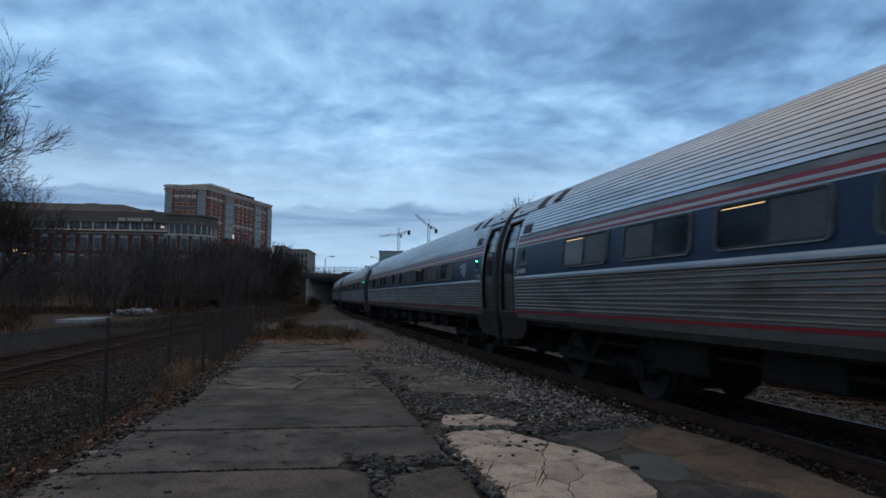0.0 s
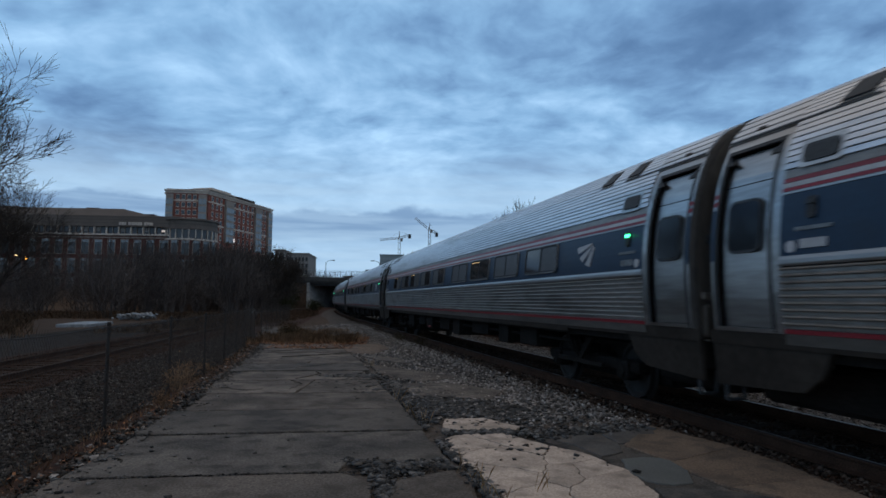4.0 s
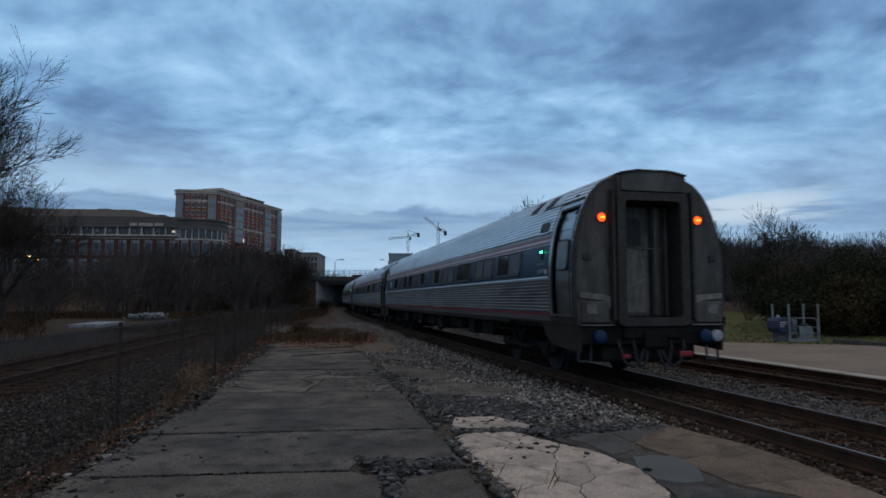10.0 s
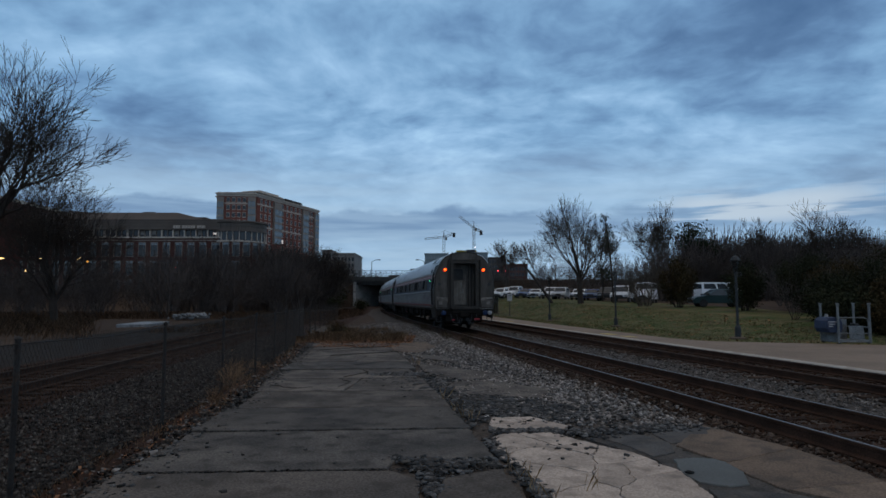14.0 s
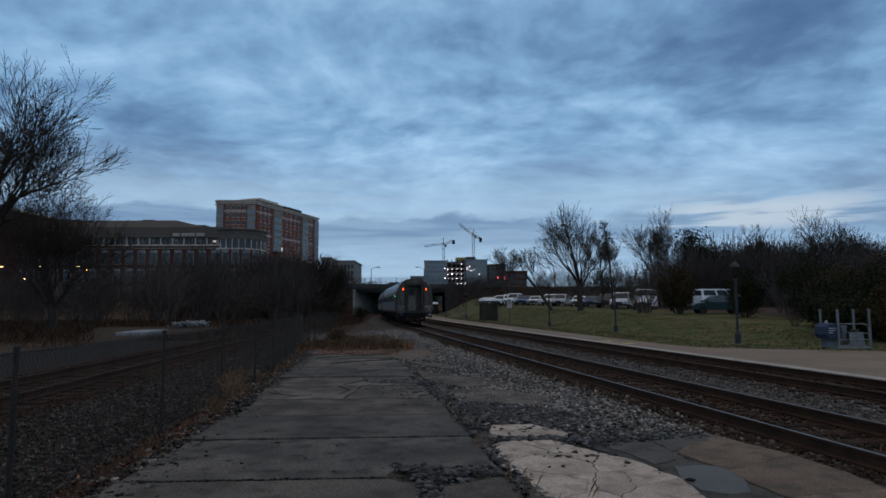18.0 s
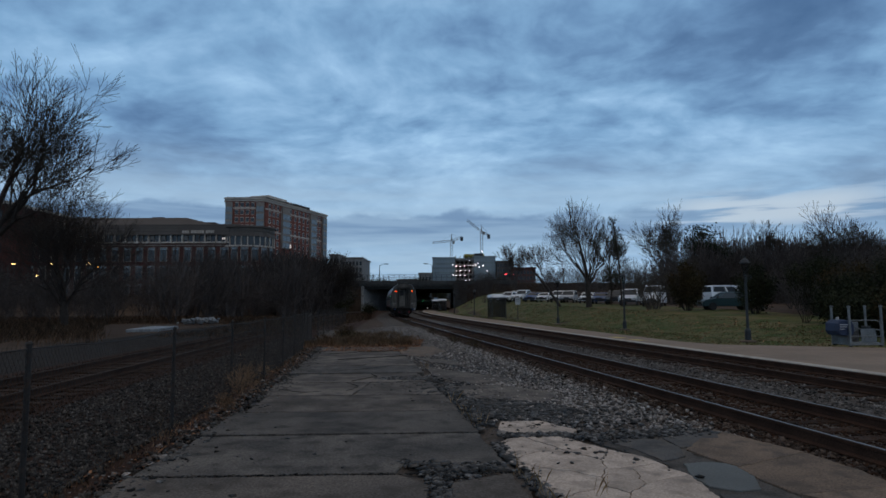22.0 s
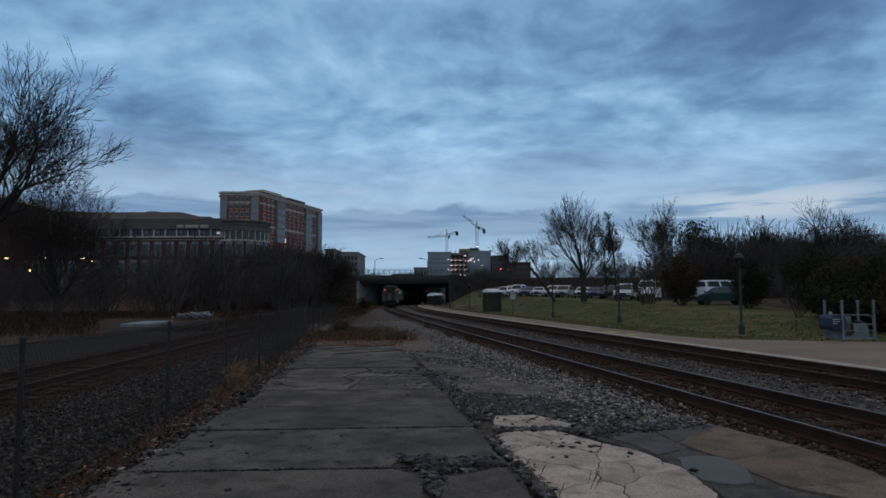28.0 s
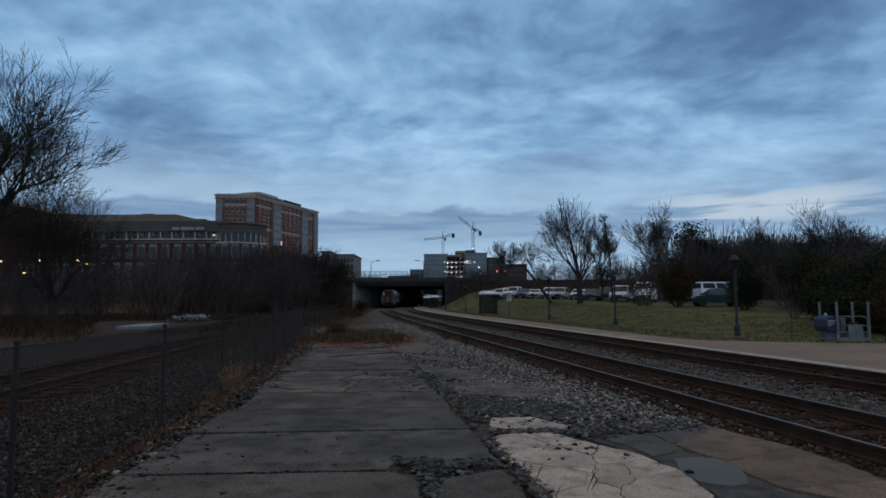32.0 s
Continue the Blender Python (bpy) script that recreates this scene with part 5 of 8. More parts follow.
        part("connector", Shape().lathe([(0.125, 0.0), (0.125, 0.08), (0.10, 0.10), (0.03, 0.11)], 16, Matrix.Translation((X0, s * 1.08, 0.90)) @ Matrix.Rotation(radians(90 * sgn), 4, "Y")), M["blue_lens"], car, "blue round electrical connector")
        part("stirrup", Shape().path([(X0 - sgn * 0.1, s * 1.44, 0.9), (X0 - sgn * 0.1, s * 1.44, 0.45), (X0 - sgn * 0.1, s * 1.2, 0.45), (X0 - sgn * 0.1, s * 1.2, 0.9)], 0.022), M["dark_metal"], car)
    yc = 1.32 if sgn > 0 else -1.32
    part("connector_cap", Shape().lathe([(0.11, 0.0), (0.11, 0.09), (0.09, 0.11), (0.03, 0.12)], 16, Matrix.Translation((X0, yc, 0.90)) @ Matrix.Rotation(radians(90 * sgn), 4, "Y")), M["white_lens"], car, "white round cap")
    part("end_sill", Shape().box(*span(X0 - sgn * 0.3, X0 + sgn * 0.01), -1.46, 1.46, 0.74, 1.09, 0.03), M["under"], car)
    # added black block: the shadow under the coach end, along with its gear
    part("draft_gear", Shape().box(*span(X0 - sgn * 1.7, X0 - sgn * 0.12), -0.95, 0.95, 0.42, 0.9, 0.06), M["under"], car, "black block standing in for draft gear and shade under the coach end")
    part("buffer_beam", Shape().box(*span(X0 - sgn * 0.2, X0 + sgn * 0.1), -0.62, 0.62, 0.86, 1.08, 0.02), M["under"], car)
    part("coupler", Shape().box(*span(X0 - sgn * 0.6, X0 + sgn * 0.12), -0.14, 0.14, 0.72, 0.98, 0.03).box(*span(X0 - sgn * 0.02, X0 + sgn * 0.14), -0.22, 0.22, 0.66, 1.02, 0.06), M["under"], car, "steel knuckle coupler")
    for y in (-0.62, -0.36, 0.4, 0.7):
        pts = [(X0 - sgn * 0.05, y, 0.92), (X0 + sgn * 0.06, y, 0.7), (X0 + sgn * 0.05, y * 0.85, 0.42), (X0 + sgn * 0.03, y * 0.6, 0.34), (X0 + sgn * 0.05, y * 0.4, 0.46), (X0, y * 0.25, 0.7)]
        part("hose", Shape().path(pts, 0.026), M["black"], car, "hanging black brake hose")
    part("hose_coupling", Shape().box(*span(X0 + sgn * 0.03, X0 + sgn * 0.1), -0.78, -0.5, 0.52, 0.62, 0.02).box(*span(X0 + sgn * 0.03, X0 + sgn * 0.09), 0.5, 0.66, 0.5, 0.58, 0.02), M["red"], car, "dull red hose coupling")


def side_parts(car, side, lit, windows):
    x0, x1 = -13.425 + 1.28, 13.425 - 1.28
    sh = part("lower_side", skin(1.31, 1.93, x0, x1, side, 0.0, ribs=9, depth=0.026, rib=BEAD), M["steel_dim_dirty"], car, "horizontally ribbed stainless lower side")
    part("sill_strip", skin(1.15, 1.26, x0, x1, side, 0.002, n=3), M["sill_steel"], car, "grimy plain steel strip under the red stripe")
    part("sill", skin(1.05, 1.15, x0 + 2.6, x1 - 2.6, side), M["skirt_grime"], car)
    for a, b in ((-13.325, x0 + 2.6), (x1 - 2.6, 13.325)):
        part("skirt", skin(1.10, 1.25, a, b, side), M["skirt_grime"], car)
    for a in (-1, 1):
        part("end_skirt", Shape().add([(a * 13.305, side * 1.515, 1.12), (a * 11.625, side * 1.515, 1.12), (a * 11.775, side * 1.49, 0.85), (a * 12.025, side * 1.47, 0.68), (a * 13.305, side * 1.47, 0.62),
                                       (a * 13.305, side * 1.43, 1.12), (a * 11.625, side * 1.43, 1.12), (a * 11.775, side * 1.43, 0.85), (a * 12.025, side * 1.43, 0.68), (a * 13.305, side * 1.43, 0.62)],
                                      [(0, 1, 2, 3, 4), (9, 8, 7, 6, 5), (0, 5, 6, 1), (1, 6, 7, 2), (2, 7, 8, 3), (3, 8, 9, 4), (4, 9, 5, 0)]), M["skirt_grime"], car)
    part("lower_stripe", skin(1.262, 1.306, x0, x1, side, 0.006, n=3), M["red"], car, "dark red stripe along the sill")
    part("belt_rail", skin(1.94, 2.04, x0, x1, side, 0.012, ribs=1, depth=0.014, rib=(0, 0.7, 1, 1, 1, 1, 0.7, 0.3)), M["belt_steel"], car, "smooth bright steel belt rail")
    part("window_band", skin(2.045, 2.67, x0, x1, side, 0.0, n=6), M["blue"], car, "navy blue window band")
    part("upper_stripe", skin(2.675, 2.70, x0, x1, side, 0.005, n=3), M["belt_steel"], car)
    part("upper_stripe", skin(2.703, 2.738, x0, x1, side, 0.006, n=3), M["red"], car, "thin red stripe")
    part("upper_stripe", skin(2.741, 2.79, x0, x1, side, 0.005, n=3), M["white_stripe"], car)
    part("upper_stripe", skin(2.793, 2.838, x0, x1, side, 0.006, n=3), M["red"], car, "thin red stripe")
    part("cant_rail", skin(2.841, 2.93, x0, x1, side, 0.006, n=4), M["steel_dim_dirty"], car, "plain steel band above the stripes")
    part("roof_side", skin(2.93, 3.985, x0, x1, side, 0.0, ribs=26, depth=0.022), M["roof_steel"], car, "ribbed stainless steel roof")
    for i, r in enumerate(windows):
        x = -13.425 + r
        w = part("window", frame_ring(1.64, 0.55, 0.10, 0.016, x, 2.395, side, 0.008), M["steel_dim_dirty"], car)
        for j, dx in enumerate((-0.385, 0.385)):
            part("pane", plate(rounded(0.765, 0.50, 0.05, 3), x + dx, 2.397, side, d=0.010, thick=0.010), M["train_blind"] if (i * 2 + j) % 9 in (0, 2, 3, 6, 7) else M["train_glass"], w)
        part("gasket", frame_ring(1.61, 0.52, 0.085, 0.03, x, 2.397, side, 0.010), M["black"], w)
        part("mullion", plate([(-0.02, -0.25), (0.02, -0.25), (0.02, 0.25), (-0.02, 0.25)], x, 2.397, side, d=0.016, thick=0.014), M["black"], w)
        if i in lit:
            part("ceiling_glow", plate([(-0.72, -0.006), (-0.02, -0.006), (-0.02, 0.006), (-0.72, 0.006)] if side < 0 else [(0.05, -0.006), (0.72, -0.006), (0.72, 0.006), (0.05, 0.006)], x, 2.605, side, d=0.014, thick=0.012), M["warm_strip"], w, "warm ceiling light seen through the glass")
    for a in (-1, 1):
        # vestibule: plain steel with a recessed sliding door
        xa, xb = sorted((a * 12.145, a * 12.285))
        part("vestibule_panel", skin(1.255, 3.36, xa, xb, side, 0.004, n=16), M["steel"], car)
        xa, xb = sorted((a * 13.145, a * 13.218))
        part("vestibule_panel", skin(1.255, 3.36, xa, xb, side, 0.004, n=16), M["steel"], car)
        xa, xb = sorted((a * 12.145, a * 13.218))
        part("vestibule_top", skin(3.44, 3.985, xa, xb, side, 0.0, ribs=11, depth=0.02), M["roof_steel"], car)
        part("door_header", skin(3.362, 3.44, xa, xb, side, 0.004, n=4), M["steel"], car, "plain steel header over the door")
        xa, xb = sorted((a * 12.285, a * 13.145))
        d = part("door", skin(1.30, 3.30, xa + 0.02, xb - 0.02, side, -0.055, n=14), M["steel"], car, "recessed sliding steel door with dark window")
        part("window_rim", frame_ring(0.52, 0.60, 0.1, 0.035, (xa + xb) / 2, 2.42, side, -0.046), M["dark_metal"], d)
        part("door_window", plate(rounded(0.46, 0.54, 0.08), (xa + xb) / 2, 2.42, side, d=-0.03, thick=0.012), M["train_glass"], d)
        part("door_joint", skin(2.915, 2.925, xa + 0.03, xb - 0.03, side, -0.05, n=3), M["dark_metal"], d)
        for e in (xa, xb):
            part("door_seal", skin(1.26, 3.36, e - 0.025, e + 0.025, side, 0.008, n=12), M["black"], d)
        part("door_head", skin(3.315, 3.36, xa, xb, side, 0.006, n=3), M["black"], d)
        for e, sg in ((xa, 1), (xb, -1)):
            part("door_corner", plate([(sg * p, q) for p, q in ((0, 0.07), (0, -0.13), (0.03, -0.05), (0.07, 0.0), (0.14, 0.03), (0.14, 0.07))][::sg * (1 if side > 0 else -1)], e, 3.24, side, d=-0.004, thick=0.012), M["black"], d)
        part("threshold", skin(1.255, 1.30, xa, xb, side, 0.012, n=3), M["steel"], d)
        part("gutter", skin(3.46, 3.485, min(a * 11.2, a * 13.2), max(a * 11.2, a * 13.2), side, 0.03, n=3), M["dark_metal"], car)
        for z0, mt in ((2.703, "red"), (2.793, "red")):
            xa2, xb2 = sorted((a * 13.15, a * 13.215))
            part("end_stripe", skin(z0, z0 + 0.05, xa2, xb2, side, 0.01, n=3), M[mt], car)
        part("end_patch", skin(2.05, 2.65, min(a * 13.15, a * 13.215), max(a * 13.15, a * 13.215), side, 0.01, n=5), M["blue"], car)
        part("indicator_light", plate([(-0.05, -0.018), (0.05, -0.018), (0.05, 0.018), (-0.05, 0.018)], a * 11.745, 2.55, side, d=0.03, thick=0.012), M["green_lamp"] if a < 0 else M["dark_metal"], car, "small green door light")
        part("indicator_box", plate(rounded(0.11, 0.22, 0.03, 3), a * 11.745, 2.5, side, d=0.006, thick=0.016), M["black"], car)
        part("grille", plate(rounded(0.42, 0.2, 0.04, 3), a * 11.705, 3.06, side, d=0.02, thick=0.02), M["dark_metal"], car, "small dark vent box")
        part("grille_frame", plate(rounded(0.54, 0.3, 0.05, 3), a * 11.705, 3.06, side, d=0.012, thick=0.014), M["steel"], car)
        part("roof_lamp", plate(rounded(0.14, 0.05, 0.02, 3), a * 12.75, 3.56, side, d=0.03, thick=0.03), M["end_dark"], car)
        for k, dx in enumerate((11.45, 10.6)):
            part("roof_vent", plate([(-0.19, -0.15), (0.15, -0.15), (0.19, 0.15), (-0.15, 0.15)], a * dx, 3.62, side, d=0.045, thick=0.035), M["black"], car, "dark roof hatch")
            part("hatch_frame", plate([(-0.235, -0.19), (0.19, -0.19), (0.235, 0.19), (-0.19, 0.19)], a * dx, 3.62, side, d=0.022, thick=0.03), M["roof_steel"], car)
        part("number_mark", plate([(-0.16, -0.045), (0.16, -0.045), (0.16, 0.045), (-0.16, 0.045)], a * 11.725, 2.15, side, d=0.006, thick=0.008), M["white_stripe"] if a > 0 else M["grey_metal"], car, "pale lettering bar")
        part("round_label", plate(rounded(0.12, 0.12, 0.058, 6), a * 12.0, 2.13, side, d=0.006, thick=0.008), M["white_stripe"], car, "small round white label")
        part("number_mark", plate([(-0.22, -0.018), (0.22, -0.018), (0.22, 0.018), (-0.22, 0.018)], a * 11.725, 2.3, side, d=0.006, thick=0.008), M["grey_metal"], car)


def logo(car, x, side):
    for k in range(3):
        a0, a1 = radians(8 + 26 * k), radians(24 + 26 * k)
        poly = []
        for t in (0, 0.25, 0.5, 0.75, 1):
            a = a0 + (a1 - a0) * t
            poly.append((0.30 - 0.66 * math.cos(a), 0.2 - 0.42 * math.sin(a)))
        poly += [(0.30 - 0.14 * math.cos(a1), 0.2 - 0.10 * math.sin(a1)), (0.30 - 0.14 * math.cos(a0), 0.2 - 0.10 * math.sin(a0))]
        if side > 0:
            poly = [(-p[0], -p[1]) for p in poly]
        part("emblem_stripe", plate(poly, x, 2.36, side, d=0.006, thick=0.008), M["white_stripe"], car, "pale swoosh emblem stripe")


def make_car(lit, windows):
    car = thing("passenger_coach", "ribbed stainless steel passenger coach with navy window band and red stripes", "train car", group="coaches of the train")
    for side in (-1, 1):
        side_parts(car, side, lit, windows)
    part("floor_pan", Shape().box(-13.285, 13.285, -1.42, 1.42, 1.0, 1.14), M["under"], car)
    # solid black box fills the coach in place of its dark interior
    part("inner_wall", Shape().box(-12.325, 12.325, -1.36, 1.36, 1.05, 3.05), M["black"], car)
    part("roof_ridge", Shape().box(-13.2, 13.2, -0.12, 0.12, 3.965, 4.0, 0.01), M["steel"], car)
    rr = random.Random(3)
    for x, w, h, y0 in ((-7.0, 1.0, 0.5, 1.0), (-5.4, 0.7, 0.55, 1.02), (-3.3, 1.5, 0.42, 0.98), (-1.0, 0.8, 0.6, 1.05), (0.7, 1.3, 0.5, 1.0), (2.9, 1.0, 0.58, 1.04), (4.6, 1.1, 0.45, 0.98), (6.6, 1.2, 0.55, 1.02)):
        for s in (-1, 1):
            a, b = sorted((s * (y0 + 0.28), s * (y0 - 0.55)))
            h *= 0.88
            part("equipment_box", Shape().box(x - w / 2, x + w / 2, a, b, 1.0 - h, 1.0, 0.03), M["under"], car, "grimy underfloor equipment box")
    part("pipe", Shape().path([(-9, -1.2, 0.84), (9, -1.2, 0.84)], 0.03).path([(-9, 1.2, 0.84), (9, 1.2, 0.84)], 0.03), M["under"], car)
    part("air_tank", Shape().tube((-8.6, -0.5, 0.62), (-7.7, -0.5, 0.62), 0.2, n=14), M["under"], car)
    part("red_tag", Shape().box(2.7, 3.0, -1.335, -1.325, 0.62, 0.67).box(2.7, 3.0, 1.325, 1.335, 0.62, 0.67), M["red"], car, "small red marking")
    for sgn in (-1, 1):
        car_end(car, sgn)
    for x in (-9.35, 9.35):
        bogie(car, x)
    return car


coaches = [make_car((), WINDOWS_A), make_car((2, 6, 8), WINDOWS_B)]
for k in range(5):
    coaches.append(copy_thing(coaches[1], pose(0, 0, 0)))
for s in (1, -1):
    logo(coaches[1], -13.425 + 3.0, s)
    logo(coaches[0], 13.425 - 3.35, s)
    logo(coaches[2], -13.425 + 3.0, s)
    part("marker_lamp", Shape().lathe([(0.078, 0.0), (0.078, 0.03), (0.052, 0.06), (0.015, 0.068)], 16, Matrix.Translation((-13.285, s * 1.0, 3.09)) @ Matrix.Rotation(radians(-90), 4, "Y")), M["amber"], coaches[0], "glowing orange-red marker lamp", True)
    part("lamp_core", Shape().box(-13.36, -13.345, s * 1.0 - 0.045, s * 1.0 + 0.045, 3.078, 3.1, 0.004), M["filament"], coaches[0], "bright lamp filament")
    part("lamp_bezel", Shape().lathe([(0.1, 0.0), (0.1, 0.02), (0.085, 0.03)], 16, Matrix.Translation((-13.285, s * 1.0, 3.09)) @ Matrix.Rotation(radians(-90), 4, "Y")), M["dark_metal"], coaches[0])
tagged(coaches[0], "last stainless steel coach with orange marker lamps on its sooty end")

# where the train's tail stands along the line at each time
TAIL_T = [0, 1, 2, 3, 3.5, 5.5, 6, 7, 8, 9, 10, 11, 12, 13, 14, 17, 19, 21, 23, 25, 28, 30, 32]
TAIL_S = [-38.4, -33.7, -28.95, -24.1, -21.65, -11.8, -9.3, -4.2, 0.95, 6.15, 11.4, 16.7, 21.8, 27.0, 32.25, 48.6, 59.8, 71.2, 82.9, 94.8, 113.4, 126.1, 138.8]


def tail(t):
    """Smooth between the rows."""
    T, V = np.array(TAIL_T, float), np.array(TAIL_S)
    k = np.gradient(V, T)
    i = min(max(int(np.searchsorted(T, t)) - 1, 0), len(T) - 2)
    h, u = T[i + 1] - T[i], (t - T[i]) / (T[i + 1] - T[i])
    return float((2 * u ** 3 - 3 * u ** 2 + 1) * V[i] + (u ** 3 - 2 * u ** 2 + u) * h * k[i] + (-2 * u ** 3 + 3 * u ** 2) * V[i + 1] + (u ** 3 - u ** 2) * h * k[i + 1])


def motions():
    times = [0.5 * k for k in range(65)]
    for i, car in enumerate(coaches):
        rows = []
        for t in times:
            s = tail(t) + CAR / 2 + CAR * i
            a, b = on_track(s - 9.35), on_track(s + 9.35)
            c = (a + b) / 2
            rows.append((t, pose(c.x, c.y, 0, 0, 0, math.degrees(math.atan2(b.y - a.y, b.x - a.x)))))
        walk(car, rows)
    # turning wheels of the last three coaches
    for i, car in enumerate(coaches[:3]):
        for w in [o for o in car.children_recursive if o.name.startswith("wheelset")]:
            rest = w.matrix_basis.translation.copy()
            rows = []
            for k in range(321):
                t = k / 10
                rows.append((t, pose(*rest, 0, math.degrees((tail(t) - tail(0)) / 0.46) % 360, 0)))
            walk(w, rows)


# ---------------------------------------------------------------- plants
def seg_mesh(name, segs, material, sides=3):
    """Tapered twigs from rows of start, end and radii."""
    A = np.array([s[0] for s in segs], float)
    B = np.array([s[1] for s in segs], float)
    r0, r1 = np.array([s[2] for s in segs])[:, None], np.array([s[3] for s in segs])[:, None]
    d = B - A
    d /= np.linalg.norm(d, axis=1)[:, None] + 1e-9
    ref = np.where(abs(d[:, 2:3]) > 0.9, [[1.0, 0, 0]], [[0, 0, 1.0]])
    u = np.cross(d, ref)
    u /= np.linalg.norm(u, axis=1)[:, None]
    w = np.cross(d, u)
    V = []
    for P, r in ((A, r0), (B, r1)):
        for k in range(sides):
            t = 2 * math.pi * k / sides
            V.append(P + (u * math.cos(t) + w * math.sin(t)) * r)
    V = np.stack(V, 1)
    n = len(segs)
    F = np.array([(k, (k + 1) % sides, sides + (k + 1) % sides, sides + k) for k in range(sides)])
    F = F[None] + (np.arange(n) * 2 * sides)[:, None, None]
    return V.reshape(-1, 3), F.reshape(-1, 4)


def limb(rng, segs, p, d, length, r, levels, spread, lift, minr, tips):
    """A curving piece of branch that forks at its end and bears a side shoot."""
    turn = Vector((rng.uniform(-1, 1), rng.uniform(-1, 1), rng.uniform(-0.5, 0.5)))
    for k in range(3):
        d = (d + Vector((rng.uniform(-1, 1), rng.uniform(-1, 1), rng.uniform(-0.8, 0.8))) * 0.11 + turn * 0.09 + Vector((0, 0, lift * 0.22))).normalized()
        q = p + d * length / 3
        r2 = max(r * 0.9, minr)
        segs.append((tuple(p), tuple(q), r, r2))
        p, r = q, r2
        if k == 1 and levels:
            side = Matrix.Rotation(rng.uniform(0, 2 * math.pi), 3, d) @ d.orthogonal().normalized()
            w = spread * rng.uniform(1.0, 1.7)
            limb(rng, segs, p, (d * math.cos(w) + side * math.sin(w)).normalized(), length * rng.uniform(0.5, 0.8), max(r * 0.5, minr), levels - 1, spread, lift, minr, tips)
    if tips is not None and levels <= 1:
        tips.append(p.copy())
    if levels:
        side = Matrix.Rotation(rng.uniform(0, 2 * math.pi), 3, d) @ d.orthogonal().normalized()
        for sg, f in ((1, 0.78), (-1, 0.62)):
            w = spread * rng.uniform(0.35, 0.95) * sg
            limb(rng, segs, p, (d * math.cos(w) + side * math.sin(w)).normalized(), length * rng.uniform(0.68, 0.9), max(r * f, minr), levels - 1, spread, lift, minr, tips)


def grow(rng, segs, p, d, length, r, depth, kids, spread, lift, minr, tips=None):
    """A whole limb that reaches about the given length."""
    levels = (1, 2, 3, 5, 6)[depth]
    limb(rng, segs, p, d, length * 1.25 / sum(0.79 ** k for k in range(levels + 1)), r, levels, spread, lift, minr, tips)


def tree_parts(seed, height, trunk_h, r, limbs, depth, kids, spread, lift, minr, reach, lean=0.0, tips=None, arms=()):
    rng = random.Random(seed)
    trunk, segs = [], []
    p, d, rr = Vector((0, 0, -0.3)), Vector((lean, 0, 1)).normalized(), r
    n = 5
    for k in range(n):
        q = p + d * (trunk_h + 0.3) / n
        trunk.append((tuple(p), tuple(q), rr, rr * 0.92))
        p, rr = q, rr * 0.92
        d = (d + Vector((rng.uniform(-1, 1), rng.uniform(-1, 1), 0.4)) * 0.07).normalized()
    for k in range(limbs):
        a = 2 * math.pi * (k + rng.uniform(-0.3, 0.3)) / limbs
        out = rng.uniform(0.35, 1.0) * reach
        nd = (Vector((math.cos(a) * out, math.sin(a) * out, 1.0)) + Vector((lean, 0, 0))).normalized()
        z = rng.uniform(0.62, 1.0)
        grow(rng, segs, Vector((p.x * z, p.y * z, trunk_h * z)), nd, (height - trunk_h) * rng.uniform(0.5, 0.72), rr * rng.uniform(0.4, 0.62), depth, kids, spread, lift, minr, tips)
    grow(rng, segs, p, d, (height - trunk_h) * 0.7, rr * 0.75, depth, kids, spread, lift, minr, tips)
    for z, ad, ln in arms:
        grow(rng, segs, Vector((p.x * z / trunk_h, p.y * z / trunk_h, z)), Vector(ad).normalized(), ln, rr * 0.6, depth, kids, spread, lift, minr, tips)
    top = max(s[1][2] for s in segs)
    k = height / top
    sc = lambda L: [((a[0], a[1], a[2] * k), (b[0], b[1], b[2] * k), x, y) for a, b, x, y in L]
    return sc(trunk), sc(segs), k


def bare_tree(label, m, seed, height, trunk_h, r, limbs=6, depth=3, kids=2, spread=0.55, lift=0.25, minr=0.012, reach=0.8, lean=0.0, twig="bark", arms=()):
    t = thing("bare_tree", label, "tree", m)
    trunk, segs, _ = tree_parts(seed, height, trunk_h, r, limbs, depth, kids, spread, lift, minr, reach, lean, None, arms)
    V, F = seg_mesh("trunk", trunk, None, 9)
    part("trunk", big_mesh("trunk", V, F, M["bark"], True), None, t)
    V, F = seg_mesh("crown", segs, None, 3)
    part("crown", big_mesh("crown", V, F, M[twig]), None, t, "bare leafless branches and twigs")
    return t


def leaf_cloud(rng, centres, n, spread, size, droop=0.0):
    """Small leaves in clumps about the centres."""
    C = np.array([tuple(c) for c in centres])
    k = rng.randint(0, len(C), n)
    P = C[k] + rng.randn(n, 3) * np.array(spread)
    a, b = rng.rand(n, 3) - 0.5, rng.rand(n, 3) - 0.5
    a /= np.linalg.norm(a, axis=1)[:, None]
    b /= np.linalg.norm(b, axis=1)[:, None]
    s = size * (0.5 + rng.rand(n, 1))
    V = np.stack([P - a * s, P + b * s * 0.5, P + a * s, P - b * s * 0.5], 1)
    return V.reshape(-1, 3), np.arange(4 * n).reshape(-1, 4)


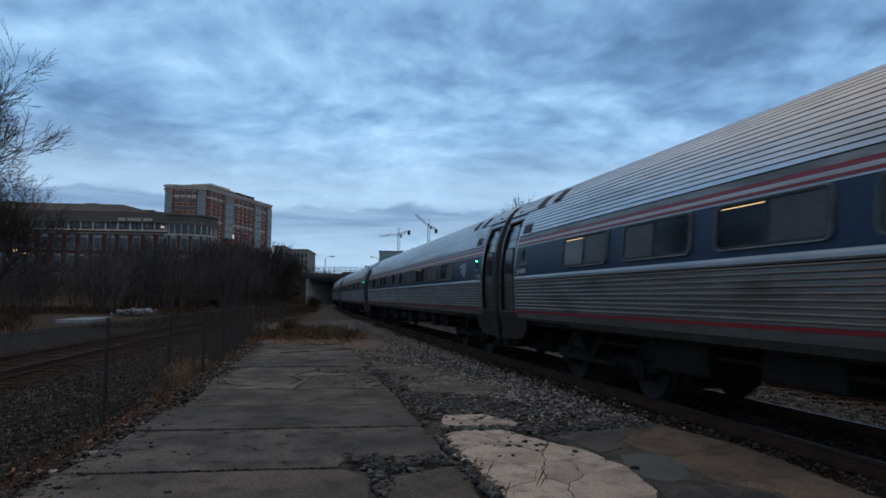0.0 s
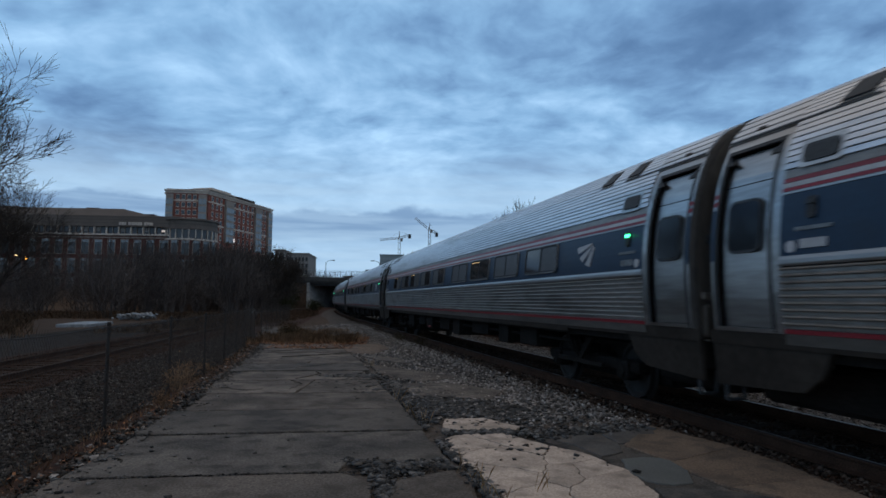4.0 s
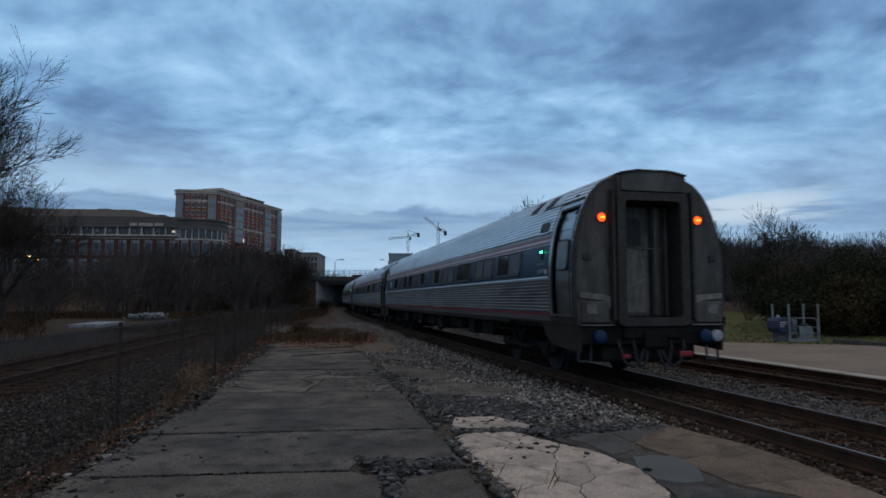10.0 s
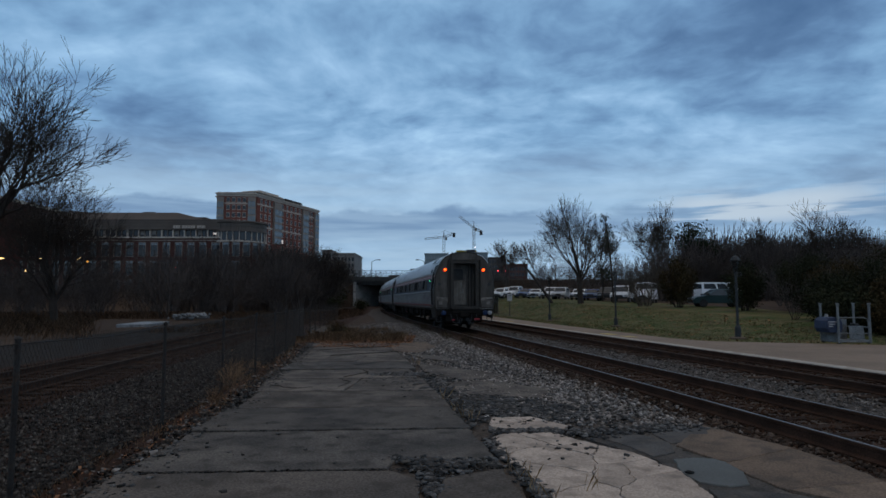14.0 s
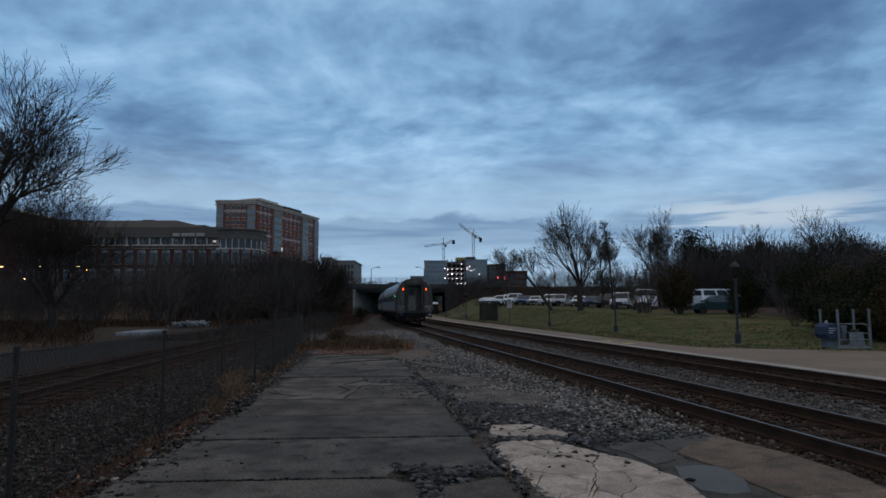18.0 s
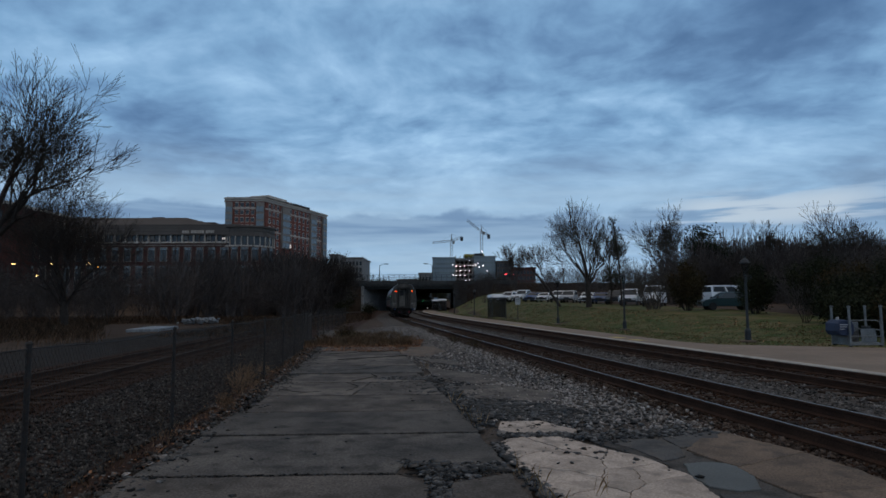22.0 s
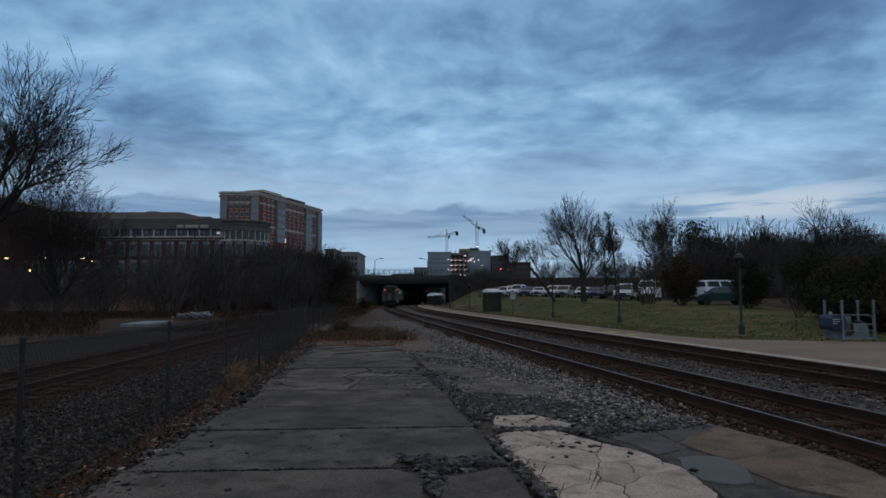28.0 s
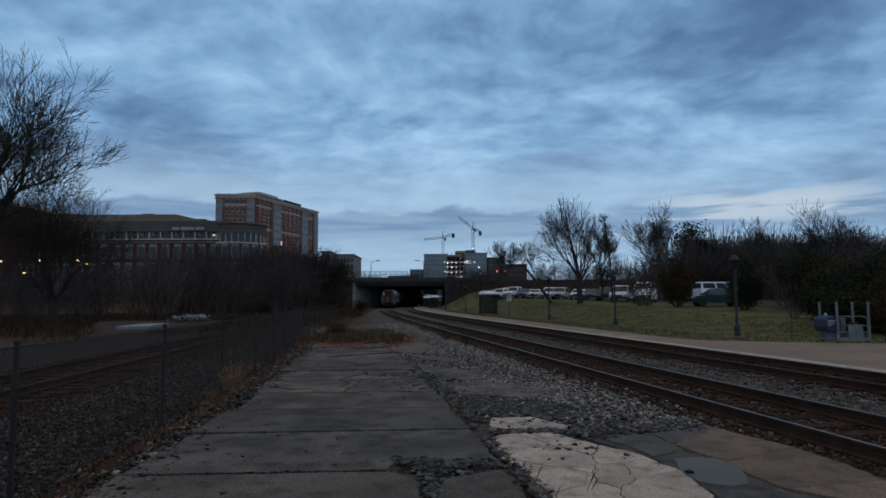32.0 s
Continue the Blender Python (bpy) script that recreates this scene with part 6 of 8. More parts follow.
def leafy(name, label, category, m, seed, height, trunk_h, r, n, spread, size, leaf, limbs=6, reach=0.7, depth=2, group="", wood="bark"):
    t = thing(name, label, category, m, group)
    tips = []
    trunk, segs, k = tree_parts(seed, height * 0.93, trunk_h, r, limbs, depth, 2, 0.6, 0.1, min(0.015, r * 0.25), reach, tips=tips)
    V, F = seg_mesh("trunk", trunk + segs, None, 4)
    part("trunk", big_mesh("trunk", V, F, M[wood]), None, t)
    tips = [Vector((q.x, q.y, q.z * k)) for q in tips]
    V, F = leaf_cloud(np.random.RandomState(seed), tips, n, spread, size)
    part("crown", big_mesh("crown", V, F, M[leaf]), None, t, "uneven dark foliage")
    return t


def at_ground(x, y, rz=0.0, sink=0.05):
    return pose(x, y, float(ground_height([x], [y])[0]) - sink, 0, 0, rz)


# two tall bare trees beyond the siding
bare_tree("tall bare tree with a fan of fine twigs in dry grass", at_ground(-29.2, 48, 20), 21, 14.6, 2.4, 0.30, 10, 4, 2, 0.50, 0.18, 0.010, 1.0)
bare_tree("large bare tree with arching limbs beyond the siding", at_ground(-25.4, 34), 35, 18.0, 6.2, 0.42, 4, 4, 2, 0.50, 0.16, 0.012, 1.1,
          arms=((5.2, (1, -0.25, 0.5), 6.0), (6.0, (1, 0.3, 0.85), 6.2)))
bare_tree("bare tree among the thicket", at_ground(-38, 62, 130), 5, 13, 3.0, 0.22, 6, 3, 2, 0.5, 0.3, 0.014, 0.7)
bare_tree("slender bare tree at the end of the thicket", at_ground(-30, 120, 10), 8, 15, 4.0, 0.22, 6, 3, 2, 0.5, 0.35, 0.022, 0.6)


for x, y, h, sd in ((-27.5, 106, 11.5, 201), (-24.5, 112, 12.4, 202), (-22.0, 116, 12.6, 203), (-19.8, 118, 11.0, 204), (-31.5, 104, 11.0, 205), (-36, 100, 10.5, 206)):
    bare_tree("young bare tree standing above the thicket", at_ground(x, y, sd * 50), sd, h, 2.4, 0.16, 7, 3, 2, 0.45, 0.2, 0.022, 0.5)


# leafless thicket along the siding
def shrub_mesh(seed, height, stems, depth=3, minr=0.016):
    rng = random.Random(seed)
    segs = []
    for k in range(stems):
        a = rng.uniform(0, 2 * math.pi)
        out = rng.uniform(0.1, 0.75)
        b = Vector((math.cos(a) * rng.uniform(0, 0.7), math.sin(a) * rng.uniform(0, 0.7), -0.2))
        grow(rng, segs, b, Vector((math.cos(a) * out, math.sin(a) * out, 1)).normalized(), height * rng.uniform(0.45, 0.72), rng.uniform(0.03, 0.07), depth, 2, 0.55, 0.15, minr)
    top = max(s[1][2] for s in segs)
    k = height / top
    segs = [((a[0], a[1], a[2] * k), (b[0], b[1], b[2] * k), x, y) for a, b, x, y in segs]
    stout = [q for q in segs if q[2] > 0.028]
    return seg_mesh("stem", stout, None, 4), seg_mesh("twig", [q for q in segs if q[2] <= 0.028], None, 3)


def shrub_pair(seed, height, stems, depth, minr, material):
    """A shrub's stems and its crown of twigs."""
    stem, crown = shrub_mesh(seed, height, stems, depth, minr)
    pair = big_mesh("stem", *stem, M[material]), big_mesh("crown", *crown, M[material])
    RAW[pair[1].name] = np.concatenate([stem[0], crown[0]]), np.concatenate([stem[1], crown[1] + len(stem[0])])
    return pair


RAW = {}


def brush_mass(label, rows):
    """Far brush joined into one mesh: rows of shrub, x, y, size and turn."""
    V, Q, n = [], [], 0
    z = ground_height([r[1] for r in rows], [r[2] for r in rows])
    for (me, x, y, size, rz), zz in zip(rows, z):
        P = RAW[me[1].name][0] * size
        c, q = math.cos(radians(rz)), math.sin(radians(rz))
        V.append(np.c_[P[:, 0] * c - P[:, 1] * q + x, P[:, 0] * q + P[:, 1] * c + y, P[:, 2] + zz])
        Q.append(RAW[me[1].name][1] + n)
        n += len(P)
    tagged(new("far_brush", big_mesh("far_brush", np.concatenate(V), np.concatenate(Q), M["twig"])), label, "brush", kind="stuff")


SHRUBS = [shrub_pair(40 + k, 8.0 + 0.7 * (k % 3), 9, 2, 0.02, "twig") for k in range(6)]
PALE_SHRUBS = [shrub_pair(60 + k, 5.0, 12, 2, 0.012, "twig_pale") for k in range(2)]


def shrub(me, x, y, size, rz, label="dark leafless shrub in a dense thicket", tilt=0.0):
    z = float(ground_height([x], [y])[0])
    t = thing("bare_shrub", label, "shrub", pose(x, y, z, tilt, 0, rz) @ Matrix.Diagonal((size, size, size, 1)), "shrubs of the thicket")
    part("stem", me[0], None, t)
    part("crown", me[1], None, t)
    return t


rng = random.Random(77)
for k in range(170):
    y = 66 + 140 * (k / 170) ** 1.15 + rng.uniform(-5, 5)
    edge = left_line(y).x - 6 - 3 * rng.random()
    x = edge - (46 if y < 100 else 34) * rng.random() ** 1.4
    x = min(x, -0.165 * y - 2 * rng.random())
    size = rng.uniform(0.95, 1.4) * (1.0 if y > 85 else 0.85) * (1.0 if x > -45 else 0.85) * (1.0 if y < 150 else 1.15)
    shrub(rng.choice(SHRUBS), x, y, size, rng.uniform(0, 360))
for k in range(40):
    y = 100 + 52 * rng.random()
    x = min(left_line(y).x - 5 - 16 * rng.random(), -0.168 * y)
    shrub(rng.choice(SHRUBS), x, y, rng.uniform(0.8, 1.2), rng.uniform(0, 360))
for k in range(16):
    y = 58 + 9 * rng.random()
    shrub(rng.choice(SHRUBS), -34 - 34 * rng.random(), y, rng.uniform(0.4, 0.62), rng.uniform(0, 360), "low leafless shrub at the edge of the dry field")

rows = []
for k in range(56):
    y = rng.uniform(92, 128)
    rows.append((rng.choice(SHRUBS), -26 - 62 * (k + rng.random()) / 56, y, rng.uniform(0.62, 0.92), rng.uniform(0, 360)))
brush_mass("dark leafless brush before the office building", rows)

# thicket behind the far platform
THICK = [shrub_pair(80 + k, 9.5, 13, 2, 0.024, "twig") for k in range(4)]
for k in range(34):
    y = rng.uniform(36, 66)
    x = y * rng.uniform(0.53, 0.86) + 1.0
    shrub(rng.choice(SHRUBS), x, y, rng.uniform(0.42, 0.66) * (0.75 if y < 44 else 1), rng.uniform(0, 360), "dark leafless shrub behind the platform")
for k in range(66):
    y = rng.uniform(76, 98)
    x = y * (0.345 + 0.475 * (k + rng.random()) / 66)
    shrub(rng.choice(THICK), x, y, rng.uniform(0.72, 1.0) * (0.74 if x < 0.36 * y else 1.0), rng.uniform(0, 360), "tall dark leafless brush behind the car park")
rows = []
for k in range(80):
    y = rng.uniform(112, 150)
    rows.append((rng.choice(SHRUBS), y * (0.14 + 0.7 * (k + rng.random()) / 80) + 4, y, rng.uniform(0.7, 1.0), rng.uniform(0, 360)))
brush_mass("bare brush beyond the car park", rows)
rows = []
for k in range(62):
    y = rng.uniform(99, 110)
    rows.append((rng.choice(THICK), y * (0.42 + 0.44 * (k + rng.random()) / 62), y, rng.uniform(1.05, 1.3), rng.uniform(0, 360)))
brush_mass("tall dark wood behind the car park", rows)
for k in range(16):
    y = rng.uniform(122, 156)
    x = float(np.interp(y, CY, CX)) + rng.uniform(14, 34)
    shrub(rng.choice(SHRUBS), x, y, rng.uniform(0.5, 0.85), rng.uniform(0, 360), "bare brush on the bank by the bridge")

brush_mass("dark bare brush beyond the bridge", [(rng.choice(SHRUBS), -62 + 3.2 * k + rng.uniform(-2, 2), rng.uniform(335, 392), rng.uniform(0.9, 1.3), rng.uniform(0, 360)) for k in range(34)])

# trees over the car park
bare_tree("wide bare tree with an ivy-dark trunk on the lawn", at_ground(15.6, 68, 0), 14, 12.2, 3.0, 0.36, 10, 3, 2, 0.5, 0.25, 0.011, 0.85)
bare_tree("leaning bare tree with a curved trunk", at_ground(14.0, 75, 180), 15, 8.0, 4.4, 0.2, 5, 3, 2, 0.6, 0.1, 0.010, 0.9, 0.75)
bare_tree("tall pale bare tree behind parked cars", at_ground(30.6, 86, 40), 16, 14.0, 4.0, 0.24, 12, 3, 2, 0.42, 0.3, 0.013, 0.55)
bare_tree("slim bare tree behind parked cars", at_ground(24, 90, 140), 17, 12.0, 4.0, 0.2, 6, 3, 2, 0.45, 0.35, 0.016, 0.5)
bare_tree("bare tree above the thicket", at_ground(37, 60, 60), 18, 10.4, 3.6, 0.22, 8, 3, 2, 0.5, 0.15, 0.012, 0.8)
bare_tree("bare tree beyond the car park", at_ground(48, 92, 10), 19, 12.5, 4.0, 0.25, 7, 3, 2, 0.5, 0.3, 0.018, 0.7)
bare_tree("bare tree beyond the car park", at_ground(66, 100, 200), 20, 14, 4.0, 0.25, 7, 3, 2, 0.5, 0.3, 0.018, 0.7)
bare_tree("small bare tree by the bridge road", at_ground(17, 150, 200), 22, 12, 3.5, 0.2, 6, 3, 2, 0.55, 0.3, 0.025, 0.7)
leafy("pine_tree", "slender dark pine with a ragged crown", "tree", at_ground(18.6, 66), 31, 10.4, 8.2, 0.12, 420, (0.22, 0.22, 0.1), 0.09, "needle", 5, 0.5)
leafy("pine_tree", "broad flat-topped dark pine behind the cars", "tree", at_ground(35.6, 84), 32, 11.3, 7.0, 0.28, 6000, (0.8, 0.8, 0.2), 0.15, "needle", 9, 1.15)
leafy("evergreen_tree", "small dark evergreen on the slope", "tree", at_ground(19.6, 74), 33, 5.2, 1.8, 0.1, 700, (0.3, 0.3, 0.24), 0.09, "needle", 6, 0.4)


def dense_shrub(label, x, y, h, wide, n, leaf, seed, foot=0.35, stems=16):
    """A full bush: stems fanning up from the foot, leaves down to the ground."""
    r = random.Random(seed)
    m = thing("evergreen_shrub", label, "shrub", at_ground(x, y, seed * 37), "evergreen shrubs")
    segs, tips = [], []
    for k in range(stems):
        a, o = 2 * math.pi * (k + r.random()) / stems, r.random() ** 0.6
        p = Vector((0.15 * math.cos(a), 0.15 * math.sin(a), -0.1))
        top = h * (1 - 0.35 * o * o) * r.uniform(0.86, 1.0)
        for j in range(5):
            t = (j + 1) / 5
            w = wide * o * (foot + (1 - foot) * math.sin(math.pi * min(t, 0.82) * 0.62) / 0.99) * (0.55 + 0.45 * t)
            q = Vector((math.cos(a + 0.2 * t) * w + r.uniform(-0.08, 0.08), math.sin(a + 0.2 * t) * w + r.uniform(-0.08, 0.08), top * t))
            segs.append((tuple(p), tuple(q), 0.03 * (1.1 - t) + 0.006, 0.03 * (0.9 - t * 0.8) + 0.006))
            if j:
                tips += [p.lerp(q, 0.5), q]
            p = q
    V, F = seg_mesh("trunk", segs, None, 4)
    part("trunk", big_mesh("trunk", V, F, M["bark"]), None, m)
    V, F = leaf_cloud(np.random.RandomState(seed), tips, n, (0.2 * wide / 1.4, 0.2 * wide / 1.4, 0.26), 0.075)
    part("crown", big_mesh("crown", V, F, M[leaf]), None, m, "dense small leaves")


for x, y, h, w, n, leaf, sd, lab in (
        (20.3, 52.5, 4.3, 1.5, 9000, "russet", 41, "olive and russet bush on the lawn"), (23.0, 46.5, 3.7, 1.6, 9000, "ever", 42, "dark evergreen bush behind the lamp"), (26.3, 44, 4.3, 2.1, 11000, "ever", 43, "dark evergreen bush at the lawn edge"),
        (26.9, 41, 4.0, 2.0, 10000, "russet", 44, "brownish bush at the lawn edge"), (26.4, 38, 3.6, 2.0, 10000, "ever", 45, "dense evergreen bush behind the platform"), (27.4, 35.5, 3.8, 2.0, 10000, "ever", 46, "dense evergreen bush behind the platform"),
        (25.2, 32.5, 2.5, 1.8, 9000, "russet", 47, "low spreading brown bush behind the lift"), (28.4, 33, 4.4, 2.2, 11000, "ever", 48, "tall dense bush behind the platform"), (26.2, 29.5, 3.2, 2.0, 9000, "russet", 49, "dense brown-green bush behind the lift"),
        (30.5, 40, 5.0, 2.4, 11000, "ever", 50, "tall dark bush in the thicket"), (32.5, 45, 5.0, 2.5, 11000, "russet", 51, "tall brown bush in the thicket"), (23.4, 28.5, 1.9, 1.5, 7000, "ever", 52, "low dark bush behind the lift"),
        (30.0, 50, 4.6, 2.4, 10000, "ever", 53, "dark bush at the end of the car park"),
        (18.9, 28.6, 1.7, 1.3, 7000, "ever", 54, "low dark bush behind the lift"), (20.4, 27.4, 2.0, 1.4, 8000, "russet", 55, "low brown bush beside the platform"), (22.0, 26.6, 2.3, 1.5, 8000, "ever", 56, "dark bush beside the platform"),
        (20.2, 31, 2.4, 1.6, 8000, "ever", 57, "dark bush on the lawn edge"), (22.6, 30.4, 2.7, 1.7, 9000, "russet", 58, "brown bush on the lawn edge"), (22.4, 35.5, 2.6, 1.7, 9000, "ever", 59, "dark bush on the slope")):
    dense_shrub(lab, x, y, h, w, n, leaf, sd)
for x, y, r in ((18.2, 55, 20), (19.0, 56.5, 90)):
    shrub(PALE_SHRUBS[0], x, y, 0.85, r, "pale leafless shrub beside the parked cars")


# dark evergreens closing the view under and beside the bridge
for x, y, h, sd in ((-35, 140, 6.5, 301), (-31, 146, 7.5, 302), (-27.5, 141, 6.0, 303), (-39, 150, 8.0, 304), (-24.5, 149, 5.5, 305), (-24, 285, 9, 306), (-19, 295, 10, 307), (-33, 290, 10, 308),
                    (6, 282, 9, 309), (11, 276, 9, 310), (16, 288, 10, 311), (2, 300, 9, 312), (-42, 296, 10, 313), (24, 292, 10, 314), (-8, 352, 11, 315), (-3, 346, 12, 316), (3, 352, 12, 317), (9, 346, 12, 318), (-14, 348, 12, 319), (15, 350, 12, 320)):
    if abs(off_of([x], [y])[0][0]) > 7:
        leafy("evergreen_tree", "dark evergreen in the brush by the bridge", "tree", at_ground(x, y, sd * 40), sd, h, 0.8, 0.12, 2600, (0.75, 0.75, 0.6), 0.3, "ever", 8, 0.85, 2, "evergreens by the bridge")


# dry grass and weeds
def tufts(name, label, P, n_each, h, spread, material, seed, width=0.006):
    rng_ = np.random.RandomState(seed)
    n = len(P) * n_each
    base = np.repeat(P, n_each, 0) + np.c_[rng_.randn(n, 2) * spread, np.zeros(n)]
    hh = h[0] + (h[1] - h[0]) * rng_.rand(n)
    a = rng_.rand(n) * 6.28
    lean = rng_.rand(n) * 0.55
    d = np.stack([np.cos(a) * lean, np.sin(a) * lean, np.ones(n)], 1)
    side = np.stack([-np.sin(a), np.cos(a), 0 * a], 1) * width * (0.6 + 0.8 * rng_.rand(n, 1))
    mid = base + d * hh[:, None] * 0.55
    tip = base + d * hh[:, None] * np.array([1.35, 1.35, 0.95])
    V = np.stack([base - side, base + side, mid + side * 0.7, tip, mid - side * 0.7], 1)
    me = big_mesh(name, V.reshape(-1, 3), np.arange(5 * n).reshape(-1, 5), M[material])
    return tagged(new(name, me), label, "weeds", kind="stuff")


def spots(n, x0, x1, y0, y1, z, seed):
    r = np.random.RandomState(seed)
    return np.stack([x0 + (x1 - x0) * r.rand(n), y0 + (y1 - y0) * r.rand(n), np.full(n, z)], 1)


r_ = np.random.RandomState(3)
fy = 4 + 22 * r_.rand(150)
fence_weeds = np.stack([-3.25 - 0.045 * fy - 0.002 * fy ** 2 + 0.1 + r_.randn(150) * 0.13, fy, np.full(150, -0.2)], 1)
tufts("dry_weeds", "dry brown weeds along the fence", fence_weeds, 8, (0.03, 0.16), 0.07, "dry_grass", 1, 0.0018)
for x, y, h, sd, leaf in ((-3.55, 10.2, 0.42, 1, "dry_leaf"), (-3.78, 11.6, 0.75, 2, "dry_grass"), (-4.3, 13.4, 0.6, 3, "dry_leaf"), (-4.5, 15.6, 0.4, 4, "dry_grass")):
    leafy("weed_clump", "dry russet weed clump at the foot of the fence", "weeds", pose(x, y, -0.2), 110 + sd, h, 0.05, 0.008, 200, (0.09, 0.09, 0.08), 0.016, leaf, 9, 1.0, 2, "weed clumps", "dry_grass")
tufts("dry_weeds", "band of rusty dry weeds across the platform's end", np.concatenate([spots(120, -5.6, -1.5, 24.6, 29.5, -0.15, 5), spots(60, -6.0, -2.6, 29, 36, -0.2, 6)]), 30, (0.05, 0.38), 0.22, "dry_grass", 3, 0.0035)
tufts("dry_weeds", "thin dry stems in the platform cracks", np.array([(0.85, 5.55, -0.1), (0.8, 5.9, -0.1), (0.72, 6.2, -0.1), (0.92, 5.2, -0.1), (-0.55, 16.6, -0.1), (-0.5, 16.2, -0.1), (0.45, 8.8, -0.1), (0.3, 9.6, -0.1), (0.1, 10.6, -0.1), (1.3, 5.6, -0.1)]), 9, (0.04, 0.26), 0.05, "straw", 4, 0.0012)
field = spots(5200, -75, -13, 30, 78, 0, 7)
field = field[field[:, 0] < -12.5 - 0.06 * field[:, 1]]
field = field[~((field[:, 0] > -0.53 * field[:, 1] - 1) & (field[:, 0] < -0.36 * field[:, 1] + 1) & (field[:, 1] < 62))]
field[:, 2] = ground_height(field[:, 0], field[:, 1]) - 0.02
tufts("dry_field_grass", "tall dead brown grass in the field", field, 11, (0.25, 0.8), 0.3, "field_grass", 8, 0.014)
bank = spots(900, -16, -9, 34, 110, 0, 9)
bank = bank[(bank[:, 0] < np.interp(bank[:, 1], CY, CX) - 4.2)]
bank[:, 2] = ground_height(bank[:, 0], bank[:, 1]) - 0.02
tufts("dry_weeds", "brown weeds between the two lines", bank, 14, (0.2, 0.6), 0.25, "field_grass", 10, 0.012)
lawn_spots = track_points(9000, 22, 105, 8.9, 19, 0, 91, 1.0)
lawn_spots[:, 2] = np.maximum(ground_height(lawn_spots[:, 0], lawn_spots[:, 1]) + 0.05, -0.22)
tufts("lawn_grass", "short tufts of green and straw grass on the lawn", lawn_spots, 7, (0.02, 0.075), 0.2, "grass_blade", 92, 0.014)
for s, o, sz, sd in ((24.5, -1.55, 0.36, 1), (28, -1.75, 0.3, 2), (36, -1.6, 0.34, 3), (52, -1.7, 0.4, 4)):
    p = on_track(s, o)
    leafy("weed_clump", "small dark weed clump beside the rail", "weeds", pose(p.x, p.y, -0.22), 90 + sd, sz * 1.5, 0.05, 0.01, 260, (0.09, 0.09, 0.07), 0.03, "russet", 6, 1.2, 1)
leafy("evergreen_shrub", "low dark round bush beside the platform's end", "shrub", pose(-4.9, 30.5, -0.3), 61, 0.95, 0.1, 0.03, 1500, (0.16, 0.16, 0.12), 0.035, "russet", 8, 1.1, 1, "evergreen shrubs")
leafy("evergreen_shrub", "dark bush near the bridge", "shrub", pose(-12.4, 101, -0.3), 62, 2.0, 0.2, 0.05, 1500, (0.35, 0.35, 0.25), 0.1, "ever", 8, 1.1, 1, "evergreen shrubs")
leafy("evergreen_shrub", "dark bush at the foot of the abutment", "shrub", pose(-18.6, 112, -0.3), 63, 2.2, 0.2, 0.05, 1500, (0.45, 0.45, 0.3), 0.12, "ever", 8, 1.1, 1, "evergreen shrubs")

# fallen leaves
def litter(label, P, size, seed):
    r = np.random.RandomState(seed)
    n = len(P)
    a = r.rand(n) * 6.28
    u = np.stack([np.cos(a), np.sin(a), r.randn(n) * 0.35], 1) * size * (0.5 + r.rand(n, 1))
    v = np.stack([-np.sin(a), np.cos(a), r.randn(n) * 0.35], 1) * size * 0.6 * (0.5 + r.rand(n, 1))
    V = np.stack([P - u, P + v, P + u, P - v], 1).reshape(-1, 3)
    tagged(new("leaf_litter", big_mesh("leaf_litter", V, np.arange(4 * n).reshape(-1, 4), M["dry_leaf"])), label, "leaves", kind="stuff")


litter("fallen russet leaves at the platform's end", np.concatenate([spots(6500, -5.6, -1.0, 24.4, 29.5, -0.1, 21), spots(1100, -4.4, -1.4, 22, 24.9, -0.085, 22)]), 0.032, 23)
fl = 3.5 + 23 * np.random.RandomState(24).rand(1500)
litter("fallen leaves along the fence", np.stack([plat_left(fl) - 0.25 + np.random.RandomState(25).randn(1500) * 0.16, fl, -0.14 + 0.03 * np.random.RandomState(26).rand(1500)], 1), 0.02, 27)

grass_leaves = track_points(2600, 22, 90, 9.2, 19.5, 0, 94, 1.0)
grass_leaves[:, 2] = np.maximum(ground_height(grass_leaves[:, 0], grass_leaves[:, 1]) + 0.07, -0.2)
litter("fallen brown leaves on the lawn", grass_leaves, 0.07, 95)

# pale pad and rubble in the field
thing("concrete_pad", "pale flat concrete pad in the dry field", "slab", pose(-21.9, 47.2, -0.28, 0, 0, 8), shape=Shape().prism([(-0.95, -3.2), (1.1, -2.9), (0.9, 3.0), (-1.1, 2.7)], -0.1, 0.14, inset=0.03), material=M["sheet"])
pile = scatter(150, -24.2, 58, -22.2, 60, 0.35, -0.15, 71)
pile[:, 2] += np.random.RandomState(5).rand(150) * 0.35
stones("rubble_pile", "pile of pale broken concrete in the field", pile, (0.12, 0.34), M["sheet"], 72)


# ---------------------------------------------------------------- chain-link fence
def sweep(pts, r, n=5):
    """One unbroken wire through the points."""
    vs = [(x + r * math.cos(2 * math.pi * k / n), y, z + r * math.sin(2 * math.pi * k / n)) for x, y, z in pts for k in range(n)]
    return Shape().add(vs, [(i * n + k, i * n + (k + 1) % n, (i + 1) * n + (k + 1) % n, (i + 1) * n + k) for i in range(len(pts) - 1) for k in range(n)])


def fence_x(y):
    return -3.25 - 0.045 * y - 0.002 * y * y


